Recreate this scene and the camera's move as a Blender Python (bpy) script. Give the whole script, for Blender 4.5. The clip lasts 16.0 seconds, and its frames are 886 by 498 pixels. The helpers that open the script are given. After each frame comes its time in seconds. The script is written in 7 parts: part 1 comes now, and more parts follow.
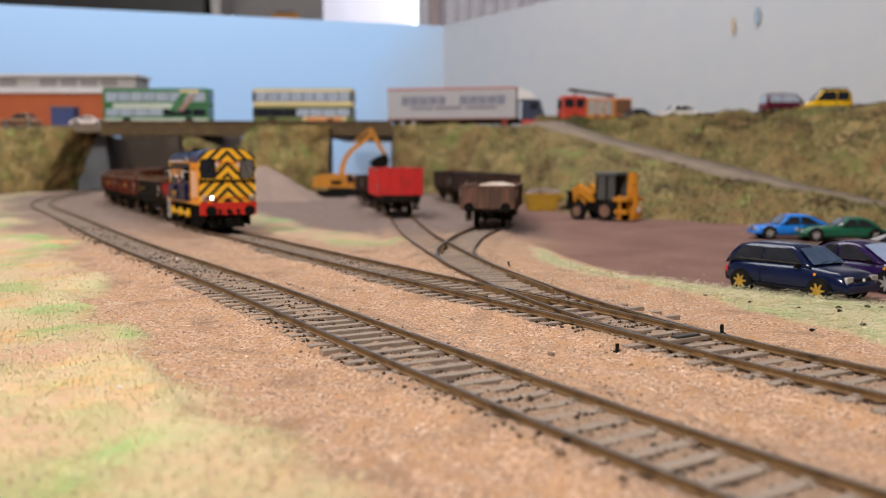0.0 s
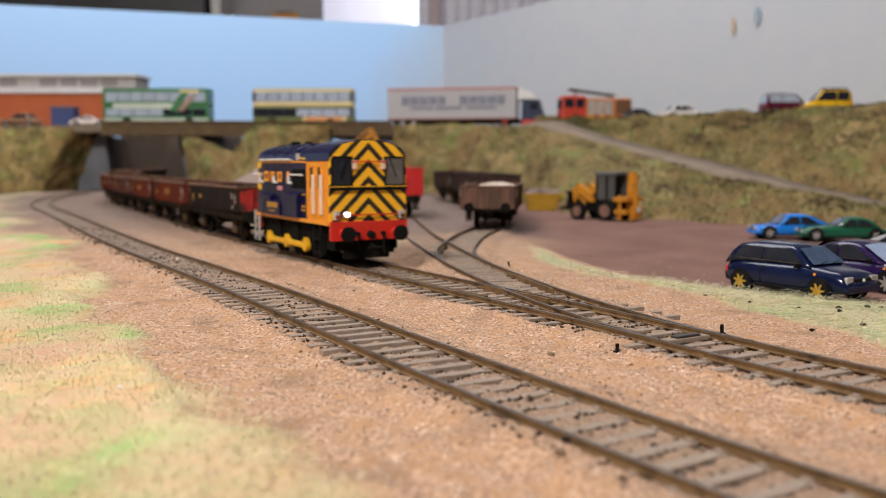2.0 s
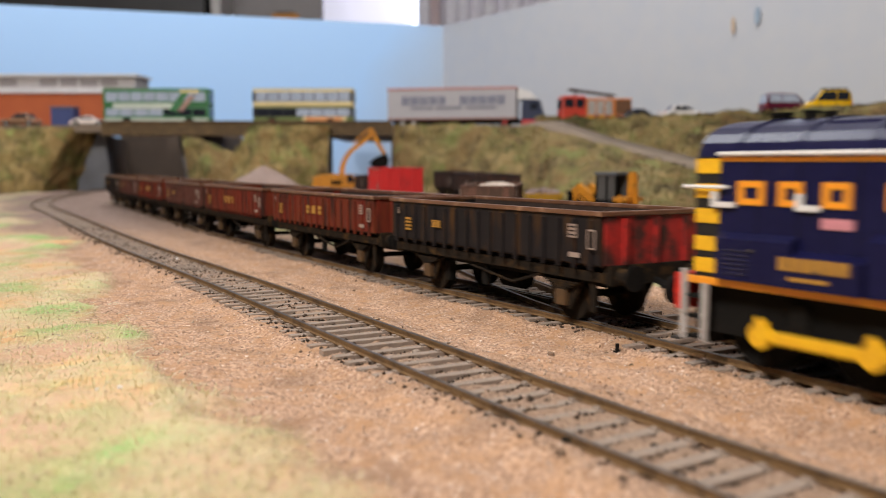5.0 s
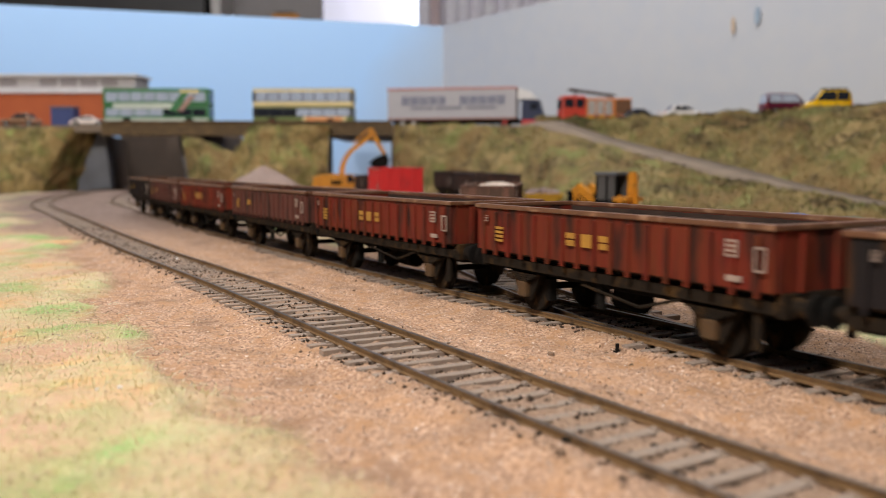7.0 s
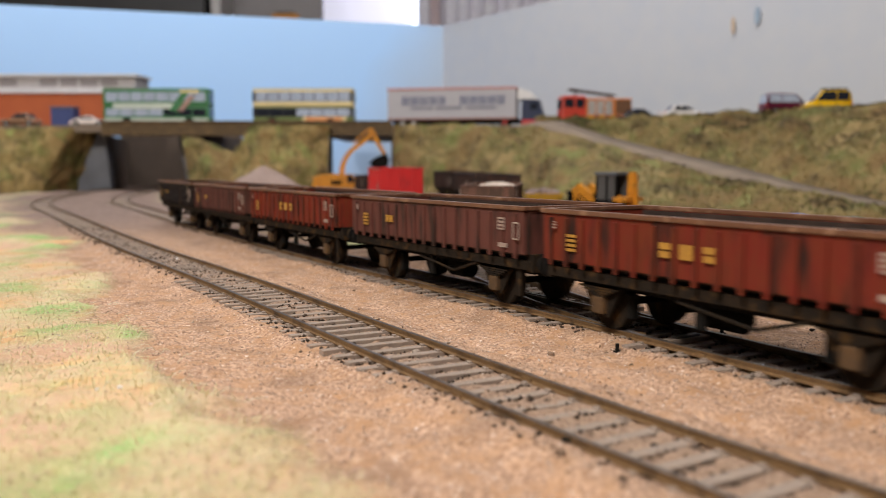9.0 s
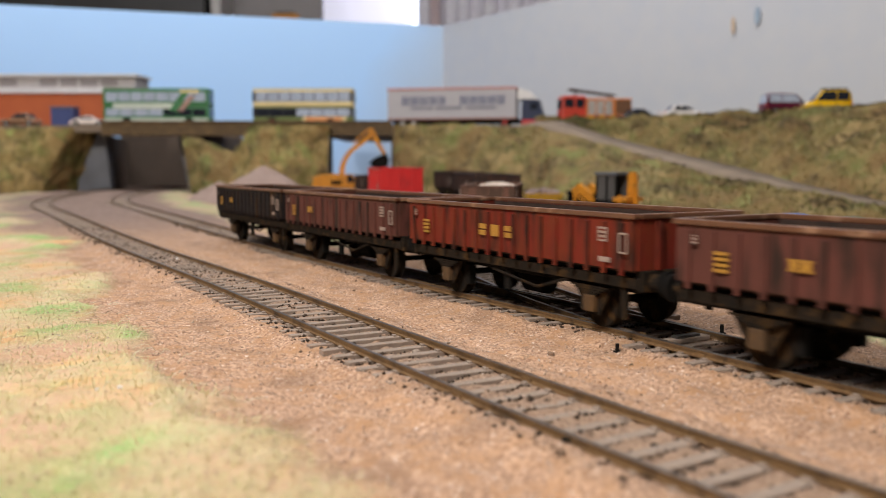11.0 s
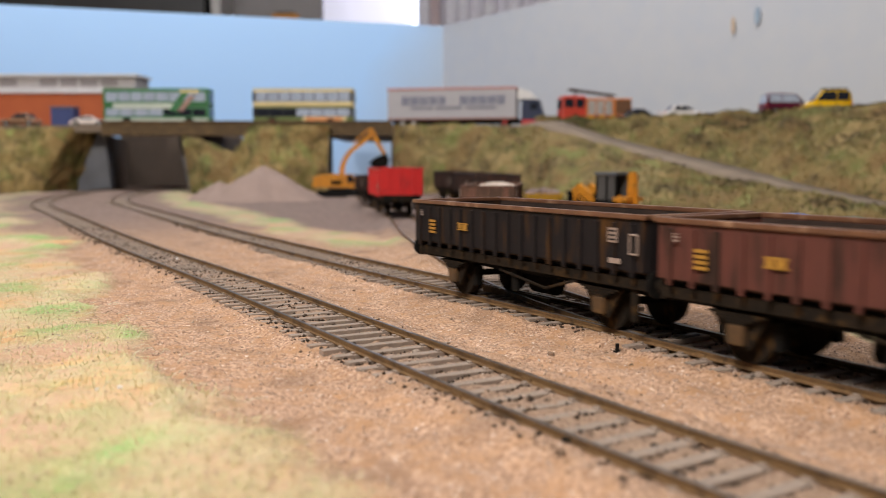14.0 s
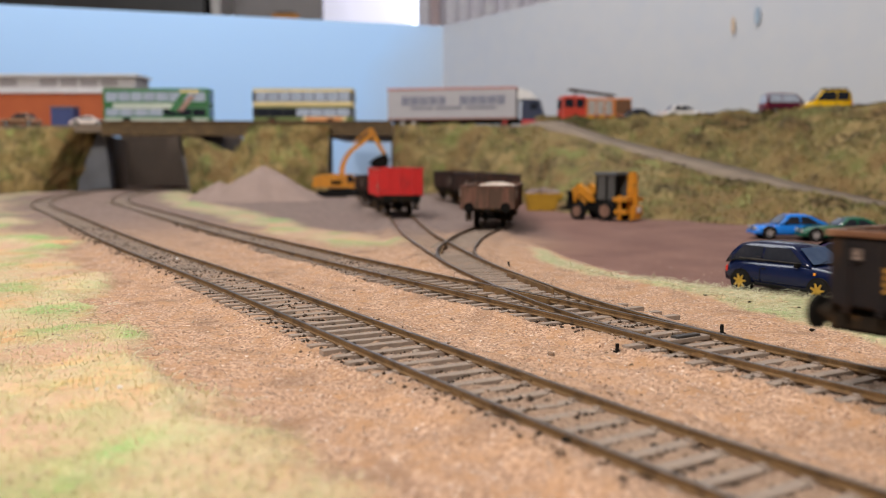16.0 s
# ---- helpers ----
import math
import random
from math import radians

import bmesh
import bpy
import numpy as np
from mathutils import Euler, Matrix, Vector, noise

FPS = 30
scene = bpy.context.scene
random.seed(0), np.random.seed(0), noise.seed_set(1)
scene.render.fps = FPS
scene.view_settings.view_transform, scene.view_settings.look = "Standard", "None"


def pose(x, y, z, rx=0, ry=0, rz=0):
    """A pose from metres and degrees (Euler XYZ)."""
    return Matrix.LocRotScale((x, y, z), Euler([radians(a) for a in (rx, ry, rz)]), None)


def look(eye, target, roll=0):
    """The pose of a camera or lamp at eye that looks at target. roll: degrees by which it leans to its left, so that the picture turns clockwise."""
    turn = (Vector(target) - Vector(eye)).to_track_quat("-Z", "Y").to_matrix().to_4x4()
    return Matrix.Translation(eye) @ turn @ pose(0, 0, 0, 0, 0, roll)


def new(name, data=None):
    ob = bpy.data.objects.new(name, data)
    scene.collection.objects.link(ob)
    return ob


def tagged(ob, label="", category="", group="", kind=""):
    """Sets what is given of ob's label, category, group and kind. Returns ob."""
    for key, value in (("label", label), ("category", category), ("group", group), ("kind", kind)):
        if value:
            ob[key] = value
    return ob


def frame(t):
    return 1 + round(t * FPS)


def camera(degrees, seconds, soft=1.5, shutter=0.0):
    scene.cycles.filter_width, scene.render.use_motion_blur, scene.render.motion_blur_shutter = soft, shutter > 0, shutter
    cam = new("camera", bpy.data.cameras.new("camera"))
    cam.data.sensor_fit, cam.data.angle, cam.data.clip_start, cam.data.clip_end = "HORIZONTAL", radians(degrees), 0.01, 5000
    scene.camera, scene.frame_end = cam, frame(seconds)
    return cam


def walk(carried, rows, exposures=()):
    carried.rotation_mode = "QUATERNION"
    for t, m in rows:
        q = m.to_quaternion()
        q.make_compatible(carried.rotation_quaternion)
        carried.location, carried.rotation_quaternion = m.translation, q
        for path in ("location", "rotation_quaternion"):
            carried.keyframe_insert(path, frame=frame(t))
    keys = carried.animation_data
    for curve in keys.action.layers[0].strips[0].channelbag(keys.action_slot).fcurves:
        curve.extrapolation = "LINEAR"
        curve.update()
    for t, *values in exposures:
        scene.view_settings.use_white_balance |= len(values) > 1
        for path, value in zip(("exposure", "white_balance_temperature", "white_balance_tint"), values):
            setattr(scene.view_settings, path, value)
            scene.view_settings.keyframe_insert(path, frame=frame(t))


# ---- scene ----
# One model railway layout in 4 mm scale. x to the right, y away from the camera, z up; baseboard at z = 0.
cam = camera(52.98, 16.0, soft=0.8, shutter=0.75)
cam.data.dof.use_dof, cam.data.dof.focus_distance, cam.data.dof.aperture_fstop = True, 0.245, 19.0
CAM_POSE = pose(0, 0, 0.0444, 90 - 5.451, 0, 0)
walk(cam, [(0, CAM_POSE), (16, CAM_POSE)], exposures=[(0, 0.0), (16, 0.0)])

# ---- light ----
world = bpy.data.worlds.new("world")
scene.world = world
world.use_nodes = True
world.node_tree.nodes["Background"].inputs[0].default_value = (0.75, 0.85, 1.0, 1)
world.node_tree.nodes["Background"].inputs[1].default_value = 0.10


def area_lamp(name, m, sx, sy, watts, colour):
    data = bpy.data.lights.new(name, "AREA")
    data.shape, data.size, data.size_y, data.energy, data.color = "RECTANGLE", sx, sy, watts, colour
    ob = new(name, data)
    ob.matrix_world = m
    return ob


area_lamp("ceiling_lamp", look((-0.40, -0.43, 0.82), (-0.03, 0.30, 0)), 0.26, 0.26, 15.9, (1.0, 0.935, 0.878))
# Unseen lamp added to brighten the backscene and banks.
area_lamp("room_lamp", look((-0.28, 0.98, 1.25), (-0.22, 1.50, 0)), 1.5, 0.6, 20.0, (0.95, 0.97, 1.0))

MM = 0.001


# ---- materials ----
def mat(name, base, second=None, grain=0.6, patch=12.0, rough=0.7, metal=0.0, bump=0.25, amount=0.5, streak=1.0, third=None, coat=0.0, third_at=0.6, gleam=0.5):
    """base and second mix by patches and grain (sizes in mm); third comes in as stains; streak > 1 draws the stains out along z."""
    m = bpy.data.materials.new(name)
    m.use_nodes = True
    nt = m.node_tree
    n, link = nt.nodes, nt.links.new
    bsdf = n["Principled BSDF"]
    bsdf.inputs["Roughness"].default_value = rough
    bsdf.inputs["Metallic"].default_value = metal
    bsdf.inputs["Coat Weight"].default_value = coat
    bsdf.inputs["Specular IOR Level"].default_value = gleam
    second = second or tuple(c * 0.8 for c in base)
    tex = n.new("ShaderNodeTexCoord")
    mp = n.new("ShaderNodeMapping")
    mp.inputs["Scale"].default_value = (1, 1, 1 / streak)
    link(tex.outputs["Object"], mp.inputs["Vector"])
    info = n.new("ShaderNodeObjectInfo")
    shift = n.new("ShaderNodeVectorMath")
    shift.operation = "ADD"
    link(mp.outputs[0], shift.inputs[0])
    link(info.outputs["Random"], shift.inputs[1])

    def noisy(size, detail):
        t = n.new("ShaderNodeTexNoise")
        t.inputs["Scale"].default_value = 1000.0 / size
        t.inputs["Detail"].default_value = detail
        link(shift.outputs[0], t.inputs["Vector"])
        return t

    g, p = noisy(grain, 3), noisy(patch, 4)
    add = n.new("ShaderNodeMath")
    add.operation = "ADD"
    link(g.outputs["Fac"], add.inputs[0])
    link(p.outputs["Fac"], add.inputs[1])
    ramp = n.new("ShaderNodeMapRange")
    ramp.inputs["From Min"].default_value, ramp.inputs["From Max"].default_value = 1.0 - 0.5 * amount, 1.0 + 0.5 * amount
    link(add.outputs[0], ramp.inputs["Value"])
    mix = n.new("ShaderNodeMix")
    mix.data_type = "RGBA"
    mix.inputs["A"].default_value, mix.inputs["B"].default_value = (*base, 1), (*second, 1)
    link(ramp.outputs[0], mix.inputs["Factor"])
    out = mix.outputs["Result"]
    if third:
        q = noisy(patch * 0.6, 5)
        r2 = n.new("ShaderNodeMapRange")
        r2.inputs["From Min"].default_value, r2.inputs["From Max"].default_value = third_at - 0.08, third_at + 0.1
        link(q.outputs["Fac"], r2.inputs["Value"])
        m2 = n.new("ShaderNodeMix")
        m2.data_type = "RGBA"
        link(r2.outputs[0], m2.inputs["Factor"])
        link(out, m2.inputs["A"])
        m2.inputs["B"].default_value = (*third, 1)
        out = m2.outputs["Result"]
    link(out, bsdf.inputs["Base Color"])
    if bump:
        b = n.new("ShaderNodeBump")
        b.inputs["Strength"].default_value = bump
        b.inputs["Distance"].default_value = 0.0003
        link(g.outputs["Fac"], b.inputs["Height"])
        link(b.outputs[0], bsdf.inputs["Normal"])
    return m


def glow(name, colour, strength):
    m = bpy.data.materials.new(name)
    m.use_nodes = True
    b = m.node_tree.nodes["Principled BSDF"]
    b.inputs["Base Color"].default_value = (*colour, 1)
    b.inputs["Emission Color"].default_value = (*colour, 1)
    b.inputs["Emission Strength"].default_value = strength
    return m


def zone_mat(name):
    """Scenic ground: ballast sand, grass flock, red yard earth and oily ballast, mixed by the zones stored on the mesh."""
    m = bpy.data.materials.new(name)
    m.use_nodes = True
    nt = m.node_tree
    n, link = nt.nodes, nt.links.new
    bsdf = n["Principled BSDF"]
    bsdf.inputs["Roughness"].default_value = 0.95
    tex = n.new("ShaderNodeTexCoord")

    def noisy(size, detail=4):
        t = n.new("ShaderNodeTexNoise")
        t.inputs["Scale"].default_value, t.inputs["Detail"].default_value = 1000.0 / size, detail
        link(tex.outputs["Object"], t.inputs["Vector"])
        return t.outputs["Fac"]

    def ranged(value, lo, hi):
        r = n.new("ShaderNodeMapRange")
        r.inputs["From Min"].default_value, r.inputs["From Max"].default_value = lo, hi
        link(value, r.inputs["Value"])
        return r.outputs[0]

    def mixed(fac, a, b):
        x = n.new("ShaderNodeMix")
        x.data_type = "RGBA"
        link(fac, x.inputs["Factor"])
        for sock, v in (("A", a), ("B", b)):
            if isinstance(v, tuple):
                x.inputs[sock].default_value = (*v, 1)
            else:
                link(v, x.inputs[sock])
        return x.outputs["Result"]

    fine, mid, wide = noisy(0.75, 2), noisy(6), noisy(35)
    sand = mixed(ranged(fine, 0.40, 0.59), SAND_A, SAND_B)
    sand = mixed(ranged(mid, 0.45, 0.68), sand, SAND_C)
    sand = mixed(ranged(noisy(18, 5), 0.55, 0.76), sand, SAND_D)
    sand = mixed(ranged(noisy(1.1, 1), 0.68, 0.74), sand, SAND_E)
    flock = mixed(ranged(mid, 0.35, 0.65), GRASS_A, GRASS_B)
    flock = mixed(ranged(wide, 0.48, 0.66), flock, GRASS_C)
    flock = mixed(ranged(noisy(26, 5), 0.51, 0.65), flock, GRASS_D)
    flock = mixed(ranged(noisy(36, 3), 0.52, 0.63), flock, GRASS_E)
    flock = mixed(ranged(noisy(55, 5), 0.53, 0.64), flock, SAND_B)
    flock = mixed(ranged(noisy(3.0, 4), 0.54, 0.72), flock, GRASS_F)
    flock = mixed(ranged(fine, 0.5, 0.8), flock, SAND_B)
    yard = mixed(ranged(wide, 0.35, 0.65), YARD_A, YARD_B)
    oily = mixed(ranged(fine, 0.35, 0.7), OIL_A, OIL_B)
    attr = n.new("ShaderNodeVertexColor")
    attr.layer_name = "zone"
    sep = n.new("ShaderNodeSeparateColor")
    link(attr.outputs["Color"], sep.inputs[0])
    col = mixed(sep.outputs[2], sand, oily)
    grit = mixed(ranged(mid, 0.35, 0.65), GRIT_A, GRIT_B)
    col = mixed(attr.outputs["Alpha"], col, grit)
    col = mixed(sep.outputs[1], col, yard)
    col = mixed(sep.outputs[0], col, flock)
    soft_green = mixed(ranged(mid, 0.35, 0.65), VERGE_A, VERGE_B)
    soft_green = mixed(ranged(noisy(2.0, 4), 0.50, 0.75), soft_green, GRASS_B)
    verge = n.new("ShaderNodeAttribute")
    verge.attribute_name = "verge"
    col = mixed(verge.outputs["Fac"], col, soft_green)
    link(col, bsdf.inputs["Base Color"])
    b = n.new("ShaderNodeBump")
    b.inputs["Strength"].default_value, b.inputs["Distance"].default_value = 1.0, 0.0005
    link(fine, b.inputs["Height"])
    link(b.outputs[0], bsdf.inputs["Normal"])
    return m


SAND_A, SAND_B, SAND_C = (0.285, 0.160, 0.096), (0.60, 0.392, 0.262), (0.44, 0.245, 0.125)
SAND_D, SAND_E = (0.225, 0.130, 0.078), (0.74, 0.60, 0.50)
GRIT_A, GRIT_B = (0.23, 0.163, 0.138), (0.158, 0.110, 0.093)
GRASS_A, GRASS_B, GRASS_C = (0.55, 0.52, 0.29), (0.68, 0.49, 0.31), (0.42, 0.50, 0.23)
GRASS_D, GRASS_E, GRASS_F = (0.70, 0.42, 0.17), (0.27, 0.50, 0.15), (0.42, 0.36, 0.17)
VERGE_A, VERGE_B = (0.255, 0.285, 0.135), (0.38, 0.35, 0.21)
YARD_A, YARD_B = (0.165, 0.080, 0.062), (0.215, 0.112, 0.086)
OIL_A, OIL_B = (0.19, 0.118, 0.076), (0.40, 0.275, 0.19)


def bank_mat(name, gain=1.0):
    """Rough flock: straw, olive green and bare brown in soft patches, drawn out down the slope."""
    m = bpy.data.materials.new(name)
    m.use_nodes = True
    n, link = m.node_tree.nodes, m.node_tree.links.new
    bsdf = n["Principled BSDF"]
    bsdf.inputs["Roughness"].default_value = 0.95
    tex = n.new("ShaderNodeTexCoord")
    mp = n.new("ShaderNodeMapping")
    mp.inputs["Scale"].default_value = (1, 1, 0.75)
    link(tex.outputs["Object"], mp.inputs["Vector"])

    def noisy(size, lo, hi, detail=4):
        t = n.new("ShaderNodeTexNoise")
        t.inputs["Scale"].default_value, t.inputs["Detail"].default_value = 1000.0 / size, detail
        link(mp.outputs[0], t.inputs["Vector"])
        r = n.new("ShaderNodeMapRange")
        r.inputs["From Min"].default_value, r.inputs["From Max"].default_value = lo, hi
        link(t.outputs["Fac"], r.inputs["Value"])
        return r.outputs[0], t.outputs["Fac"]

    col = None
    for size, lo, hi, a in ((34, 0.40, 0.60, (0.115, 0.100, 0.028)), (22, 0.46, 0.62, (0.28, 0.195, 0.080)), (48, 0.47, 0.60, (0.165, 0.095, 0.032)), (15, 0.52, 0.64, (0.060, 0.038, 0.014)), (30, 0.54, 0.66, (0.15, 0.16, 0.042)), (2.4, 0.48, 0.80, (0.25, 0.19, 0.085))):
        x = n.new("ShaderNodeMix")
        x.data_type = "RGBA"
        f, raw = noisy(size, lo, hi)
        link(f, x.inputs["Factor"])
        if col is None:
            x.inputs["A"].default_value = (0.190 * gain, 0.128 * gain, 0.044 * gain, 1)
        else:
            link(col, x.inputs["A"])
        x.inputs["B"].default_value = (*(c * gain for c in a), 1)
        col = x.outputs["Result"]
    link(col, bsdf.inputs["Base Color"])
    b = n.new("ShaderNodeBump")
    b.inputs["Strength"].default_value, b.inputs["Distance"].default_value = 0.8, 0.001
    link(raw, b.inputs["Height"])
    link(b.outputs[0], bsdf.inputs["Normal"])
    return m


def sky_mat(name):
    """Hand-painted sky: blue that fades to the grey of the next board at its end."""
    m = bpy.data.materials.new(name)
    m.use_nodes = True
    n, link = m.node_tree.nodes, m.node_tree.links.new
    bsdf = n["Principled BSDF"]
    bsdf.inputs["Roughness"].default_value = 0.7
    tex = n.new("ShaderNodeTexCoord")
    sep = n.new("ShaderNodeSeparateXYZ")
    link(tex.outputs["Object"], sep.inputs[0])
    t = n.new("ShaderNodeTexNoise")
    t.inputs["Scale"].default_value = 5
    link(tex.outputs["Object"], t.inputs["Vector"])
    add = n.new("ShaderNodeMath")
    add.operation = "MULTIPLY_ADD"
    link(t.outputs["Fac"], add.inputs[0])
    add.inputs[1].default_value = 0.10
    lean = n.new("ShaderNodeMath")
    lean.operation = "MULTIPLY_ADD"
    link(sep.outputs[2], lean.inputs[0])
    lean.inputs[1].default_value = -0.55
    link(sep.outputs[0], lean.inputs[2])
    link(lean.outputs[0], add.inputs[2])
    r = n.new("ShaderNodeMapRange")
    r.inputs["From Min"].default_value, r.inputs["From Max"].default_value = 1.28, 1.46
    link(add.outputs[0], r.inputs["Value"])
    x = n.new("ShaderNodeMix")
    x.data_type = "RGBA"
    link(r.outputs[0], x.inputs["Factor"])
    x.inputs["A"].default_value, x.inputs["B"].default_value = (0.40, 0.62, 0.94, 1), (0.43, 0.48, 0.54, 1)
    link(x.outputs["Result"], bsdf.inputs["Base Color"])
    return m


M_GROUND = zone_mat("scenic_ground")
M_STONE = mat("ballast_grain", (0.34, 0.215, 0.145), (0.66, 0.50, 0.40), 0.5, 3, 0.9, amount=0.9)
M_RAILSIDE = mat("rusty_rail", (0.135, 0.078, 0.035), (0.19, 0.112, 0.052), 0.8, 9, 0.6, 0.0, third=(0.060, 0.036, 0.020), gleam=0.2)
M_RAILHEAD = mat("worn_rail_head", (0.07, 0.056, 0.047), (0.13, 0.105, 0.09), 0.6, 8, 0.32, 0.35, 0.1)
M_SLEEPER = mat("grey_sleeper", (0.215, 0.165, 0.132), (0.33, 0.262, 0.21), 0.7, 2.5, 0.9, amount=0.9, third=(0.34, 0.23, 0.155), third_at=0.64)
M_BLACK = mat("black_underframe", (0.005, 0.0048, 0.0045), (0.011, 0.0095, 0.008), 1.0, 9, 0.9, gleam=0.12)
M_DIRTY = mat("brown_dirt", (0.020, 0.013, 0.0075), (0.009, 0.007, 0.005), 1.0, 6, 0.9, gleam=0.15, third=(0.065, 0.034, 0.011), third_at=0.62)
M_RUSTYELLOW = mat("rusty_yellow", (0.105, 0.050, 0.012), (0.05, 0.03, 0.015), 1.0, 4, 0.85, amount=1.1)
M_STEEL = mat("dark_steel", (0.05, 0.045, 0.042), (0.09, 0.08, 0.072), 0.8, 5, 0.5, 0.5)
M_GAPSHADE = mat("dark_gap_shade", (0.035, 0.024, 0.017), (0.075, 0.05, 0.034), 0.6, 4, 0.9, gleam=0.2)
M_CRUMB = mat("dark_crumb", (0.13, 0.08, 0.05), (0.22, 0.14, 0.09), 0.6, 4, 0.9)
M_WHITE = mat("white_paint", (0.72, 0.70, 0.68), (0.60, 0.57, 0.55), 0.8, 6, 0.5)
M_WORN = mat("worn_white_marking", (0.40, 0.31, 0.26), (0.20, 0.14, 0.11), 0.8, 4, 0.7, amount=1.2)
M_PALE = mat("pale_grey_paint", (0.46, 0.43, 0.41), (0.30, 0.27, 0.25), 0.8, 6, 0.5)
M_YELLOW = mat("yellow_lettering", (0.48, 0.25, 0.03), (0.26, 0.12, 0.02), 0.6, 4, 0.6, amount=1.0)
M_TYRE = mat("black_rubber", (0.007, 0.007, 0.0075), (0.014, 0.013, 0.012), 0.5, 4, 0.85, gleam=0.12)
M_GLASS = mat("dark_glazing", (0.012, 0.014, 0.02), (0.02, 0.022, 0.03), 2, 20, 0.08, 0.0, 0.0)
M_CABPANE = mat("reflection_grey_glazing", (0.13, 0.12, 0.115), (0.09, 0.085, 0.08), 3, 14, 0.2, 0.0, 0.0)
M_PANE = mat("pale_glazing", (0.42, 0.47, 0.58), (0.30, 0.34, 0.42), 3, 14, 0.12, 0.0, 0.0)


def weathered(name, base, second, rust, third_at=0.48):
    return mat(name, base, second, 0.8, 7, 0.62, amount=1.4, streak=5.0, third=rust, third_at=third_at, gleam=0.12)


M_MAROON = weathered("maroon_wagon_paint", (0.165, 0.008, 0.012), (0.110, 0.042, 0.014), (0.028, 0.014, 0.011), 0.57)
M_RED_WAGON = weathered("red_wagon_paint", (0.190, 0.008, 0.013), (0.120, 0.044, 0.014), (0.030, 0.015, 0.011), 0.55)
M_FADED = weathered("faded_brown_wagon_paint", (0.125, 0.042, 0.034), (0.085, 0.036, 0.026), (0.03, 0.019, 0.015), 0.57)
M_SOOT = weathered("black_wagon_paint", (0.019, 0.015, 0.0155), (0.011, 0.0095, 0.010), (0.080, 0.036, 0.010), 0.62)
M_RIM = mat("rusty_rim", (0.17, 0.075, 0.036), (0.085, 0.036, 0.02), 0.8, 8, 0.40, amount=0.9, third=(0.36, 0.21, 0.13), third_at=0.64, gleam=0.5)
M_HOLD = mat("wagon_inside", (0.055, 0.034, 0.026), (0.025, 0.018, 0.015), 1.0, 10, 0.85, gleam=0.15)
M_BROWN = weathered("bauxite_wagon_paint", (0.20, 0.10, 0.07), (0.15, 0.075, 0.055), (0.09, 0.055, 0.04))
M_DKBROWN = weathered("dark_brown_wagon_paint", (0.085, 0.04, 0.03), (0.05, 0.028, 0.022), (0.03, 0.022, 0.02))
M_REDEND = mat("red_wagon_end", (0.42, 0.020, 0.016), (0.30, 0.018, 0.014), 1, 9, 0.6, third=(0.05, 0.014, 0.011), third_at=0.50)
# Windscreen reflection is painted in: bluer and lighter than the other glazing.
M_SCREEN = mat("reflection_blue_windscreen", (0.035, 0.058, 0.115), (0.05, 0.08, 0.14), 4, 20, 0.06, 0, 0)
M_BRIGHTRED = mat("bright_red_paint", (0.62, 0.02, 0.02), (0.52, 0.018, 0.018), 1, 12, 0.45, third=(0.42, 0.02, 0.02))
M_NAVY = mat("navy_loco_paint", (0.0065, 0.0065, 0.034), (0.009, 0.009, 0.044), 2, 20, 0.34, 0, 0.05, third=(0.018, 0.017, 0.036), third_at=0.70, gleam=0.14)
M_ROOF = mat("roof_loco_paint", (0.010, 0.010, 0.040), (0.014, 0.014, 0.050), 1.5, 15, 0.26, 0, 0.1, gleam=0.4)
M_ORANGE = mat("orange_loco_paint", (0.78, 0.30, 0.015), (0.70, 0.25, 0.015), 2, 14, 0.42, 0, 0.05)
M_RODS = mat("yellow_rods", (0.80, 0.45, 0.01), (0.66, 0.34, 0.01), 1, 6, 0.5)
M_BEAM = mat("red_buffer_beam", (0.60, 0.025, 0.012), (0.50, 0.02, 0.012), 1, 8, 0.45)
M_LIT = glow("lit_headlamp", (1.0, 0.97, 0.92), 9)
M_DIGGER = mat("plant_yellow", (0.66, 0.265, 0.012), (0.50, 0.185, 0.012), 0.8, 7, 0.6, third=(0.26, 0.12, 0.02), third_at=0.62)
M_SKIP = mat("skip_yellow", (0.52, 0.30, 0.02), (0.40, 0.22, 0.02), 0.8, 7, 0.7)
M_HUB = mat("muddy_hub", (0.24, 0.13, 0.09), (0.17, 0.09, 0.06), 0.7, 4, 0.85)
M_RUBBLE = mat("rubble", (0.36, 0.26, 0.23), (0.16, 0.12, 0.12), 1.5, 4, 0.9, amount=1.0)
M_LOAD = mat("pale_sand_load", (0.58, 0.48, 0.40), (0.44, 0.35, 0.28), 0.8, 7, 0.95)
M_HEAP = mat("grey_gravel", (0.31, 0.222, 0.188), (0.23, 0.163, 0.135), 0.9, 16, 0.95, amount=0.9, bump=0.6)
M_CONCRETE = mat("concrete", (0.22, 0.235, 0.265), (0.15, 0.155, 0.175), 1.5, 30, 0.85)
M_DARKWALL = mat("dark_brown_wall", (0.115, 0.080, 0.058), (0.085, 0.060, 0.044), 2, 40, 0.9)
M_GIRDER = mat("brown_girder", (0.115, 0.07, 0.028), (0.08, 0.05, 0.022), 1.2, 14, 0.75, third=(0.16, 0.10, 0.04))
M_ROAD = mat("grey_road", (0.235, 0.178, 0.130), (0.17, 0.128, 0.094), 0.8, 25, 0.9)
M_BANK = bank_mat("flock_bank")
M_BANKPALE = bank_mat("pale_flock_bank", 1.45)
M_BLUE = sky_mat("sky_blue_board")
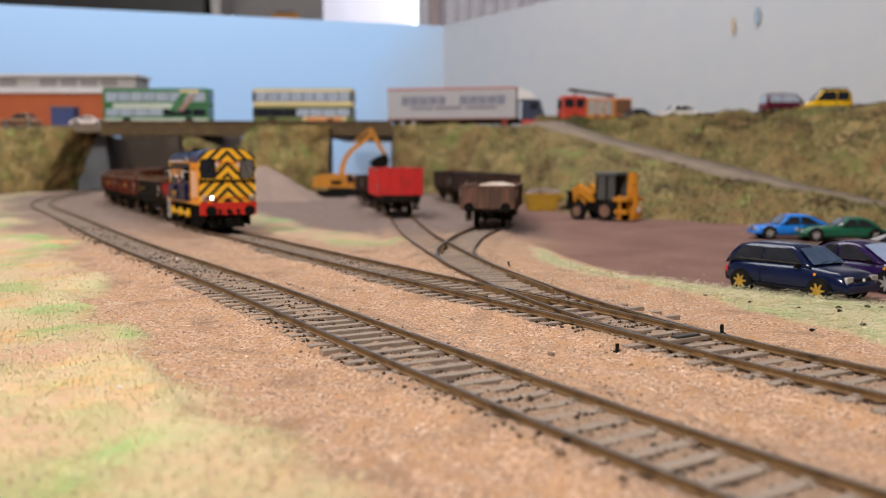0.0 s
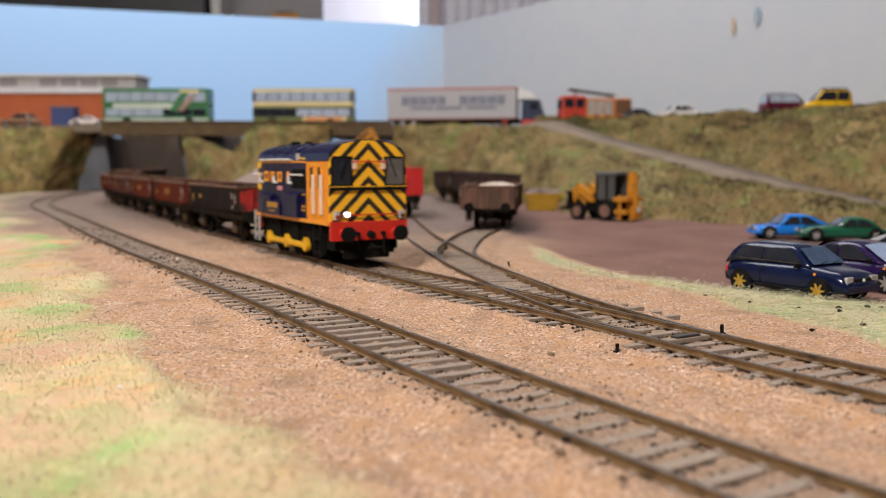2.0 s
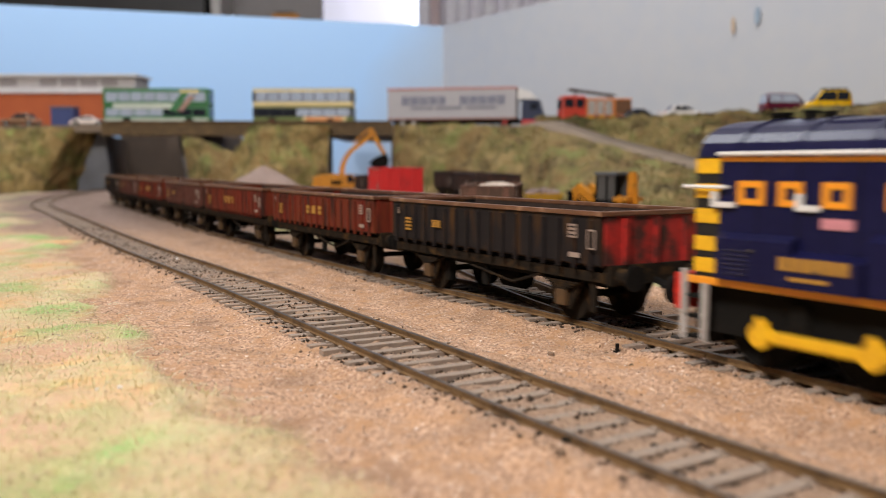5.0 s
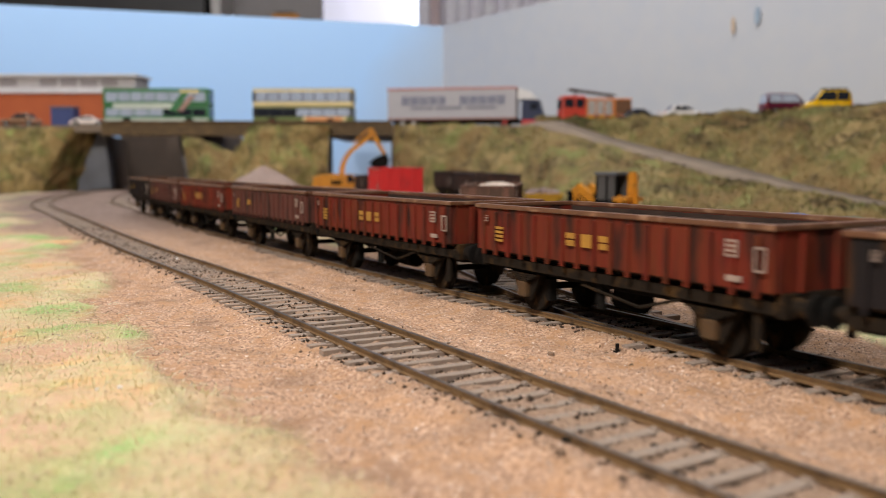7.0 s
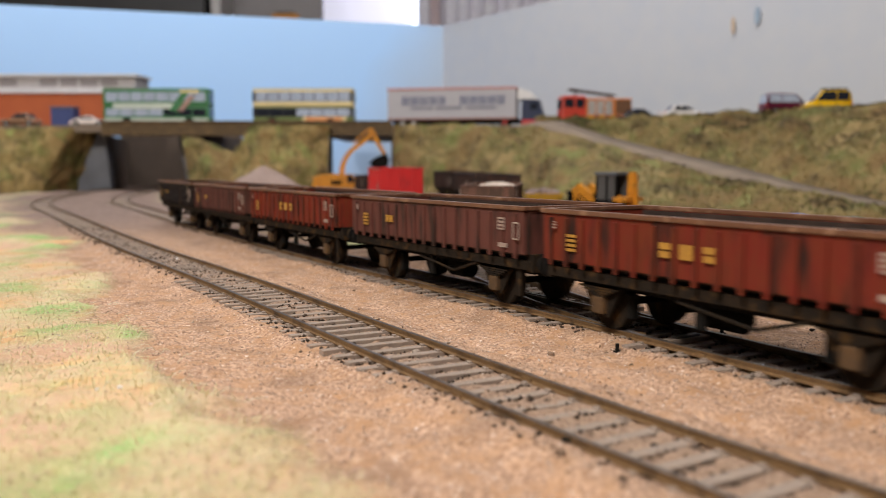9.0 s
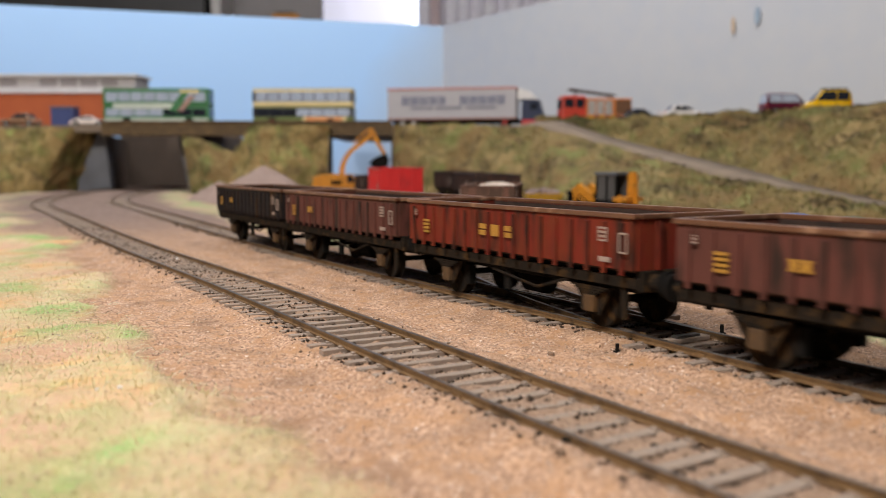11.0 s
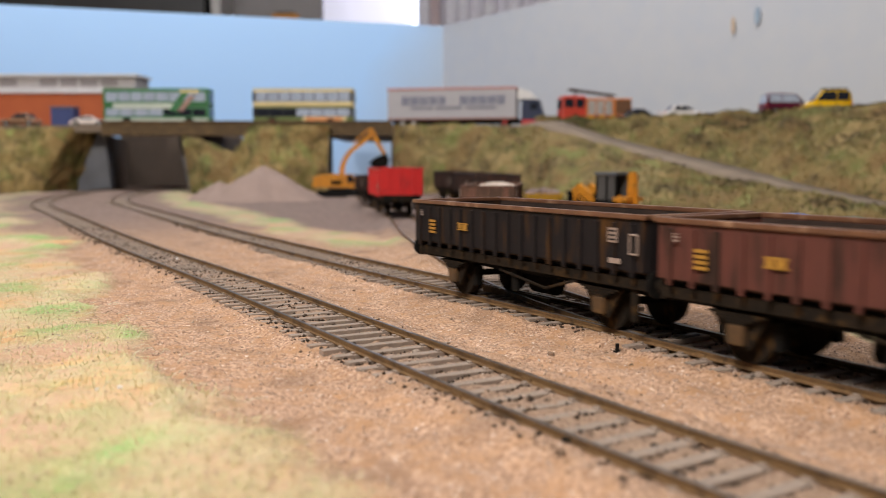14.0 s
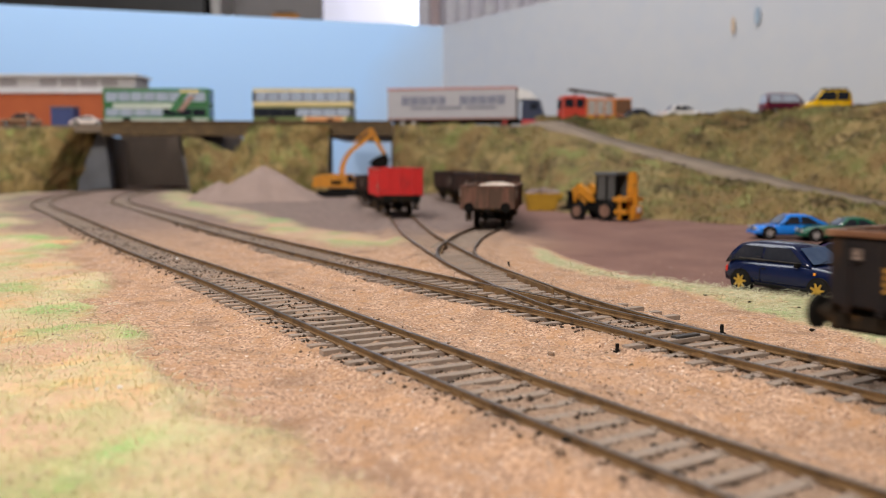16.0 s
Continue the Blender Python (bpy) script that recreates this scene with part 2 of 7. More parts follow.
M_GREY = mat("grey_board", (0.46, 0.48, 0.53), (0.50, 0.505, 0.53), 30, 400, 0.6, 0, 0.0)
M_BRICK = mat("orange_brick", (0.46, 0.11, 0.035), (0.40, 0.09, 0.03), 1.5, 20, 0.8)
M_CORNICE = mat("white_cornice", (0.66, 0.64, 0.66), (0.56, 0.55, 0.57), 2, 20, 0.6)
M_PLASTER = mat("white_wall", (0.80, 0.78, 0.82), (0.76, 0.74, 0.78), 10, 300, 0.7)
M_SHELF = mat("black_shelf", (0.018, 0.016, 0.016), (0.03, 0.026, 0.025), 4, 60, 0.5)
M_TAUPE = mat("grey_shelf_side", (0.20, 0.18, 0.175), (0.17, 0.15, 0.145), 4, 60, 0.6)
M_CURTAIN = mat("white_curtain", (0.88, 0.86, 0.90), (0.76, 0.72, 0.80), 5, 40, 0.8)
M_BLADE = mat("straw_fibre", (0.74, 0.61, 0.37), (0.50, 0.54, 0.26), 9, 22, 0.9, amount=1.2, bump=0)
M_BANKBLADE = mat("bank_fibre", (0.33, 0.245, 0.10), (0.22, 0.17, 0.062), 40, 40, 0.95, amount=0.7, bump=0)
M_BANKDARK = mat("dark_bank_fibre", (0.085, 0.060, 0.021), (0.048, 0.037, 0.014), 30, 30, 0.95, amount=0.8, bump=0)
M_BANKGREEN = mat("green_bank_fibre", (0.19, 0.175, 0.055), (0.12, 0.135, 0.036), 30, 30, 0.95, amount=0.8, bump=0)
M_TWIG = mat("dark_root_fibre", (0.12, 0.075, 0.04), (0.20, 0.14, 0.08), 7, 9, 0.85, bump=0)
M_HAIR = mat("dry_hair_fibre", (0.74, 0.69, 0.52), (0.46, 0.46, 0.27), 7, 9, 0.8, amount=1.2, bump=0)


def chevron(name):
    """Painted wasp stripes: black and yellow chevrons that climb to the middle of the cab end, restarted below the handrail."""
    m = bpy.data.materials.new(name)
    m.use_nodes = True
    n, link = m.node_tree.nodes, m.node_tree.links.new
    bsdf = n["Principled BSDF"]
    bsdf.inputs["Roughness"].default_value = 0.45
    tex = n.new("ShaderNodeTexCoord")
    sep = n.new("ShaderNodeSeparateXYZ")
    link(tex.outputs["Object"], sep.inputs[0])

    def math(op, a, b=None):
        x = n.new("ShaderNodeMath")
        x.operation = op
        for i, v in enumerate((a, b)):
            if v is not None:
                if isinstance(v, (int, float)):
                    x.inputs[i].default_value = v
                else:
                    link(v, x.inputs[i])
        return x.outputs[0]

    lower = math("LESS_THAN", sep.outputs[2], 0.0310)
    z = math("ADD", sep.outputs[2], math("MULTIPLY", lower, 0.0018))
    v = math("ADD", z, math("ABSOLUTE", sep.outputs[1]))
    w = math("FRACT", math("MULTIPLY", v, 1 / 0.0066))
    fac = math("GREATER_THAN", w, 0.42)
    mix = n.new("ShaderNodeMix")
    mix.data_type = "RGBA"
    link(fac, mix.inputs["Factor"])
    mix.inputs["A"].default_value, mix.inputs["B"].default_value = (0.014, 0.012, 0.011, 1), (0.86, 0.45, 0.018, 1)
    link(mix.outputs["Result"], bsdf.inputs["Base Color"])
    return m


M_WASP = chevron("wasp_stripes")
M_NOSE = mat("black_nose_paint", (0.012, 0.011, 0.012), (0.02, 0.018, 0.018), 1, 10, 0.45, gleam=0.3)


# ---- mesh helpers (all lengths of things in mm) ----
def thing(name, m, label, category, group="", kind=""):
    ob = new(name)
    ob.empty_display_size = 0.005
    ob.matrix_world = m
    return tagged(ob, label, category, group, kind)


def part(name, bm, material, parent=None, label="", smooth=False, scale=MM):
    me = bpy.data.meshes.new(name)
    if scale != 1:
        bmesh.ops.scale(bm, vec=(scale,) * 3, verts=bm.verts)
    bmesh.ops.recalc_face_normals(bm, faces=bm.faces)
    if smooth:
        for f in bm.faces:
            f.smooth = True
    bm.to_mesh(me)
    bm.free()
    me.materials.append(material)
    ob = new(name, me)
    ob.parent = parent
    return tagged(ob, label)


def share(name, me, parent, m):
    ob = new(name, me)
    ob.parent = parent
    ob.matrix_basis = m
    return ob


def box(bm, x0, x1, y0, y1, z0, z1, bevel=0.0):
    r = bmesh.ops.create_cube(bm, size=1, matrix=Matrix.Translation(((x0 + x1) / 2, (y0 + y1) / 2, (z0 + z1) / 2)) @ Matrix.Diagonal((abs(x1 - x0), abs(y1 - y0), abs(z1 - z0), 1)))
    if bevel:
        es = {e for v in r["verts"] for e in v.link_edges}
        bmesh.ops.bevel(bm, geom=list(es), offset=bevel, segments=2, affect="EDGES", profile=0.6)
    return bm


def rod(bm, a, b, r, n=8, r2=None):
    a, b = Vector(a), Vector(b)
    d = b - a
    m = Matrix.Translation((a + b) / 2) @ d.to_track_quat("Z", "Y").to_matrix().to_4x4()
    bmesh.ops.create_cone(bm, cap_ends=True, segments=n, radius1=r, radius2=r if r2 is None else r2, depth=d.length, matrix=m)
    return bm


def extrude(bm, outline, x0, x1, axis="x"):
    """A prism: outline of (y, z) pairs drawn from x0 to x1; with axis y the outline is (x, z)."""
    rings = []
    for x in (x0, x1):
        rings.append([bm.verts.new((x, a, b) if axis == "x" else (a, x, b)) for a, b in outline])
    k = len(outline)
    for i in range(k):
        bm.faces.new((rings[0][i], rings[0][(i + 1) % k], rings[1][(i + 1) % k], rings[1][i]))
    bm.faces.new(rings[0][::-1])
    bm.faces.new(rings[1])
    return bm


def skin(bm, rings, caps=True):
    """A closed skin over rings of points, one after another."""
    made = [[bm.verts.new(p) for p in r] for r in rings]
    k = len(made[0])
    for a, b in zip(made, made[1:]):
        for i in range(k):
            bm.faces.new((a[i], a[(i + 1) % k], b[(i + 1) % k], b[i]))
    if caps:
        bm.faces.new(made[0][::-1])
        bm.faces.new(made[-1])
    return bm


def raw_mesh(name, verts, faces, material, parent=None, smooth=False):
    me = bpy.data.meshes.new(name)
    verts = np.asarray(verts, dtype=np.float32)
    faces = np.asarray(faces, dtype=np.int32)
    k = faces.shape[1]
    me.vertices.add(len(verts))
    me.vertices.foreach_set("co", verts.ravel())
    me.loops.add(faces.size)
    me.loops.foreach_set("vertex_index", faces.ravel())
    me.polygons.add(len(faces))
    me.polygons.foreach_set("loop_start", np.arange(0, faces.size, k, dtype=np.int32))
    if smooth:
        me.polygons.foreach_set("use_smooth", np.ones(len(faces), dtype=bool))
    me.update(calc_edges=True)
    me.materials.append(material)
    ob = new(name, me)
    ob.parent = parent
    return ob


RNG = np.random.default_rng(7)
LATTICE = RNG.random((256, 256))


def vnoise(x, y, size):
    """Smooth value noise in 0..1 with features of that size in metres."""
    u, v = np.asarray(x) / size + 91.3, np.asarray(y) / size + 37.7
    i, j = np.floor(u).astype(int), np.floor(v).astype(int)
    a, b = u - i, v - j
    a, b = a * a * (3 - 2 * a), b * b * (3 - 2 * b)
    g = lambda p, q: LATTICE[p % 256, q % 256]
    return (g(i, j) * (1 - a) + g(i + 1, j) * a) * (1 - b) + (g(i, j + 1) * (1 - a) + g(i + 1, j + 1) * a) * b


# ---- tracks: centre lines x(y) as natural cubic splines ----
def spline(ys, xs):
    ys, xs = np.array(ys), np.array(xs)
    n, h = len(ys), np.diff(ys)
    a, b = np.eye(n), np.zeros(n)
    for i in range(1, n - 1):
        a[i, i - 1 : i + 2] = h[i - 1], 2 * (h[i - 1] + h[i]), h[i]
        b[i] = 6 * ((xs[i + 1] - xs[i]) / h[i] - (xs[i] - xs[i - 1]) / h[i - 1])
    m = np.linalg.solve(a, b)

    def inside(y):
        i = np.clip(np.searchsorted(ys, y) - 1, 0, n - 2)
        p, q, w = ys[i + 1] - y, y - ys[i], h[i]
        return m[i] * p**3 / (6 * w) + m[i + 1] * q**3 / (6 * w) + (xs[i] / w - m[i] * w / 6) * p + (xs[i + 1] / w - m[i + 1] * w / 6) * q

    lo, hi = (inside(ys[0] + 1e-4) - xs[0]) / 1e-4, (xs[-1] - inside(ys[-1] - 1e-4)) / 1e-4

    def at(y):
        y = np.asarray(y, float)
        return inside(np.clip(y, ys[0], ys[-1])) + np.minimum(y - ys[0], 0) * lo + np.maximum(y - ys[-1], 0) * hi

    return at


MAIN = spline([0.10, 0.13, 0.17, 0.22, 0.30, 0.40, 0.55, 0.75, 1.0, 1.1, 1.2, 1.3, 1.5], [0.0494, 0.0299, 0.0060, -0.0227, -0.0683, -0.1286, -0.2146, -0.3257, -0.4445, -0.4585, -0.4610, -0.4520, -0.41])
LOOP = spline([0.14, 0.18, 0.23, 0.30, 0.40, 0.55, 0.75, 0.90, 1.0, 1.08, 1.16, 1.25, 1.33, 1.5, 1.9], [0.0982, 0.0728, 0.0454, 0.0036, -0.0548, -0.1382, -0.2420, -0.3190, -0.3635, -0.3820, -0.3880, -0.3890, -0.3890, -0.385, -0.37])
SIDING_A = spline([0.19, 0.218, 0.244, 0.261, 0.303, 0.354, 0.426, 0.513, 0.678, 0.80, 1.0, 1.5], [0.0672, 0.0530, 0.0430, 0.0370, 0.0250, 0.0128, 0.0, -0.0135, -0.0310, -0.050, -0.085, -0.16])
SIDING_B = spline([0.36, 0.40, 0.43, 0.457, 0.513, 0.558, 0.65, 0.75, 0.88, 1.0, 1.5], [0.0115, 0.0062, 0.0065, 0.009, 0.0165, 0.026, 0.039, 0.041, 0.030, 0.010, -0.09])
GAUGE = 0.01765  # between rail centres
RAIL_TOP = 0.004


def grade(y):
    """The far end of the board climbs gently towards the bridge."""
    t = np.clip((np.asarray(y, float) - 0.9) / 0.35, 0, 1)
    return 0.0065 * t * t * (3 - 2 * t)


def line(f, y0, y1, step=0.004):
    """Points, directions and running length along a centre line from y0 to y1."""
    y = np.linspace(y0, y1, max(8, int(abs(y1 - y0) / step)))
    p = np.stack([f(y), y], 1)
    d = np.gradient(p, axis=0)
    d /= np.hypot(d[:, 0], d[:, 1])[:, None]
    s = np.r_[0, np.cumsum(np.hypot(*np.diff(p, axis=0).T))]
    return p, d, s


def rail(name, f, y0, y1, side, parent, material, head):
    p, d, _ = line(f, y0, y1, 0.006)
    n = np.stack([d[:, 1], -d[:, 0]], 1)
    p = p + n * side * GAUGE / 2
    zs = grade(p[:, 1])
    prof = ((-0.7, 2.4), (-0.7, 2.6), (-0.24, 2.8), (-0.24, 3.35), (-0.46, 3.5), (-0.46, 3.9), (0.46, 3.9), (0.46, 3.5), (0.24, 3.35), (0.24, 2.8), (0.7, 2.6), (0.7, 2.4))
    bm = bmesh.new()
    skin(bm, [[(q[0] + m[0] * a * MM, q[1] + m[1] * a * MM, b * MM + h) for a, b in prof] for q, m, h in zip(p, n, zs)])
    web = part(name, bm, material, parent, scale=1)
    bm = bmesh.new()
    cap = ((-0.46, 3.86), (-0.46, 3.98), (-0.3, 4.05), (0.3, 4.05), (0.46, 3.98), (0.46, 3.86))
    skin(bm, [[(q[0] + m[0] * a * MM, q[1] + m[1] * a * MM, b * MM + h) for a, b in cap] for q, m, h in zip(p, n, zs)])
    part("running_surface", bm, head, web, "worn bright top of the rail", scale=1)


def sleeper_mesh(half):
    bm = box(bmesh.new(), -1.25, 1.25, -half, half, 0.2, 2.45, 0.15)
    for s in (-1, 1):
        for e in (-1.9, 1.9):
            box(bm, -0.7, 0.7, s * 8.8 + e * 0.8 - 0.4, s * 8.8 + e * 0.8 + 0.4, 2.4, 2.85)
    bmesh.ops.scale(bm, vec=(MM,) * 3, verts=bm.verts)
    me = bpy.data.meshes.new("sleeper")
    bm.to_mesh(me)
    bm.free()
    me.materials.append(M_SLEEPER)
    return me


SLEEPER = sleeper_mesh(15)
SLEEPER_LONG = sleeper_mesh(21)


def track(name, f, y0, y1, label, sleepers_from=None, rails=(-1, 1), sleepers_to=None):
    ob = thing(name, Matrix(), label, "track", "model railway tracks")
    for s in rails:
        rail("rail", f, y0, y1, s, ob, M_RAILSIDE, M_RAILHEAD)
    p, d, s = line(f, sleepers_from or y0, sleepers_to or y1, 0.001)
    for k in np.arange(0, s[-1], 0.0069):
        i = int(np.searchsorted(s, k))
        jx, jr = RNG.normal(0, 0.0002), RNG.normal(0, 0.012)
        me, off = SLEEPER, 0.0
        if name == "loop_track" and 0.235 < p[i, 1] < 0.30:
            me, off = SLEEPER_LONG, 0.006
        ang = math.atan2(d[i, 1], d[i, 0]) + jr
        share("sleeper", me, ob, Matrix.Translation((p[i, 0] + d[i, 1] * off + jx, p[i, 1] - d[i, 0] * off, float(grade(p[i, 1])) + RNG.normal(-0.0001, 0.0001))) @ Matrix.Rotation(ang, 4, "Z"))
    return ob


# ---- baseboard scenery ----
def across(f, x, y):
    e = 0.002
    slope = (f(y + e) - f(y - e)) / (2 * e)
    return (x - f(y)) / np.sqrt(1 + slope**2)


def smooth(a, b, v):
    t = np.clip((v - a) / (b - a), 0, 1)
    return t * t * (3 - 2 * t)


GRASS_EDGE = spline([0.06, 0.115, 0.134, 0.16, 0.198, 0.248, 0.368, 0.542, 0.787, 1.1], [0.012, -0.012, -0.021, -0.037, -0.062, -0.090, -0.150, -0.247, -0.385, -0.53])
VERGE_IN = spline([0.15, 0.20, 0.22, 0.258, 0.303, 0.35, 0.40, 0.453], [0.150, 0.118, 0.110, 0.098, 0.079, 0.060, 0.050, 0.046])
VERGE_OUT = spline([0.20, 0.25, 0.291, 0.317, 0.338, 0.368, 0.425, 0.47], [0.25, 0.18, 0.134, 0.107, 0.092, 0.076, 0.060, 0.050])
VERGE_MID = spline([0.36, 0.44, 0.517, 0.561, 0.624, 0.751, 0.95, 1.1, 1.2], [0.03, -0.008, -0.041, -0.066, -0.097, -0.150, -0.240, -0.31, -0.345])
STRIP_IN = spline([0.36, 0.44, 0.48, 0.538, 0.63, 0.826, 1.0, 1.2], [0.0, -0.034, -0.059, -0.0906, -0.138, -0.228, -0.315, -0.37])


def zones(x, y):
    """Grass, yard and oily-ballast weights of the ground."""
    ragged = (vnoise(x, y, 0.012) - 0.5) * 0.02 + (vnoise(x, y, 0.04) - 0.5) * 0.03
    deep = 0.4 + y * 2
    left = smooth(0.004, -0.014, x - GRASS_EDGE(y) + ragged * deep)
    left *= 0.62 + 0.38 * smooth(0.30, 0.55, vnoise(x, y, 0.045))
    verge = smooth(-0.004, 0.004, x - VERGE_IN(y) + ragged * 0.4) * smooth(0.004, -0.003, x - VERGE_OUT(y) + ragged * 0.4) * smooth(0.47, 0.44, y)
    far = smooth(0.013, 0.020, across(LOOP, x, y) + ragged * 0.2) * smooth(-0.008, 0.008, x - STRIP_IN(y) + ragged * 0.7) * smooth(0.008, -0.008, x - VERGE_MID(y) + ragged * 0.7) * smooth(0.45, 0.50, y)
    left = left * (1 - 0.4 * smooth(0.38, 0.8, y))
    grass = np.clip(left + verge * 0.9 + far * 0.55, 0, 1)
    yard = smooth(0.0, 0.008, x - VERGE_OUT(y) + ragged * 0.2) * smooth(0.30, 0.33, y + x * 0.3) * (1 - smooth(0.43, 0.52, y) * smooth(0.09, 0.03, x))
    near = np.full(np.shape(x), 9.0)
    for f, lo, hi in ((MAIN, 0, 2), (LOOP, 0, 2), (SIDING_A, 0.19, 2), (SIDING_B, 0.4, 2)):
        near = np.minimum(near, np.where((y > lo) & (y < hi), np.abs(across(f, x, y)), 9.0))
    oily = smooth(0.012, 0.006, near) * 0.75 + 0.3 * smooth(0.02, 0.012, near)
    return grass, yard, np.clip(oily, 0, 1), near


def grit_zone(x, y):
    """Grey trodden gravel in the yard round the sidings."""
    ragged = (vnoise(x, y, 0.03) - 0.5) * 0.05
    wide = 0.9 * smooth(0.36, 0.75, y + ragged)
    return np.maximum(wide, smooth(0.46, 0.60, y + ragged) * smooth(-0.010, 0.012, x - VERGE_MID(y) + ragged * 0.5))


def ground_z(x, y):
    grass, yard, oily, near = zones(x, y)
    z = 0.0009 + grade(y) + (vnoise(x, y, 0.05) - 0.5) * 0.0012 + (vnoise(x, y, 0.004) - 0.5) * 0.0006 + (vnoise(x, y, 0.0016) - 0.5) * 0.0005
    shoulder = smooth(0.022, 0.013, near) * smooth(0.0085, 0.0105, near)
    bare = smooth(0.23, 0.26, y) * smooth(0.345, 0.30, y) * smooth(0.0, -0.004, across(MAIN, x, y)) * smooth(0.017, 0.015, near)
    z = z + shoulder * (0.0013 + (vnoise(x, y, 0.010) - 0.5) * 0.0014) + smooth(0.0085, 0.006, near) * (0.00005 + (vnoise(x, y, 0.0022) - 0.5) * 0.0010)
    crib = smooth(0.0165, 0.0150, near) * smooth(0.55, 0.42, y) * (0.35 + 0.65 * smooth(0.35, 0.6, vnoise(x, y, 0.03)))
    ends = np.maximum(smooth(0.0, -0.004, across(MAIN, x, y)) * smooth(0.165, 0.20, y) * smooth(0.42, 0.33, y), smooth(0.0, -0.004, across(LOOP, x, y)) * smooth(0.0, 0.01, across(MAIN, x, y) - 0.017) * smooth(0.50, 0.42, y))
    bare = np.maximum(bare, np.where(near < 0.0088, (0.10 + 0.35 * smooth(0.15, 0.22, y)) * crib, ends * crib))
    z = np.where(near < 0.0086, np.minimum(z + 0.0010, 0.0025 + grade(y)), np.minimum(z + 0.0008 * smooth(0.022, 0.013, near), 0.0031 + grade(y) + 0.004 * smooth(0.0105, 0.02, near))) - bare * 0.0013
    verge = smooth(0.0, 0.01, across(LOOP, x, y))
    z = z + grass * (1 - 0.75 * verge) * (vnoise(x, y, 0.02) * 0.0025 + vnoise(x, y, 0.005) * 0.0008) + smooth(0.03, 0.25, GRASS_EDGE(y) - x) * 0.004
    flat = 0.0009 + grade(y)
    low = 0.0026 * np.maximum(yard, smooth(-0.028, -0.002, x - VERGE_OUT(y)) * smooth(0.46, 0.40, y)) * (1 - smooth(0.95, 1.15, y))
    return flat + (z - flat) * (1 - 0.7 * yard) - low


def graded(lo, a, b, hi, fine, growth):
    v = list(np.arange(a, b, fine))
    st, q = fine, v[-1]
    while q < hi:
        st = min(st * growth, 0.05)
        q += st
        v.append(q)
    st, q = fine, v[0]
    while q > lo:
        st = min(st * growth, 0.05)
        q -= st
        v.insert(0, q)
    return np.array(v)


def build_ground():
    xs, ys = graded(-1.6, -0.10, 0.16, 1.2, 0.0011, 1.02), graded(-1.2, 0.09, 0.34, 2.3, 0.0011, 1.018)
    gx, gy = np.meshgrid(xs, ys)
    z = ground_z(gx, gy)
    verts = np.stack([gx, gy, z], -1).reshape(-1, 3)
    nx = len(xs)
    i = np.arange(len(ys) - 1)[:, None] * nx + np.arange(nx - 1)[None, :]
    faces = np.stack([i, i + 1, i + nx + 1, i + nx], -1).reshape(-1, 4)
    ob = raw_mesh("ground", verts, faces, M_GROUND, smooth=True)
    tagged(ob, "sandy pink ballast and scenic scatter on the baseboard", "ground", kind="structure")
    g, yd, o, _ = zones(gx, gy)
    weight = ob.data.attributes.new("verge", "FLOAT", "POINT")
    weight.data.foreach_set("value", (g * smooth(0.0, 0.02, across(LOOP, gx, gy)) * smooth(0.55, 0.45, gy) * 0.85).astype(np.float32).ravel())
    col = ob.data.color_attributes.new("zone", "FLOAT_COLOR", "POINT")
    col.data.foreach_set("color", np.stack([g, yd, o, grit_zone(gx, gy)], -1).astype(np.float32).ravel())


def build_grains():
    """Loose ballast grains and crumbs near the tracks."""
    n = 75000
    y = 0.10 + 0.38 * RNG.random(n) ** 1.6
    x = (RNG.random(n) - 0.42) * (0.16 + 0.62 * y) + 0.01
    grass, yard, _, near = zones(x, y)
    keep = (RNG.random(n) > grass * 0.9) & (RNG.random(n) > yard * 0.97) & (np.abs(near - 0.0088) > 0.0016)
    x, y = x[keep], y[keep]
    r = 0.00010 + 0.00030 * RNG.random(len(x)) ** 5
    base = np.array([(1, 0, 0), (-0.5, 0.87, 0), (-0.5, -0.87, 0), (0.15, 0.1, 0.9), (0, 0, -0.6)])
    fc = np.array([(0, 1, 3), (1, 2, 3), (2, 0, 3), (1, 0, 4), (2, 1, 4), (0, 2, 4)])
    a = RNG.random(len(x)) * 6.28
    c, s = np.cos(a)[:, None], np.sin(a)[:, None]
    bx, by, bz = base[:, 0][None], base[:, 1][None], base[:, 2][None]
    sx, sz = 0.7 + 0.6 * RNG.random((len(x), 1)), 0.6 + 0.7 * RNG.random((len(x), 1))
    v = np.stack([x[:, None] + r[:, None] * sx * (c * bx - s * by), y[:, None] + r[:, None] * (s * bx + c * by), ground_z(x, y)[:, None] + r[:, None] * (0.35 + sz * bz)], -1)
    f = (np.arange(len(x)) * 5)[:, None, None] + fc[None]
    ob = raw_mesh("ballast_grains", v.reshape(-1, 3), f.reshape(-1, 3), M_STONE)
    tagged(ob, "loose fine ballast grains scattered between the tracks", "ballast", kind="stuff")


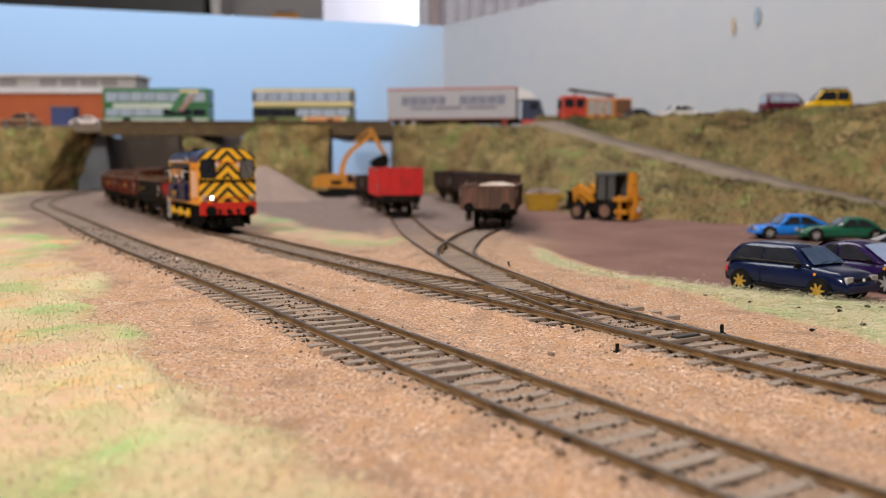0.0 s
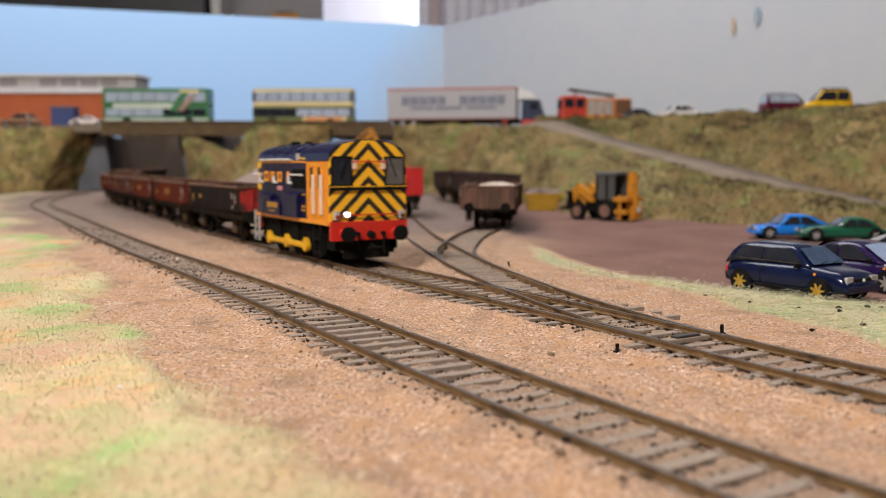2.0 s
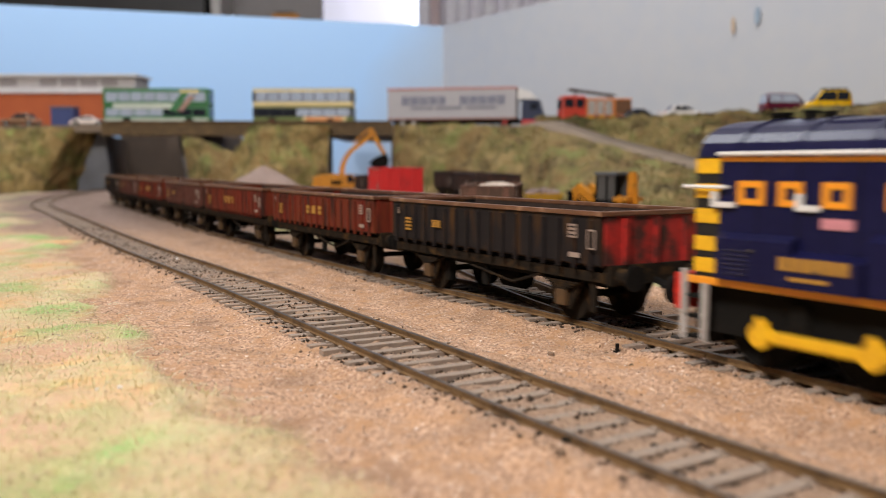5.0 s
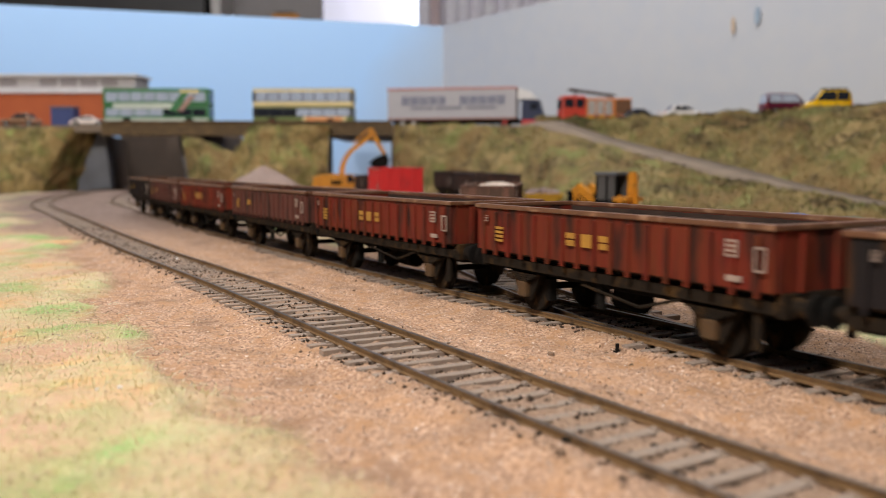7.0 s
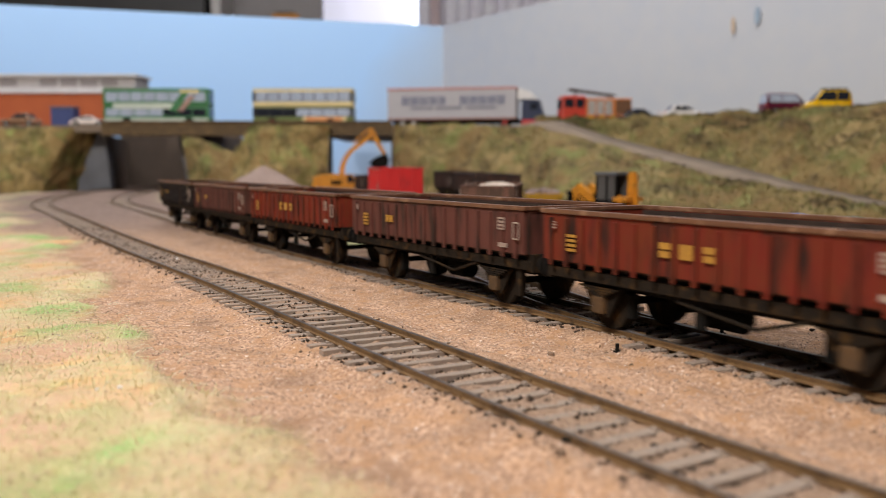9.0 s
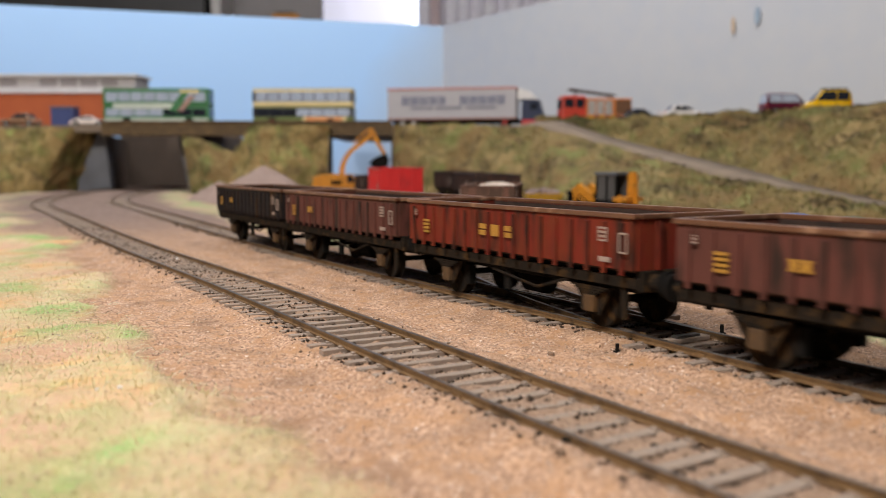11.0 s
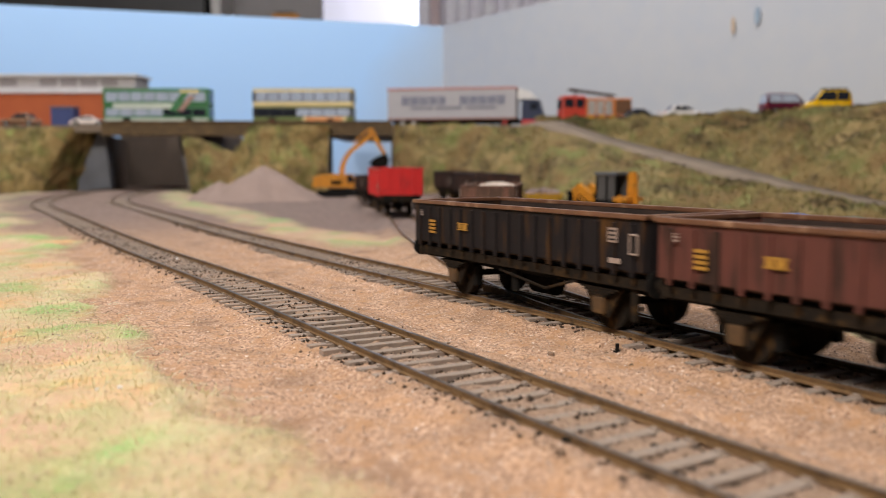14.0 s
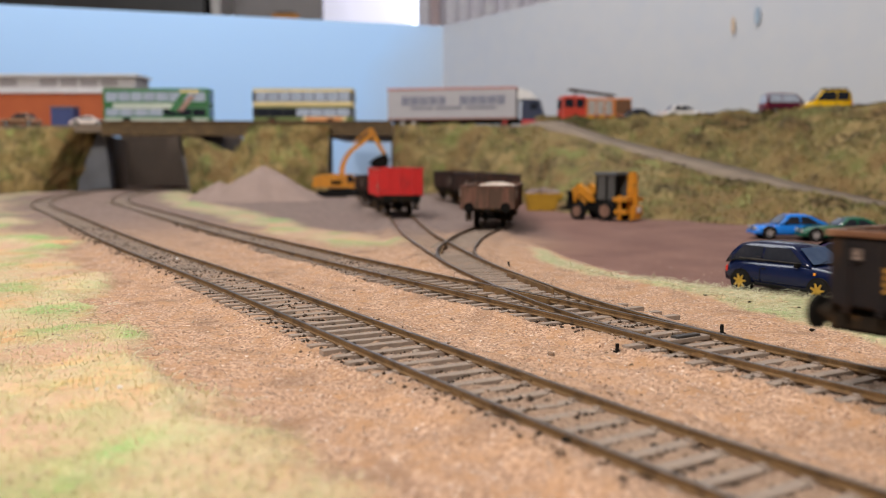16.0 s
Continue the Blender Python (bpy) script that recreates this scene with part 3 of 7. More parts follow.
def crumb_mesh(name, x, y, r, material, label):
    """Small angular flakes lying on the ground."""
    v, f = [], []
    zs = ground_z(x, y)
    for k in range(len(x)):
        a = RNG.random() * 6.28
        c, s = math.cos(a), math.sin(a)
        for px, py, pz in ((1.3, 0, 0), (-0.4, 0.8, 0), (-0.7, -0.7, 0), (0.1, 0.0, 0.8), (0, 0, -0.6)):
            v.append((x[k] + r[k] * (c * px - s * py), y[k] + r[k] * (s * px + c * py), zs[k] + r[k] * (0.2 + pz)))
        o = k * 5
        f += [(o, o + 1, o + 3), (o + 1, o + 2, o + 3), (o + 2, o, o + 3), (o + 1, o, o + 4), (o + 2, o + 1, o + 4), (o, o + 2, o + 4)]
    tagged(raw_mesh(name, v, f, material), label, "ballast", kind="stuff")


def build_crumbs():
    """Dark crumbs and flakes of ballast along the sleeper ends, and dark flakes as painted shade against the sleepers.
    """
    n = 900
    y = 0.105 + 0.30 * RNG.random(n) ** 1.3
    main = RNG.random(n) < 0.6
    side = np.where(RNG.random(n) < 0.65, -1, 1)
    off = side * (0.0105 + np.abs(RNG.normal(0, 0.006, n)))
    x = np.where(main, MAIN(y), LOOP(y)) + off * 1.15
    crumb_mesh("ballast_crumbs", x, y, 0.0002 + 0.0004 * RNG.random(n) ** 4, M_CRUMB, "dark brown crumbs of ballast along the sleeper ends")
    n = 260
    y = 0.12 + 0.36 * RNG.random(n)
    x = -0.02 + (RNG.random(n) - 0.55) * (0.10 + 0.5 * y)
    crumb_mesh("pale_ballast_specks", x, y, 0.00012 + 0.0002 * RNG.random(n) ** 2, M_WHITE, "tiny white specks among the ballast")
    # Near-black flakes stand in for the shade in the gaps beside the sleepers.
    for name, f in (("main_track_grit", MAIN), ("loop_track_grit", LOOP)):
        p, d, s = line(f, 0.03, 0.62, 0.001)
        xs, ys, rs = [], [], []
        for k in np.arange(0, s[-1], 0.0069):
            i = int(np.searchsorted(s, k))
            if p[i, 1] < 0.10:
                continue
            for _ in range(34):
                t = RNG.uniform(-0.0152, 0.0098)
                if abs(abs(t) - 0.0088) < 0.0009 or RNG.random() < 0.25 + 0.5 * (math.sin(i * 0.37) > 0.55):
                    continue
                along = (0.00125 + abs(RNG.normal(0.0003, 0.0005))) * (-1 if RNG.random() < 0.8 else 1)
                xs.append(p[i, 0] + d[i, 1] * t + d[i, 0] * along)
                ys.append(p[i, 1] - d[i, 0] * t + d[i, 1] * along)
                rs.append(RNG.uniform(0.00028, 0.00072))
        crumb_mesh(name, np.array(xs), np.array(ys), np.array(rs), M_GAPSHADE, "dark flakes standing in for shade in the gaps beside the sleepers")


def blades(name, x, y, z, length, lean, width, material, label):
    n = len(x)
    a, b = RNG.random(n) * 6.28, RNG.random(n) * 6.28
    dx, dy = np.cos(b) * lean * length, np.sin(b) * lean * length
    wx, wy = np.cos(a) * width, np.sin(a) * width
    mid = np.stack([x + dx * 0.35, y + dy * 0.35, z + length * 0.6], -1)
    tip = np.stack([x + dx, y + dy, z + length * np.clip(1 - lean * 0.5, 0.2, 1)], -1)
    w = np.stack([wx, wy, np.zeros(n)], -1)
    base = np.stack([x, y, z - 0.0004], -1)
    v = np.stack([base - w, base + w, mid - w * 0.7, mid + w * 0.7, tip], 1)
    f = (np.arange(n) * 5)[:, None, None] + np.array([(0, 1, 3), (0, 3, 2), (2, 3, 4)])[None]
    ob = raw_mesh(name, v.reshape(-1, 3), f.reshape(-1, 3), material)
    return tagged(ob, label, "grass", kind="stuff")


def build_grass():
    n = 60000
    y = 0.09 + 0.75 * RNG.random(n) ** 1.9
    x = -(0.02 + 0.60 * y) + (RNG.random(n)) * (0.04 + 0.62 * y)
    g, *_ = zones(x, y)
    k = (RNG.random(n) < g * 0.9) & (x < GRASS_EDGE(y) + 0.03)
    x, y = x[k], y[k]
    blades("flock_grass", x, y, ground_z(x, y), 0.0007 + 0.0022 * RNG.random(len(x)) ** 2, 0.6 + 1.4 * RNG.random(len(x)), 0.00007, M_BLADE, "pale straw and green static grass by the track")
    n = 26000
    y = 0.18 + 0.30 * RNG.random(n)
    x = 0.04 + 0.22 * RNG.random(n)
    g, *_ = zones(x, y)
    k = RNG.random(n) < g
    x, y = x[k], y[k]
    m = 800
    hx, hy = 0.07 + 0.10 * RNG.random(m), 0.24 + 0.09 * RNG.random(m)
    g, *_ = zones(hx, hy)
    k = g > 0.25
    hx, hy = hx[k], hy[k]
    blades("long_dry_grass", hx, hy, ground_z(hx, hy) + 0.0002, 0.0014 + 0.003 * RNG.random(len(hx)) ** 2, 1.0 + 2.2 * RNG.random(len(hx)), 0.00005, M_HAIR, "long dry hair-like grass fibres by the cars")
    m = 6500
    sx, sy = 0.05 + 0.13 * RNG.random(m), 0.22 + 0.14 * RNG.random(m)
    g, *_ = zones(sx, sy)
    k = (RNG.random(m) < g) & (sx < VERGE_OUT(sy) + 0.001)
    sx, sy = sx[k], sy[k]
    c = len(sx) * 11 // 12
    strands("tangled_dry_grass", sx[:c], sy[:c], ground_z(sx[:c], sy[:c]), 0.002 + 0.007 * RNG.random(c) ** 1.6, 0.0002 + 0.0016 * RNG.random(c) ** 2.2, 0.000042, M_HAIR, "tangled pale dry grass fibres along the verge")
    e = len(sx) - c
    strands("dark_roots", sx[c:], sy[c:], ground_z(sx[c:], sy[c:]), 0.0015 + 0.005 * RNG.random(e), 0.0002 + 0.0014 * RNG.random(e) ** 2, 0.00005, M_TWIG, "dark brown root fibres among the verge grass")
    m = 1000
    sy = 0.14 + 0.22 * RNG.random(m)
    sx = GRASS_EDGE(sy) - 0.10 * RNG.random(m) * (0.4 + sy * 2)
    strands("left_straw_fibres", sx, sy, ground_z(sx, sy), 0.002 + 0.005 * RNG.random(m), 0.0003 + 0.001 * RNG.random(m), 0.00004, M_HAIR, "long straw fibres lying on the grass")
    blades("verge_grass", x, y, ground_z(x, y), 0.0005 + 0.0026 * RNG.random(len(x)) ** 3, 1.2 + 1.6 * RNG.random(len(x)), 0.00005, M_HAIR, "dry pale grass fibres on the car park verge")


def strands(name, x, y, z, span, rise, width, material, label):
    """Long fibres that arch over and lie tangled on the ground."""
    n, k = len(x), 7
    a, turn = RNG.random(n) * 6.28, RNG.normal(0, 0.45, n)
    px, py, rows = x.copy(), y.copy(), []
    for i in range(k):
        u = i / (k - 1)
        w = width * (1 - 0.6 * u)
        h = z + rise * 4 * u * (1 - 0.75 * u)
        wx, wy = -np.sin(a) * w, np.cos(a) * w
        rows += [np.stack([px - wx, py - wy, h - w], -1), np.stack([px + wx, py + wy, h + w], -1)]
        px, py, a = px + np.cos(a) * span / k, py + np.sin(a) * span / k, a + turn / k
    v = np.stack(rows, 1)
    q = np.array([(2 * i, 2 * i + 1, 2 * i + 3, 2 * i + 2) for i in range(k - 1)])
    f = (np.arange(n) * 2 * k)[:, None, None] + q[None]
    return tagged(raw_mesh(name, v.reshape(-1, 3), f.reshape(-1, 4), material), label, "grass", kind="stuff")


def bank(name, feet, tops, label, rows=26, per=14, rough=0.006, tufts=5000, material=None, lip=0.0):
    """An embankment lofted between the line of its foot and the line of its crest, both (x, y, z) in metres."""
    feet, tops = np.array(feet, float), np.array(tops, float)
    k = len(feet)
    t = np.linspace(0, k - 1, (k - 1) * per + 1)
    i = np.minimum(t.astype(int), k - 2)
    w = (t - i)[:, None]
    f, c = feet[i] * (1 - w) + feet[i + 1] * w, tops[i] * (1 - w) + tops[i + 1] * w
    v = np.linspace(0, 1, rows)[None, :, None]
    bulge = np.sin(v * np.pi) * lip
    p = f[:, None] * (1 - v) + c[:, None] * v
    p[..., 2] += bulge[..., 0]
    u = np.cumsum(np.r_[0, np.hypot(*np.diff(c[:, :2], axis=0).T)])[:, None] + np.zeros(rows)[None]
    q = v[..., 0] * np.linalg.norm(c - f, axis=1)[:, None]
    edge = np.minimum(1, np.sin(np.clip(v[..., 0], 0, 1) * np.pi) * 2 + 0.6)
    bump = ((vnoise(u, q, 0.035) - 0.5) * 1.0 + (vnoise(u, q, 0.014) - 0.5) * 0.8 + (vnoise(u, q, 0.006) - 0.5) * 0.5) * rough * 2 * edge
    out = np.stack([f[:, 1] - c[:, 1], c[:, 0] - f[:, 0]], -1)
    side = (f - c)[:, None, :2]
    side = side / (np.linalg.norm(side, axis=-1, keepdims=True) + 1e-6)
    p[..., :2] += side * bump[..., None] * 0.7
    p[..., 2] += bump * 0.6
    nx = rows
    idx = np.arange(len(t) - 1)[:, None] * nx + np.arange(nx - 1)[None]
    faces = np.stack([idx, idx + nx, idx + nx + 1, idx + 1], -1).reshape(-1, 4)
    body = raw_mesh(name, p.reshape(-1, 3), faces, material or M_BANK, smooth=True)
    tagged(body, label, "embankment", kind="structure")
    if tufts:
        tufts = int(tufts * 1.5)
        a = RNG.random(tufts) * (p.shape[0] - 1.001)
        b = RNG.random(tufts) * (p.shape[1] - 1.001)
        ia, ib = a.astype(int), b.astype(int)
        fa, fb = (a - ia)[:, None], (b - ib)[:, None]
        s = (p[ia, ib] * (1 - fa) + p[ia + 1, ib] * fa) * (1 - fb) + (p[ia, ib + 1] * (1 - fa) + p[ia + 1, ib + 1] * fa) * fb
        kind = (0.22 if material is M_BANKPALE else 0.0) + vnoise(s[:, 0] + s[:, 2], s[:, 1] + s[:, 2] * 0.7, 0.030) + RNG.normal(0, 0.09, tufts)
        for sel, m, lab in ((kind < 0.37, M_BANKDARK, "dark olive rough grass on the embankment"), ((kind >= 0.37) & (kind < 0.53), M_BANKGREEN, "green scrubby grass on the embankment"), (kind >= 0.53, M_BANKBLADE, "coarse dry straw grass on the embankment")):
            q = s[sel]
            blades(name.replace("bank", "bank_grass"), q[:, 0], q[:, 1], q[:, 2], 0.0018 + 0.0045 * RNG.random(len(q)) ** 1.5, 0.4 + 0.9 * RNG.random(len(q)), 0.00045, m, lab)
    return body


ROAD_Z = 0.097
# the ramp road down the hillside: centre points and half width
RAMP = [(0.112, 1.20, 0.096), (0.137, 1.12, 0.0925), (0.190, 1.05, 0.069), (0.251, 0.95, 0.047), (0.289, 0.88, 0.0335), (0.321, 0.82, 0.0215), (0.369, 0.74, 0.009), (0.44, 0.66, 0.002), (0.62, 0.50, 0.0)]


def ramp_edges(half=0.0145):
    p = np.array(RAMP)
    d = np.gradient(p[:, :2], axis=0)
    d /= np.hypot(d[:, 0], d[:, 1])[:, None]
    n = np.stack([d[:, 1], -d[:, 0], np.zeros(len(p))], 1)  # towards the yard
    up = np.array([0, 0, 1.0]) * np.clip(p[:, 2:] / 0.03, 0, 1)
    return p + n * half - up * 0.002, p - n * half + up * 0.005


def build_hill():
    near, far = ramp_edges()
    if near[3][0] > far[3][0]:
        near, far = far, near
    # road surface of the ramp
    m = 8
    t = np.linspace(0, len(near) - 1, (len(near) - 1) * m + 1)
    i = np.minimum(t.astype(int), len(near) - 2)
    w = (t - i)[:, None]
    a, b = near[i] * (1 - w) + near[i + 1] * w, far[i] * (1 - w) + far[i + 1] * w
    v = np.concatenate([a + (0, 0, 0.001), b + (0, 0, 0.001), a - (0, 0, 0.004), b - (0, 0, 0.004)])
    n = len(t)
    f = []
    for k in range(n - 1):
        f += [(k, k + 1, n + k + 1, n + k), (k, 2 * n + k, 2 * n + k + 1, k + 1), (n + k, n + k + 1, 3 * n + k + 1, 3 * n + k)]
    tagged(raw_mesh("ramp_road", v, f, M_ROAD, smooth=False), "narrow grey gravel ramp road down the hillside", "road", kind="structure")
    feet = [(-0.066, 1.18, 0.003), (0.0, 1.13, 0.002), (0.055, 1.06, 0), (0.094, 0.985, -0.002), (0.115, 0.85, -0.003), (0.164, 0.735, -0.003), (0.206, 0.70, -0.003), (0.267, 0.635, -0.003), (0.325, 0.605, -0.003), (0.60, 0.46, -0.003)]
    tops = [(-0.066, 1.205, ROAD_Z), (0.0, 1.20, ROAD_Z), (0.06, 1.19, ROAD_Z - 0.001)] + [tuple(q) for q in near[[0, 1, 3, 4, 5, 6, 8]]]
    tops[3] = tuple(near[0])
    bank("lower_bank", feet, tops, "olive and straw coloured grassy embankment beside the yard", rough=0.005, tufts=9000, lip=0.006)
    crest = [(0.145, 1.20, 0.0965), (0.175, 1.15, 0.099), (0.226, 1.10, 0.1025), (0.305, 1.03, 0.1025), (0.350, 0.98, 0.1015), (0.396, 0.94, 0.1025), (0.450, 0.88, 0.1075), (0.56, 0.78, 0.109), (0.80, 0.58, 0.109)]
    bank("upper_bank", [tuple(q) for q in far], crest, "steep rough grassy embankment above the ramp road", rough=0.006, tufts=11000, lip=0.004)
    # plateau behind the crest: lorry road and upper road
    c = np.array(crest)
    back = c + np.array([0.10, 0.28, 0])
    back[:, 2] = 0.096
    bank("plateau_bank", [tuple(q) for q in c], [tuple(q) for q in back], "grassy level top of the hill beside the upper road", rough=0.003, tufts=2500, rows=14)


def build_bridge():
    bm = bmesh.new()
    # Rear bay beyond y 1.40 is unseen, added to shade the sky board.
    deck = [(-1.42, 1.215), (0.16, 1.215), (0.16, 1.62), (0.0, 1.80), (-0.19, 1.76), (-0.19, 1.40), (-1.42, 1.40)]
    skin(bm, [[(x, y, z) for x, y in deck] for z in (0.088, ROAD_Z)])
    part("road", bm, M_ROAD, None, scale=1)
    tagged(scene.objects["road"], "grey road along the embankment and over the bridge, with an unseen shading bay behind", "road", kind="structure")
    br = thing("girder_bridge", pose(-0.263, 1.205, 0.083), "brown rusty plate girder bridge carrying the road", "bridge")
    bm = bmesh.new()
    box(bm, -195, 195, -4, 0, 1, 17.5, 0.4)
    part("girder", bm, M_GIRDER, br)
    bm = bmesh.new()
    box(bm, -195, 195, -5.5, 1, 17.6, 19.2, 0.3)
    part("top_flange", bm, M_GIRDER, br)
    bm = bmesh.new()
    box(bm, -195, 195, -5.5, 1, -0.4, 0.9, 0.3)
    part("bottom_flange", bm, M_GIRDER, br)
    for x in range(-186, 190, 31):
        part("stiffener", box(bmesh.new(), x - 0.7, x + 0.7, -5, -4.05, 1, 17.5), M_GIRDER, br)
    # abutments and the wall under the bridge
    def wall(name, pts, z0, z1a, z1b, thick, material, label):
        (x0, y0), (x1, y1) = pts
        d = Vector((x1 - x0, y1 - y0)).normalized()
        n = Vector((-d.y, d.x)) * thick
        bm = bmesh.new()
        ring = lambda x, y, z1: [(x, y, z0), (x + n.x, y + n.y, z0), (x + n.x, y + n.y, z1), (x, y, z1)]
        skin(bm, [ring(x0, y0, z1a), ring(x1, y1, z1b)])
        tagged(part(name, bm, material, None, scale=1), label, "wall", kind="structure")
    def wing(name, bottom, top, y0, y1, material, label):
        """A leaning wall: x at its foot and at its top, between y0 and y1."""
        bm = bmesh.new()
        ring = lambda y: [(bottom[0], y, 0), (bottom[1], y, 0), (top[1], y, 0.087), (top[0], y, 0.087)]
        skin(bm, [ring(y0), ring(y1)])
        tagged(part(name, bm, material, None, scale=1), label, "wall", kind="structure")
    wing("wall_wing_left", (-0.526, -0.468), (-0.486, -0.476), 1.26, 1.275, M_CONCRETE, "leaning grey concrete wing wall of the bridge")
    wing("wall_wing_right", (-0.358, -0.336), (-0.374, -0.368), 1.26, 1.275, M_CONCRETE, "leaning grey concrete wing wall of the bridge")
    wall("wall_abutment_deep", ((-0.484, 1.277), (-0.530, 1.50)), 0, 0.086, 0.086, 0.012, M_DARKWALL, "dark brown wall under the bridge")
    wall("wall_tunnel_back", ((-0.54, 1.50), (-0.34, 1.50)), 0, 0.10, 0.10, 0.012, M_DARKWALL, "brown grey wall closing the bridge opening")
    wall("wall_abutment_inner", ((-0.352, 1.498), (-0.352, 1.277)), 0, 0.086, 0.086, 0.012, M_DARKWALL, "dark brown wall under the bridge")
    wall("wall_pier", ((-0.062, 1.205), (-0.070, 1.32)), 0, 0.087, 0.087, 0.006, M_DARKWALL, "dark bridge pier at the sidings")
    wall("wall_pier_mound", ((-0.152, 1.212), (-0.152, 1.232)), 0, 0.087, 0.087, 0.006, M_CONCRETE, "grey retaining wall of the bridge mound")
    # grassy mound between the two spans, and the bank left of the bridge
    bank("mound_bank", [(-0.330, 1.33, 0), (-0.305, 1.17, 0), (-0.24, 1.10, 0), (-0.19, 1.12, 0), (-0.150, 1.16, 0)], [(-0.262, 1.30, 0.088), (-0.257, 1.19, 0.092), (-0.235, 1.172, 0.094), (-0.20, 1.168, 0.094), (-0.150, 1.175, 0.094)], "straw coloured grassy mound between the bridge spans", rough=0.005, tufts=3500, lip=0.006, material=M_BANKPALE)
    bank("mound_top_bank", [(-0.257, 1.19, 0.092), (-0.235, 1.172, 0.094), (-0.20, 1.168, 0.094), (-0.150, 1.175, 0.094)], [(-0.257, 1.204, 0.091), (-0.235, 1.204, 0.091), (-0.20, 1.204, 0.091), (-0.150, 1.204, 0.091)], "grassy top of the bridge mound", rough=0.001, tufts=600, rows=6)
    bank("left_bank", [(-1.10, 1.0, 0.002), (-0.80, 1.05, 0.002), (-0.66, 1.08, 0.003), (-0.585, 1.13, 0.003), (-0.543, 1.19, 0.003), (-0.518, 1.262, 0.003)], [(-1.10, 1.19, 0.094), (-0.80, 1.20, 0.094), (-0.66, 1.205, 0.094), (-0.57, 1.21, 0.094), (-0.500, 1.212, 0.092), (-0.492, 1.262, 0.088)], "green and straw grassy embankment below the road", rough=0.005, tufts=7000, lip=0.005, material=M_BANKPALE)
    bank("rear_bank", [(-0.330, 1.165, 0.004), (-0.305, 1.135, 0.004), (-0.268, 1.125, 0.004)], [(-0.349, 1.200, 0.083), (-0.318, 1.202, 0.074), (-0.250, 1.202, 0.052)], "shaded grassy slope behind the bridge", rough=0.006, tufts=1200)


def build_backscene():
    def board(name, a, b, z0, z1, material, label, thick=0.012, hole=None):
        (x0, y0), (x1, y1) = a, b
        d = Vector((x1 - x0, y1 - y0, 0))
        length = d.length
        m = Matrix.Translation((x0, y0, 0)) @ Matrix.Rotation(math.atan2(d.y, d.x), 4, "Z")
        bm = bmesh.new()
        if hole:
            h0, h1, hz = hole
            box(bm, 0, h0, 0, thick, z0, z1)
            box(bm, h1, length, 0, thick, z0, z1)
            box(bm, h0, h1, 0, thick, hz, z1)
        else:
            box(bm, 0, length, 0, thick, z0, z1)
        ob = part(name, bm, material, None, scale=1)
        ob.matrix_world = m
        return tagged(ob, label, "backscene board", kind="structure")

    top = 0.333
    board("wall_backscene_blue", (-1.45, 1.445), (0.0, 1.90), 0, top, M_BLUE, "sky blue painted backscene board")
    board("wall_backscene_grey", (0.0, 1.90), (0.98, 0.42), 0, top, M_GREY, "pale grey blue painted backscene board")
    # two small painted marks left on the grey board
    d = (Vector((0.98, 0.42, 0)) - Vector((0, 1.90, 0))).normalized()
    n = Vector((d.y, -d.x, 0))
    n = n if n.y < 0 else -n
    for name, s, z, w, h, material, label in (("blue_mark", 0.785, 0.2475, 0.0045, 0.0125, mat("faded_blue", (0.30, 0.38, 0.48), None, 3, 20), "small faded blue oval mark"), ("orange_mark", 0.745, 0.2395, 0.0035, 0.0115, mat("faded_orange", (0.58, 0.44, 0.32), None, 3, 20), "small faded orange oval mark")):
        c = Vector((0, 1.90, z)) + d * s
        bm = bmesh.new()
        ring = [(w * math.cos(a * math.pi / 8), h * math.sin(a * math.pi / 8)) for a in range(16)]
        extrude(bm, ring, 0.0, 0.001)
        ob = part(name, bm, material, None, scale=1)
        ob.matrix_world = Matrix.Translation(c + n * 0.0025) @ Matrix.Rotation(math.atan2(n.y, n.x), 4, "Z")
        tagged(ob, label + " on the grey backscene", "mark")


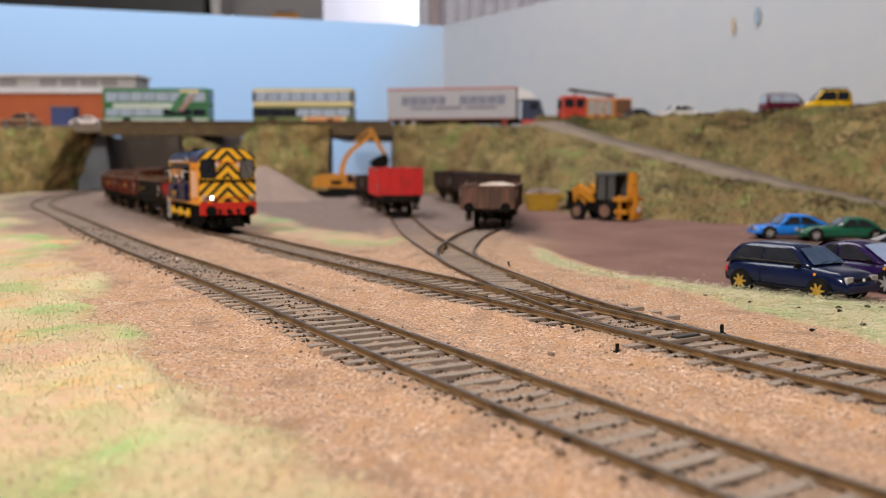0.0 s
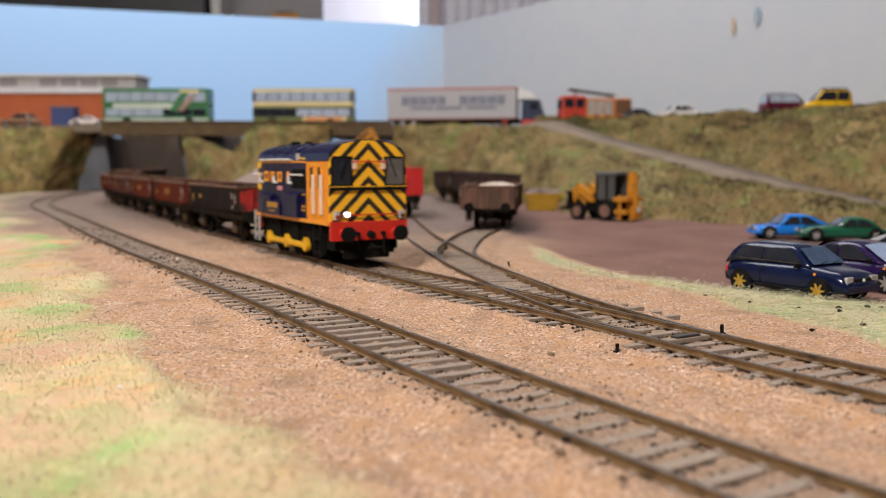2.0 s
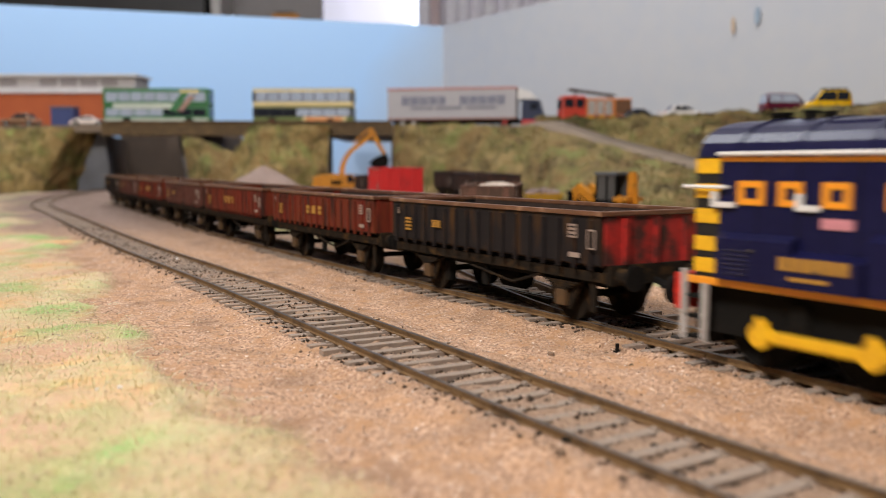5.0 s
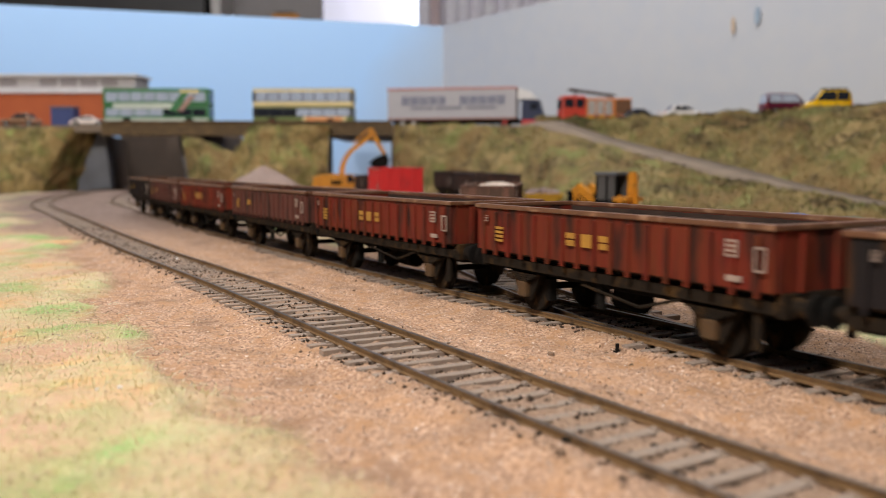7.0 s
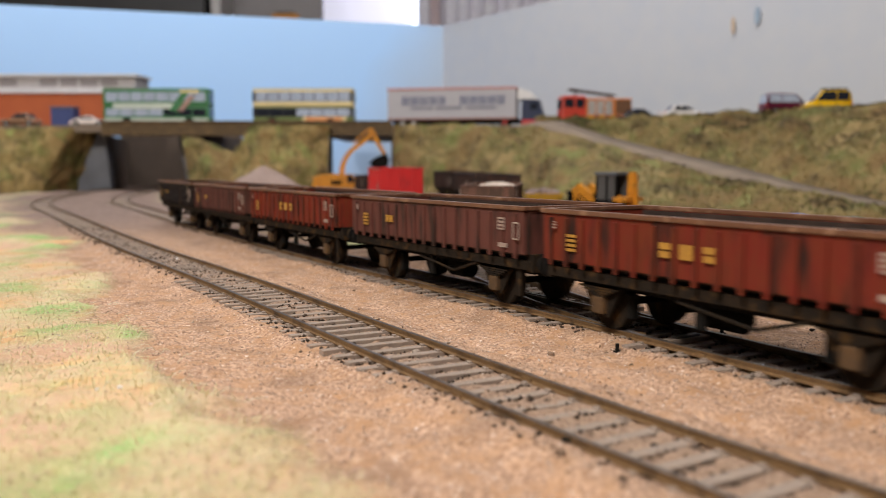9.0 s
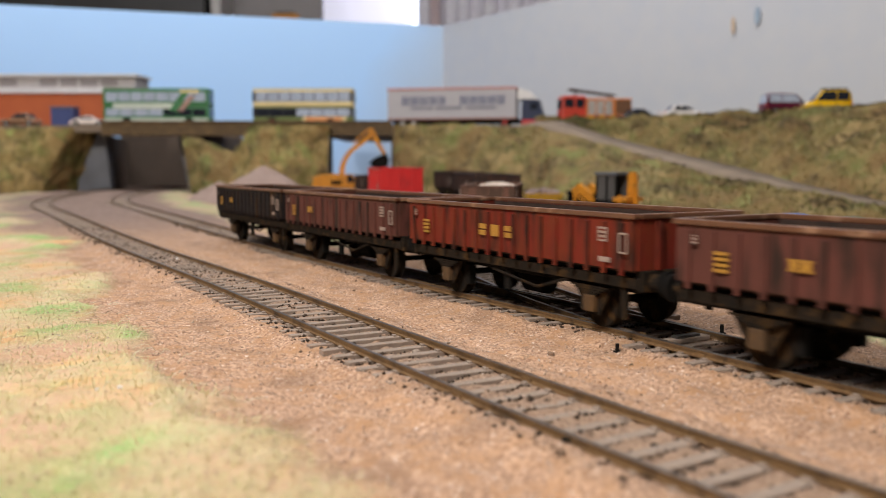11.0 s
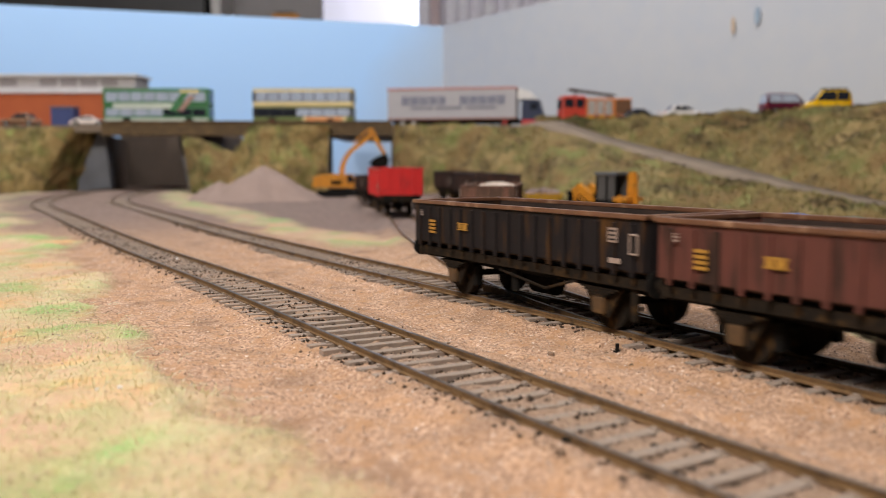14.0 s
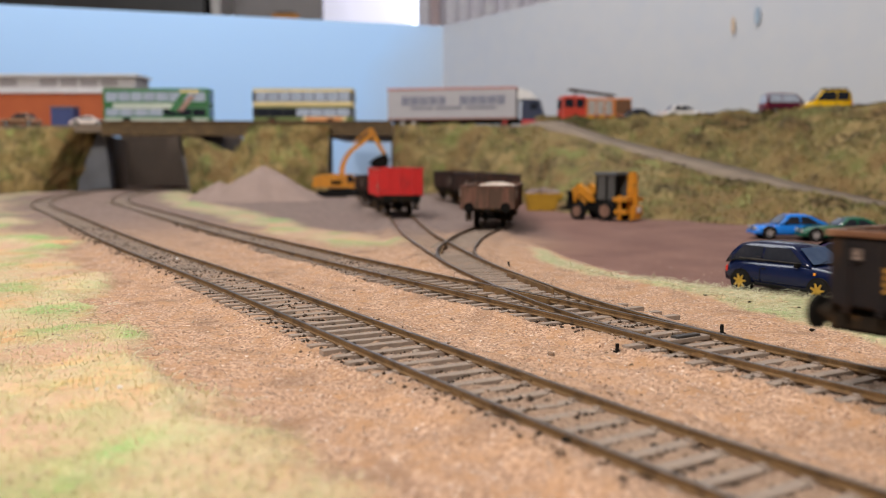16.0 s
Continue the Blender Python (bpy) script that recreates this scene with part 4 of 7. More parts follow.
def build_room():
    bm = bmesh.new()
    box(bm, -2.4, 2.4, 3.1, 3.2, -0.9, 1.5)
    box(bm, -2.5, -2.4, -2.4, 3.2, -0.9, 1.5)
    box(bm, 2.4, 2.5, -2.4, 3.2, -0.9, 1.5)
    box(bm, -2.4, 2.4, -2.5, -2.4, -0.9, 1.5)
    tagged(part("wall_room", bm, M_PLASTER, None, scale=1), "white plastered walls of the room", "wall", kind="structure")
    tagged(part("ceiling", box(bmesh.new(), -2.5, 2.5, -2.5, 3.2, 1.5, 1.55), M_PLASTER, None, scale=1), "white ceiling of the room", "ceiling", kind="structure")
    tagged(part("floor", box(bmesh.new(), -2.5, 2.5, -2.5, 3.2, -0.95, -0.9), M_TAUPE, None, scale=1), "plain floor of the room", "floor", kind="structure")
    sh = thing("wall_shelf", pose(-0.94, 2.55, 0), "black wall shelf unit with a grey side panel", "shelf")
    part("back_panel", box(bmesh.new(), -1.0, 0.345, 0.0, 0.04, 0.2, 1.2), M_SHELF, sh, scale=1)
    part("front_board", box(bmesh.new(), -1.0, 0.32, -0.20, -0.17, 0.30, 0.60, 0.003), M_SHELF, sh, scale=1)
    part("shelf_board", box(bmesh.new(), -1.0, 0.60, -0.16, -0.002, 0.40, 0.425, 0.002), M_SHELF, sh, scale=1)
    part("side_panel", box(bmesh.new(), 0.347, 0.60, -0.01, 0.03, 0.2, 1.2, 0.003), M_TAUPE, sh, "taupe grey side panel", scale=1)
    part("bracket", box(bmesh.new(), 0.33, 0.355, -0.165, -0.012, 0.43, 0.60, 0.002), M_PALE, sh, scale=1)
    toy = thing("toy_wagon", pose(-0.425, 2.47, 0.425), "small yellow and black model on the shelf", "model")
    part("body", box(bmesh.new(), -38, 32, -12, 12, 4, 26, 2), mat("toy_amber", (0.42, 0.17, 0.02), None, 2, 10), toy)
    part("roof", box(bmesh.new(), -30, 22, -10, 10, 26.2, 32, 2), M_SHELF, toy)
    part("chassis", box(bmesh.new(), -40, 40, -9, 9, 0, 3.8, 1), M_SHELF, toy)
    cu = thing("window_curtain", pose(0.18, 2.95, 0), "white net curtain hanging in folds at the window", "curtain")
    bm = bmesh.new()
    for k in range(26):
        x = -0.24 + 0.042 * k
        rod(bm, (x, 0.012 * math.sin(k * 2.1), 0.2), (x + 0.004, 0.012 * math.sin(k * 2.1), 1.2), 0.0235 + 0.0022 * math.sin(k * 3.7), 10)
    part("folds", bm, M_CURTAIN, cu, scale=1, smooth=True)
    part("dark_hem", box(bmesh.new(), -0.222, -0.19, -0.045, -0.03, 0.2, 1.2, 0.004), mat("pink_stripe", (0.55, 0.42, 0.42), None, 6, 40), cu, "dull pink edge strip", scale=1)
    bright = glow("daylight_window", (0.80, 0.88, 1.0), 2.2)
    wi = part("window_1", box(bmesh.new(), -0.10, 1.2, 3.06, 3.095, 0.2, 1.2), bright, None, scale=1)
    # Glowing panel added in front of the white wall to brighten it.
    glow_panel = part("wall_brightener", box(bmesh.new(), -0.62, -0.115, 3.06, 3.095, 0.2, 1.2), glow("wall_glow_panel", (0.86, 0.85, 1.0), 0.62), None, scale=1)
    tagged(glow_panel, "pale lavender glowing panel added to brighten the room wall", "window", kind="structure")
    tagged(wi, "bright daylit window behind the net curtain", "window", kind="structure")


# ---- railway vehicles: x forwards, y to the left, z up from the rail tops, in mm ----
def wheelset(name, r, parent, x, gauge=16.5):
    """One axle with two flanged wheels; its origin lies on the axle."""
    ob = new(name)
    ob.empty_display_size = 0.003
    ob.parent = parent
    ob.matrix_basis = Matrix.Translation((x * MM, 0, r * MM))
    for s in (-1, 1):
        bm = bmesh.new()
        rod(bm, (0, s * 8.9 - 1.2, 0), (0, s * 8.9 + 1.2, 0), r, 28)
        rod(bm, (0, s * 7.6 - 0.3, 0), (0, s * 7.6 + 0.3, 0), r + 0.5, 28)
        wh = part("wheel", bm, M_DIRTY if r < 8 else M_BLACK, ob)
        bm = bmesh.new()
        rod(bm, (0, s * 10, 0), (0, s * 10.6, 0), r * 0.3, 14)
        part("wheel_face", bm, M_DIRTY if r < 8 else M_BLACK, wh)
    part("axle", rod(bmesh.new(), (0, -9, 0), (0, 9, 0), 1.0, 10), M_BLACK, ob)
    return ob


def buffers(parent, x, z, material, y=11.4, reach=5.0, head=M_BLACK):
    d = 1 if x > 0 else -1
    for s in (-1, 1):
        bm = bmesh.new()
        rod(bm, (x, s * y, z), (x + d * reach * 0.6, s * y, z), 2.1, 14, 1.6)
        rod(bm, (x + d * reach * 0.6, s * y, z), (x + d * reach * 0.8, s * y, z), 1.0, 10)
        b = part("buffer", bm, material, parent)
        part("buffer_head", rod(bmesh.new(), (x + d * reach * 0.8, s * y, z), (x + d * reach, s * y, z), 3.1, 20), head, b)


def bars(parent, name, boxes, material, label=""):
    """Painted markings as thin raised bars: (x0, x1, z0, z1) on both sides at y."""
    for x0, x1, z0, z1, y in boxes:
        part(name, box(bmesh.new(), x0, x1, y - 0.08, y + 0.08, z0, z1), material, parent, label)


def open_wagon(label, paint, letters=(), end_paint=None, rim=None, top=28.0, group="wagons of the moving train", name="open_wagon", load=None, z0=16.2):
    """Four-wheeled box wagon with ribbed sides."""
    w = thing(name, Matrix(), label, "wagon", group)
    L, W = 53.0, 16.6
    for s in (-1, 1):
        bm = box(bmesh.new(), -L, L, s * W - 0.5, s * W + 0.5, z0, top)
        side = part("side", bm, paint, w)
        for k in range(17):
            x = -49.5 + k * 6.19
            part("rib", box(bmesh.new(), x - 0.55, x + 0.55, s * (W + 0.5), s * (W + 1.1), z0 - 1.3, top - 1.0), paint, side)
        part("top_rim", box(bmesh.new(), -L - 0.9, L + 0.9, s * W - 0.9 + s * 0.3, s * W + 0.9 + s * 0.3, top, top + 1.2, 0.3), rim or M_RIM, side, "rusty scuffed top rim")
        bars(side, "data_panel", [(41.6, 44.8, 22.4, 25.8, s * (W + 1.15)), (-48.4, -46.9, 24.0, 26.0, s * (W + 1.15)), (42.0, 46.0, 17.6, 18.8, s * (W + 1.15))], M_WORN, "small pale data panel")
        for k in range(3):
            bars(side, "data_line", [(42.0, 44.4, 22.9 + k * 1.0, 23.3 + k * 1.0, s * (W + 1.26)), (-48.4, -46.8, 24.0 + k * 0.75, 24.3 + k * 0.75, s * (W + 1.26))], paint)
        for x0, x1, a, b in letters:
            part("lettering_block", box(bmesh.new(), x0 * -s, x1 * -s, s * (W + 1.2) - 0.08, s * (W + 1.2) + 0.08, a, b), M_YELLOW, side)
        bm = bmesh.new()
        rod(bm, (49.4, s * (W + 1.5), 20.2), (49.4, s * (W + 1.5), 24.6), 0.22, 6)
        rod(bm, (51.9, s * (W + 1.5), 20.2), (51.9, s * (W + 1.5), 24.6), 0.22, 6)
        rod(bm, (49.4, s * (W + 1.5), 20.2), (51.9, s * (W + 1.5), 20.2), 0.22, 6)
        rod(bm, (49.4, s * (W + 1.5), 24.6), (51.9, s * (W + 1.5), 24.6), 0.22, 6)
        part("grab_rail", bm, M_WORN, side, "worn pale grab rail")
        part("solebar", box(bmesh.new(), -L, L, s * 14.6 - 0.8, s * 14.6 + 0.8, 11.8, 14.4, 0.2), M_DIRTY, w)
        part("bolster", box(bmesh.new(), -L + 1, L - 1, s * 13.0 - 0.6, s * 13.0 + 0.6, 11.0, max(z0 - 0.02, 12.0)), M_BLACK, w)
        for x in (-34.5, 34.5):
            bm = bmesh.new()
            extrude(bm, [(x - 7.5, 11.6), (x + 7.5, 11.6), (x + 3.2, 4.4), (x + 2.6, 3.4), (x - 2.6, 3.4), (x - 3.2, 4.4)], s * 12.2, s * 13.0, "y")
            guard = part("axle_guard", bm, M_DIRTY, w)
            part("axle_box", box(bmesh.new(), x - 2.0, x + 2.0, s * 12.8, s * 14.6, 4.2, 8.4, 0.4), M_RUSTYELLOW, guard, "rust yellow axle box")
            bm = bmesh.new()
            for j in range(4):
                box(bm, x - 7 + j * 1.5, x + 7 - j * 1.5, s * 13.2, s * 14.4, 10.3 - j * 0.6, 10.8 - j * 0.6)
            part("leaf_spring", bm, M_DIRTY, guard)
            part("brake_shoe", box(bmesh.new(), x + 7.2 * (1 if x < 0 else -1) - 0.8, x + 7.2 * (1 if x < 0 else -1) + 0.8, s * 8, s * 10.6, 3.5, 9.5, 0.3), M_BLACK, w)
        bm = bmesh.new()
        rod(bm, (-8, s * 14.2, 10.6), (14, s * 14.8, 8.0), 0.4, 6)
        rod(bm, (14, s * 14.8, 8.0), (27, s * 14.8, 11.6), 0.4, 6)
        part("brake_lever", bm, M_DIRTY, w, "dirty brake lever")
        part("brake_hanger", box(bmesh.new(), -3, -0.5, s * 12.5, s * 13.9, 5.2, 11.6, 0.3), M_BLACK, w)
        part("foot_step", box(bmesh.new(), 46.2, 48.2, s * 13.6, s * 14.5, 4.0, 12.0, 0.2), M_DIRTY, w)
    for e in (-1, 1):
        end = part("end", box(bmesh.new(), e * L - 0.5, e * L + 0.5, -W + 0.5, W - 0.5, z0, top), (end_paint if e > 0 and end_paint else paint), w)
        for y in (-10, 0, 10):
            part("end_rib", box(bmesh.new(), e * L + e * 0.5, e * L + e * 1.4, y - 0.7, y + 0.7, z0, top - 0.5), (end_paint if e > 0 and end_paint else paint), end)
        part("top_rim", box(bmesh.new(), e * L - 0.9 + e * 0.2, e * L + 0.9 + e * 0.2, -W + 0.9, W - 0.9, top, top + 1.2, 0.3), rim or M_RIM, end)
        part("headstock", box(bmesh.new(), e * L - 1.2, e * L + 1.2, -15, 15, 11.2, z0 - 0.05, 0.3), M_DIRTY, w)
        buffers(w, e * (L + 1.2), 13.4, M_DIRTY, head=M_BLACK)
        bm = bmesh.new()
        rod(bm, (e * (L + 1), 0, 12.0), (e * (L + 5.0), 0, 11.0), 0.9, 8)
        rod(bm, (e * (L + 5.0), -2, 11.0), (e * (L + 5.0), 2, 11.0), 0.6, 8)
        part("coupling", bm, M_BLACK, w)
    part("floor", box(bmesh.new(), -L + 0.6, L - 0.6, -W + 0.6, W - 0.6, z0 - 0.6, z0 + 0.4), M_HOLD, w)
    for s in (-1, 1):
        part("inside_lining", box(bmesh.new(), -L + 0.7, L - 0.7, s * (W - 0.85), s * (W - 0.55), z0 + 0.5, top - 0.1), M_HOLD, w)
    part("underframe", box(bmesh.new(), -44, 44, -6.5, 6.5, 9.0, 15.0, 0.5), M_BLACK, w)
    part("brake_cylinder", rod(bmesh.new(), (-14, 3, 5.5), (-4, 3, 5.5), 3.2, 14), M_BLACK, w)
    if load:
        bm = bmesh.new()
        nx, ny = 22, 9
        vs = [[bm.verts.new((-L + 1 + 2 * (L - 1) * i / nx, (-W + 1.2) + 2 * (W - 1.2) * j / ny, top - 1.6 + 3.0 * math.sin(math.pi * j / ny) * (0.8 + 0.3 * math.sin(i * 1.3)) + random.uniform(-0.3, 0.3))) for j in range(ny + 1)] for i in range(nx + 1)]
        for i in range(nx):
            for j in range(ny):
                bm.faces.new((vs[i][j], vs[i + 1][j], vs[i + 1][j + 1], vs[i][j + 1]))
        part("load", bm, load, w, "pale dry sand load")
    return w


def shunter():
    """Six-coupled diesel shunter, cab end leading."""
    lo = thing("diesel_shunter", Matrix(), "navy and orange diesel shunter with wasp striped cab end", "locomotive")
    W, EAVE, REAR = 16.8, 41.8, -31.0
    peach = mat("pale_peach_paint", (0.80, 0.56, 0.40), None, 1, 6)
    pink = mat("pink_plate", (0.55, 0.22, 0.25), None, 1, 5)

    def outline(w, z0, zs, zt, steps=12):
        pts = [(-w, z0), (-w, zs)]
        for k in range(1, steps):
            a = math.pi * k / steps
            pts.append((-w * math.cos(a), zs + (zt - zs) * math.sin(a) ** 0.8))
        return pts + [(w, zs), (w, z0)]

    def dome(w, zs, zt, x0, x1):
        return extrude(bmesh.new(), [(-w, zs)] + outline(w, zs, zs + 0.3, zt)[1:-1] + [(w, zs)], x0, x1)

    # bonnet and roof
    part("bonnet", extrude(bmesh.new(), [(-W, 17.4), (-W, EAVE - 0.9), (W, EAVE - 0.9), (W, 17.4)], REAR, 27.0), M_NAVY, lo)
    roof = part("bonnet_roof", dome(W - 0.2, EAVE, 49.4, REAR - 5.5, 27.0), M_ROOF, lo, "dark blue curved bonnet roof", smooth=False)
    for x in (-27, -13.5, 0.5, 14.0, 26.4):
        part("roof_rib", extrude(bmesh.new(), outline(W + 0.05, EAVE + 0.1, EAVE + 0.4, 49.75), x - 0.35, x + 0.35), M_ROOF, roof)
    for x, y, r in ((-30, 0, 2.2), (-21, 3, 1.5), (-21, -3, 1.5)):
        bm = rod(bmesh.new(), (x, y, 48.4), (x, y, 50.4), r, 14)
        rod(bm, (x, y, 50.4), (x, y, 50.9), r * 1.15, 14)
        part("exhaust", bm, M_BLACK, roof)
    for s in (-1, 1):
        part("roof_hatch", box(bmesh.new(), -11.5, -1.5, s * 4.0, s * 11.0, 46.0, 48.3, 0.3), M_ROOF, roof)
        part("horn_box", box(bmesh.new(), 14.6, 18.2, s * (W - 1.6), s * (W - 0.1), 42.0, 44.9, 0.25), M_PALE, roof, "small white box on the roof edge")
        part("horn_pipe", rod(bmesh.new(), (18.4, s * (W - 0.6), 42.9), (25.6, s * (W - 0.6), 42.6), 0.45, 8), M_RODS, roof)
    part("waist_band", box(bmesh.new(), REAR, 27.0, -W - 0.2, W + 0.2, EAVE - 0.85, EAVE - 0.03), M_ORANGE, lo, "orange band below the roof")
    # nose end with stripes
    nose = part("nose_end", extrude(bmesh.new(), outline(W - 0.6, 17.4, EAVE - 0.5, 47.8), REAR - 6.5, REAR - 0.02), M_NOSE, lo, "black nose end with yellow corner stripes")
    part("radiator_grille", box(bmesh.new(), REAR - 6.9, REAR - 6.5, -9, 9, 22, 42, 0.15), M_BLACK, nose)
    for k in range(7):
        part("radiator_slat", box(bmesh.new(), REAR - 7.2, REAR - 6.9, -8.4, 8.4, 23 + k * 2.6, 24.2 + k * 2.6), M_STEEL, nose)
    # cab
    cab = part("cab", extrude(bmesh.new(), [(-W, 17.4), (-W, EAVE - 0.2), (W, EAVE - 0.2), (W, 17.4)], 27.0, 51.0), M_ORANGE, lo, "orange cab side")
    part("cab_roof", dome(W + 0.35, EAVE - 0.1, 50.3, 26.9, 51.6), M_ROOF, lo, "dark blue curved cab roof")
    face = part("cab_front", extrude(bmesh.new(), outline(W - 0.05, 17.4, EAVE - 0.1, 49.9), 51.0, 52.0), M_WASP, lo, "black and yellow chevron striped cab front")
    for s in (-1, 1):
        # Far pane is greyer: reflection and see-through light painted into its colour.
        part("front_window", extrude(bmesh.new(), [(s * 7.6, 32.2), (s * 15.6, 32.2), (s * 15.6, 42.4), (s * 14.8, 43.0), (s * 7.6, 43.0)], 51.9, 52.15), M_CABPANE if s > 0 else M_GLASS, face, "dark cab window")
        bm = bmesh.new()
        for a, b, c, d in ((7.0, 7.7, 31.8, 43.4), (15.5, 16.1, 31.8, 42.8), (7.0, 16.1, 31.6, 32.3), (7.0, 15.6, 42.9, 43.5)):
            box(bm, 51.95, 52.4, s * a, s * b, c, d)
        part("window_gasket", bm, M_BLACK, face)
        part("wiper", rod(bmesh.new(), (52.5, s * 9.0, 43.4), (52.5, s * 12.2, 35.2), 0.2, 6), M_BLACK, face)
        part("lamp_bracket", box(bmesh.new(), 52.0, 53.0, s * 6.2 - 1.0, s * 6.2 + 1.0, 38.4, 42.0, 0.3), peach, face, "pale peach lamp bracket")
        part("marker_lamp", box(bmesh.new(), 52.0, 53.6, s * 14.2 - 1.2, s * 14.2 + 1.2, 18.4, 22.0, 0.5), M_PALE, face, "white lamp cluster")
        part("lamp_lens", rod(bmesh.new(), (53.5, s * 14.2, 19.7), (53.8, s * 14.2, 19.7), 0.8, 12), M_REDEND, face, "small red tail lamp lens")
    part("handrail", rod(bmesh.new(), (53.0, -12.5, 20.4), (53.0, 12.5, 20.4), 0.28, 6), M_BEAM, face, "thin red handrail")
    part("handrail", rod(bmesh.new(), (53.0, -7.4, 41.4), (53.0, 7.4, 41.4), 0.28, 6), M_BEAM, face, "thin red handrail")
    part("front_ledge", box(bmesh.new(), 52.0, 52.9, -W, W, 30.0, 31.3, 0.1), M_BLACK, face)
    part("ledge_edge", box(bmesh.new(), 52.0, 52.7, -W, W, 31.35, 31.75, 0.05), M_RODS, face, "thin yellow edge over the ledge")
    lampcase = part("headlamp_case", rod(bmesh.new(), (52.0, -10.0, 20.6), (53.3, -10.0, 20.6), 1.3, 18), M_PALE, face)
    part("headlamp", rod(bmesh.new(), (53.3, -10.0, 20.6), (53.7, -10.0, 20.6), 0.9, 18), M_LIT, lampcase, "lit white headlamp")
    for s in (-1, 1):
        for x0, x1 in ((31.6, 35.2), (40.0, 43.4)):
            part("cab_window", box(bmesh.new(), x0, x1, s * W - 0.1, s * W + 0.2, 30.8, 39.2, 0.1), M_GLASS, cab)
            bm = bmesh.new()
            for a, b, c, d in ((x0 - 0.5, x0, 30.3, 39.7), (x1, x1 + 0.5, 30.3, 39.7), (x0 - 0.5, x1 + 0.5, 30.1, 30.75), (x0 - 0.5, x1 + 0.5, 39.25, 39.8)):
                box(bm, a, b, s * W, s * (W + 0.35), c, d)
            part("window_frame", bm, M_ORANGE, cab)
        for x in (36.2, 44.6):
            part("door_pillar", box(bmesh.new(), x - 1.5, x + 1.5, s * (W + 0.2), s * (W + 1.0), 20.2, 36.2, 0.35), peach, cab, "pale peach door pillar")
        for x in (29.6, 38.8, 48.2):
            part("cab_beading", box(bmesh.new(), x - 0.3, x + 0.3, s * W, s * (W + 0.35), 18.0, 40.4, 0.1), M_ORANGE, cab)
        part("cab_beading", box(bmesh.new(), 29.6, 48.2, s * W, s * (W + 0.3), 28.7, 29.3, 0.1), M_ORANGE, cab)
        part("door", box(bmesh.new(), 30.2, 38.0, s * W - 0.1, s * W + 0.25, 18.6, 28.4, 0.2), M_ORANGE, cab)
        part("door", box(bmesh.new(), 39.6, 47.4, s * W - 0.1, s * W + 0.25, 18.6, 28.4, 0.2), M_ORANGE, cab)
        part("footplate_edge", box(bmesh.new(), REAR - 8.5, 52.0, s * (W + 0.1) - 0.5, s * (W + 0.1) + 0.5, 16.2, 17.7, 0.2), M_ORANGE, lo, "orange footplate edge")
        # lockers along the bonnet, with sloping lids
        for x0, x1, z1, d in ((REAR + 1, -13.0, 27.2, 2.2), (-15.5, 1.5, 24.6, 3.0), (2.0, 21.0, 28.6, 2.2)):
            extr = extrude(bmesh.new(), [(s * W, 18), (s * (W + d), 18), (s * (W + d), z1 - 1.2), (s * W, z1)], x0, x1)
            lock = part("locker", extr, M_NAVY, lo)
            part("locker_handle", box(bmesh.new(), (x0 + x1) / 2 - 0.6, (x0 + x1) / 2 + 0.6, s * (W + d), s * (W + d + 0.3), z1 - 3.4, z1 - 2.9), M_STEEL, lock)
        for k in range(6):
            part("louvre_slat", box(bmesh.new(), REAR + 3, REAR + 9, s * (W + 2.2), s * (W + 2.42), 19.2 + k * 0.9, 19.6 + k * 0.9), M_ROOF, lo)
        grille = part("bonnet_louvre", box(bmesh.new(), 10.8, 25.8, s * W - 0.1, s * (W + 0.3), 30.2, 38.4, 0.1), M_BLACK, lo)
        for k in range(7):
            part("louvre_slat", box(bmesh.new(), 11.4, 25.2, s * (W + 0.3), s * (W + 0.55), 30.8 + k * 1.05, 31.3 + k * 1.05), M_BLACK, grille)
        bm = bmesh.new()
        rod(bm, (-31, s * (W + 0.9), 42.4), (10.5, s * (W + 0.9), 42.4), 0.42, 8)
        for x in (-30.6, -20, -9, 2, 10.2):
            rod(bm, (x, s * (W - 0.3), 41.8), (x, s * (W + 0.9), 42.4), 0.3, 6)
        part("handrail", bm, M_WHITE, lo, "white bonnet handrail")
        for x0, x1 in ((-39.5, -28.5), (8.8, 25.2)):
            bm = rod(bmesh.new(), (x0, s * (W + 1.0), 35.9), (x1, s * (W + 1.0), 35.9), 0.36, 8)
            for x in (x0 + 0.3, x1 - 0.3):
                rod(bm, (x, s * (W - 0.6), 35.9), (x, s * (W + 1.0), 35.9), 0.3, 6)
            part("handrail", bm, M_WHITE, lo, "white bonnet handrail")
        for x0, x1 in ((-32.6, -27.0), (-13.3, -8.4), (6.2, 10.2)):
            bm = bmesh.new()
            box(bm, x0, x1, s * W, s * (W + 0.9), 31.9, 33.0, 0.15)
            box(bm, x0, x0 + 1.3, s * W, s * (W + 0.9), 33.0, 35.0, 0.15)
            part("door_catch", bm, M_WHITE, lo, "white angled door catch")
        for z in (18.6, 23.0, 28.6, 33.6, 38.6):
            part("nose_stripe", box(bmesh.new(), REAR - 6.4, REAR - 0.4, s * (W - 0.6), s * (W - 0.25), z, z + 2.9), M_RODS, nose, "yellow stripe wrapped round the corner")
        for x in (-22, -13, -1, 8.2, 27.0):
            part("panel_seam", box(bmesh.new(), x - 0.12, x + 0.12, s * W - 0.1, s * (W + 0.12), 17.8, EAVE - 1), M_BLACK, lo)
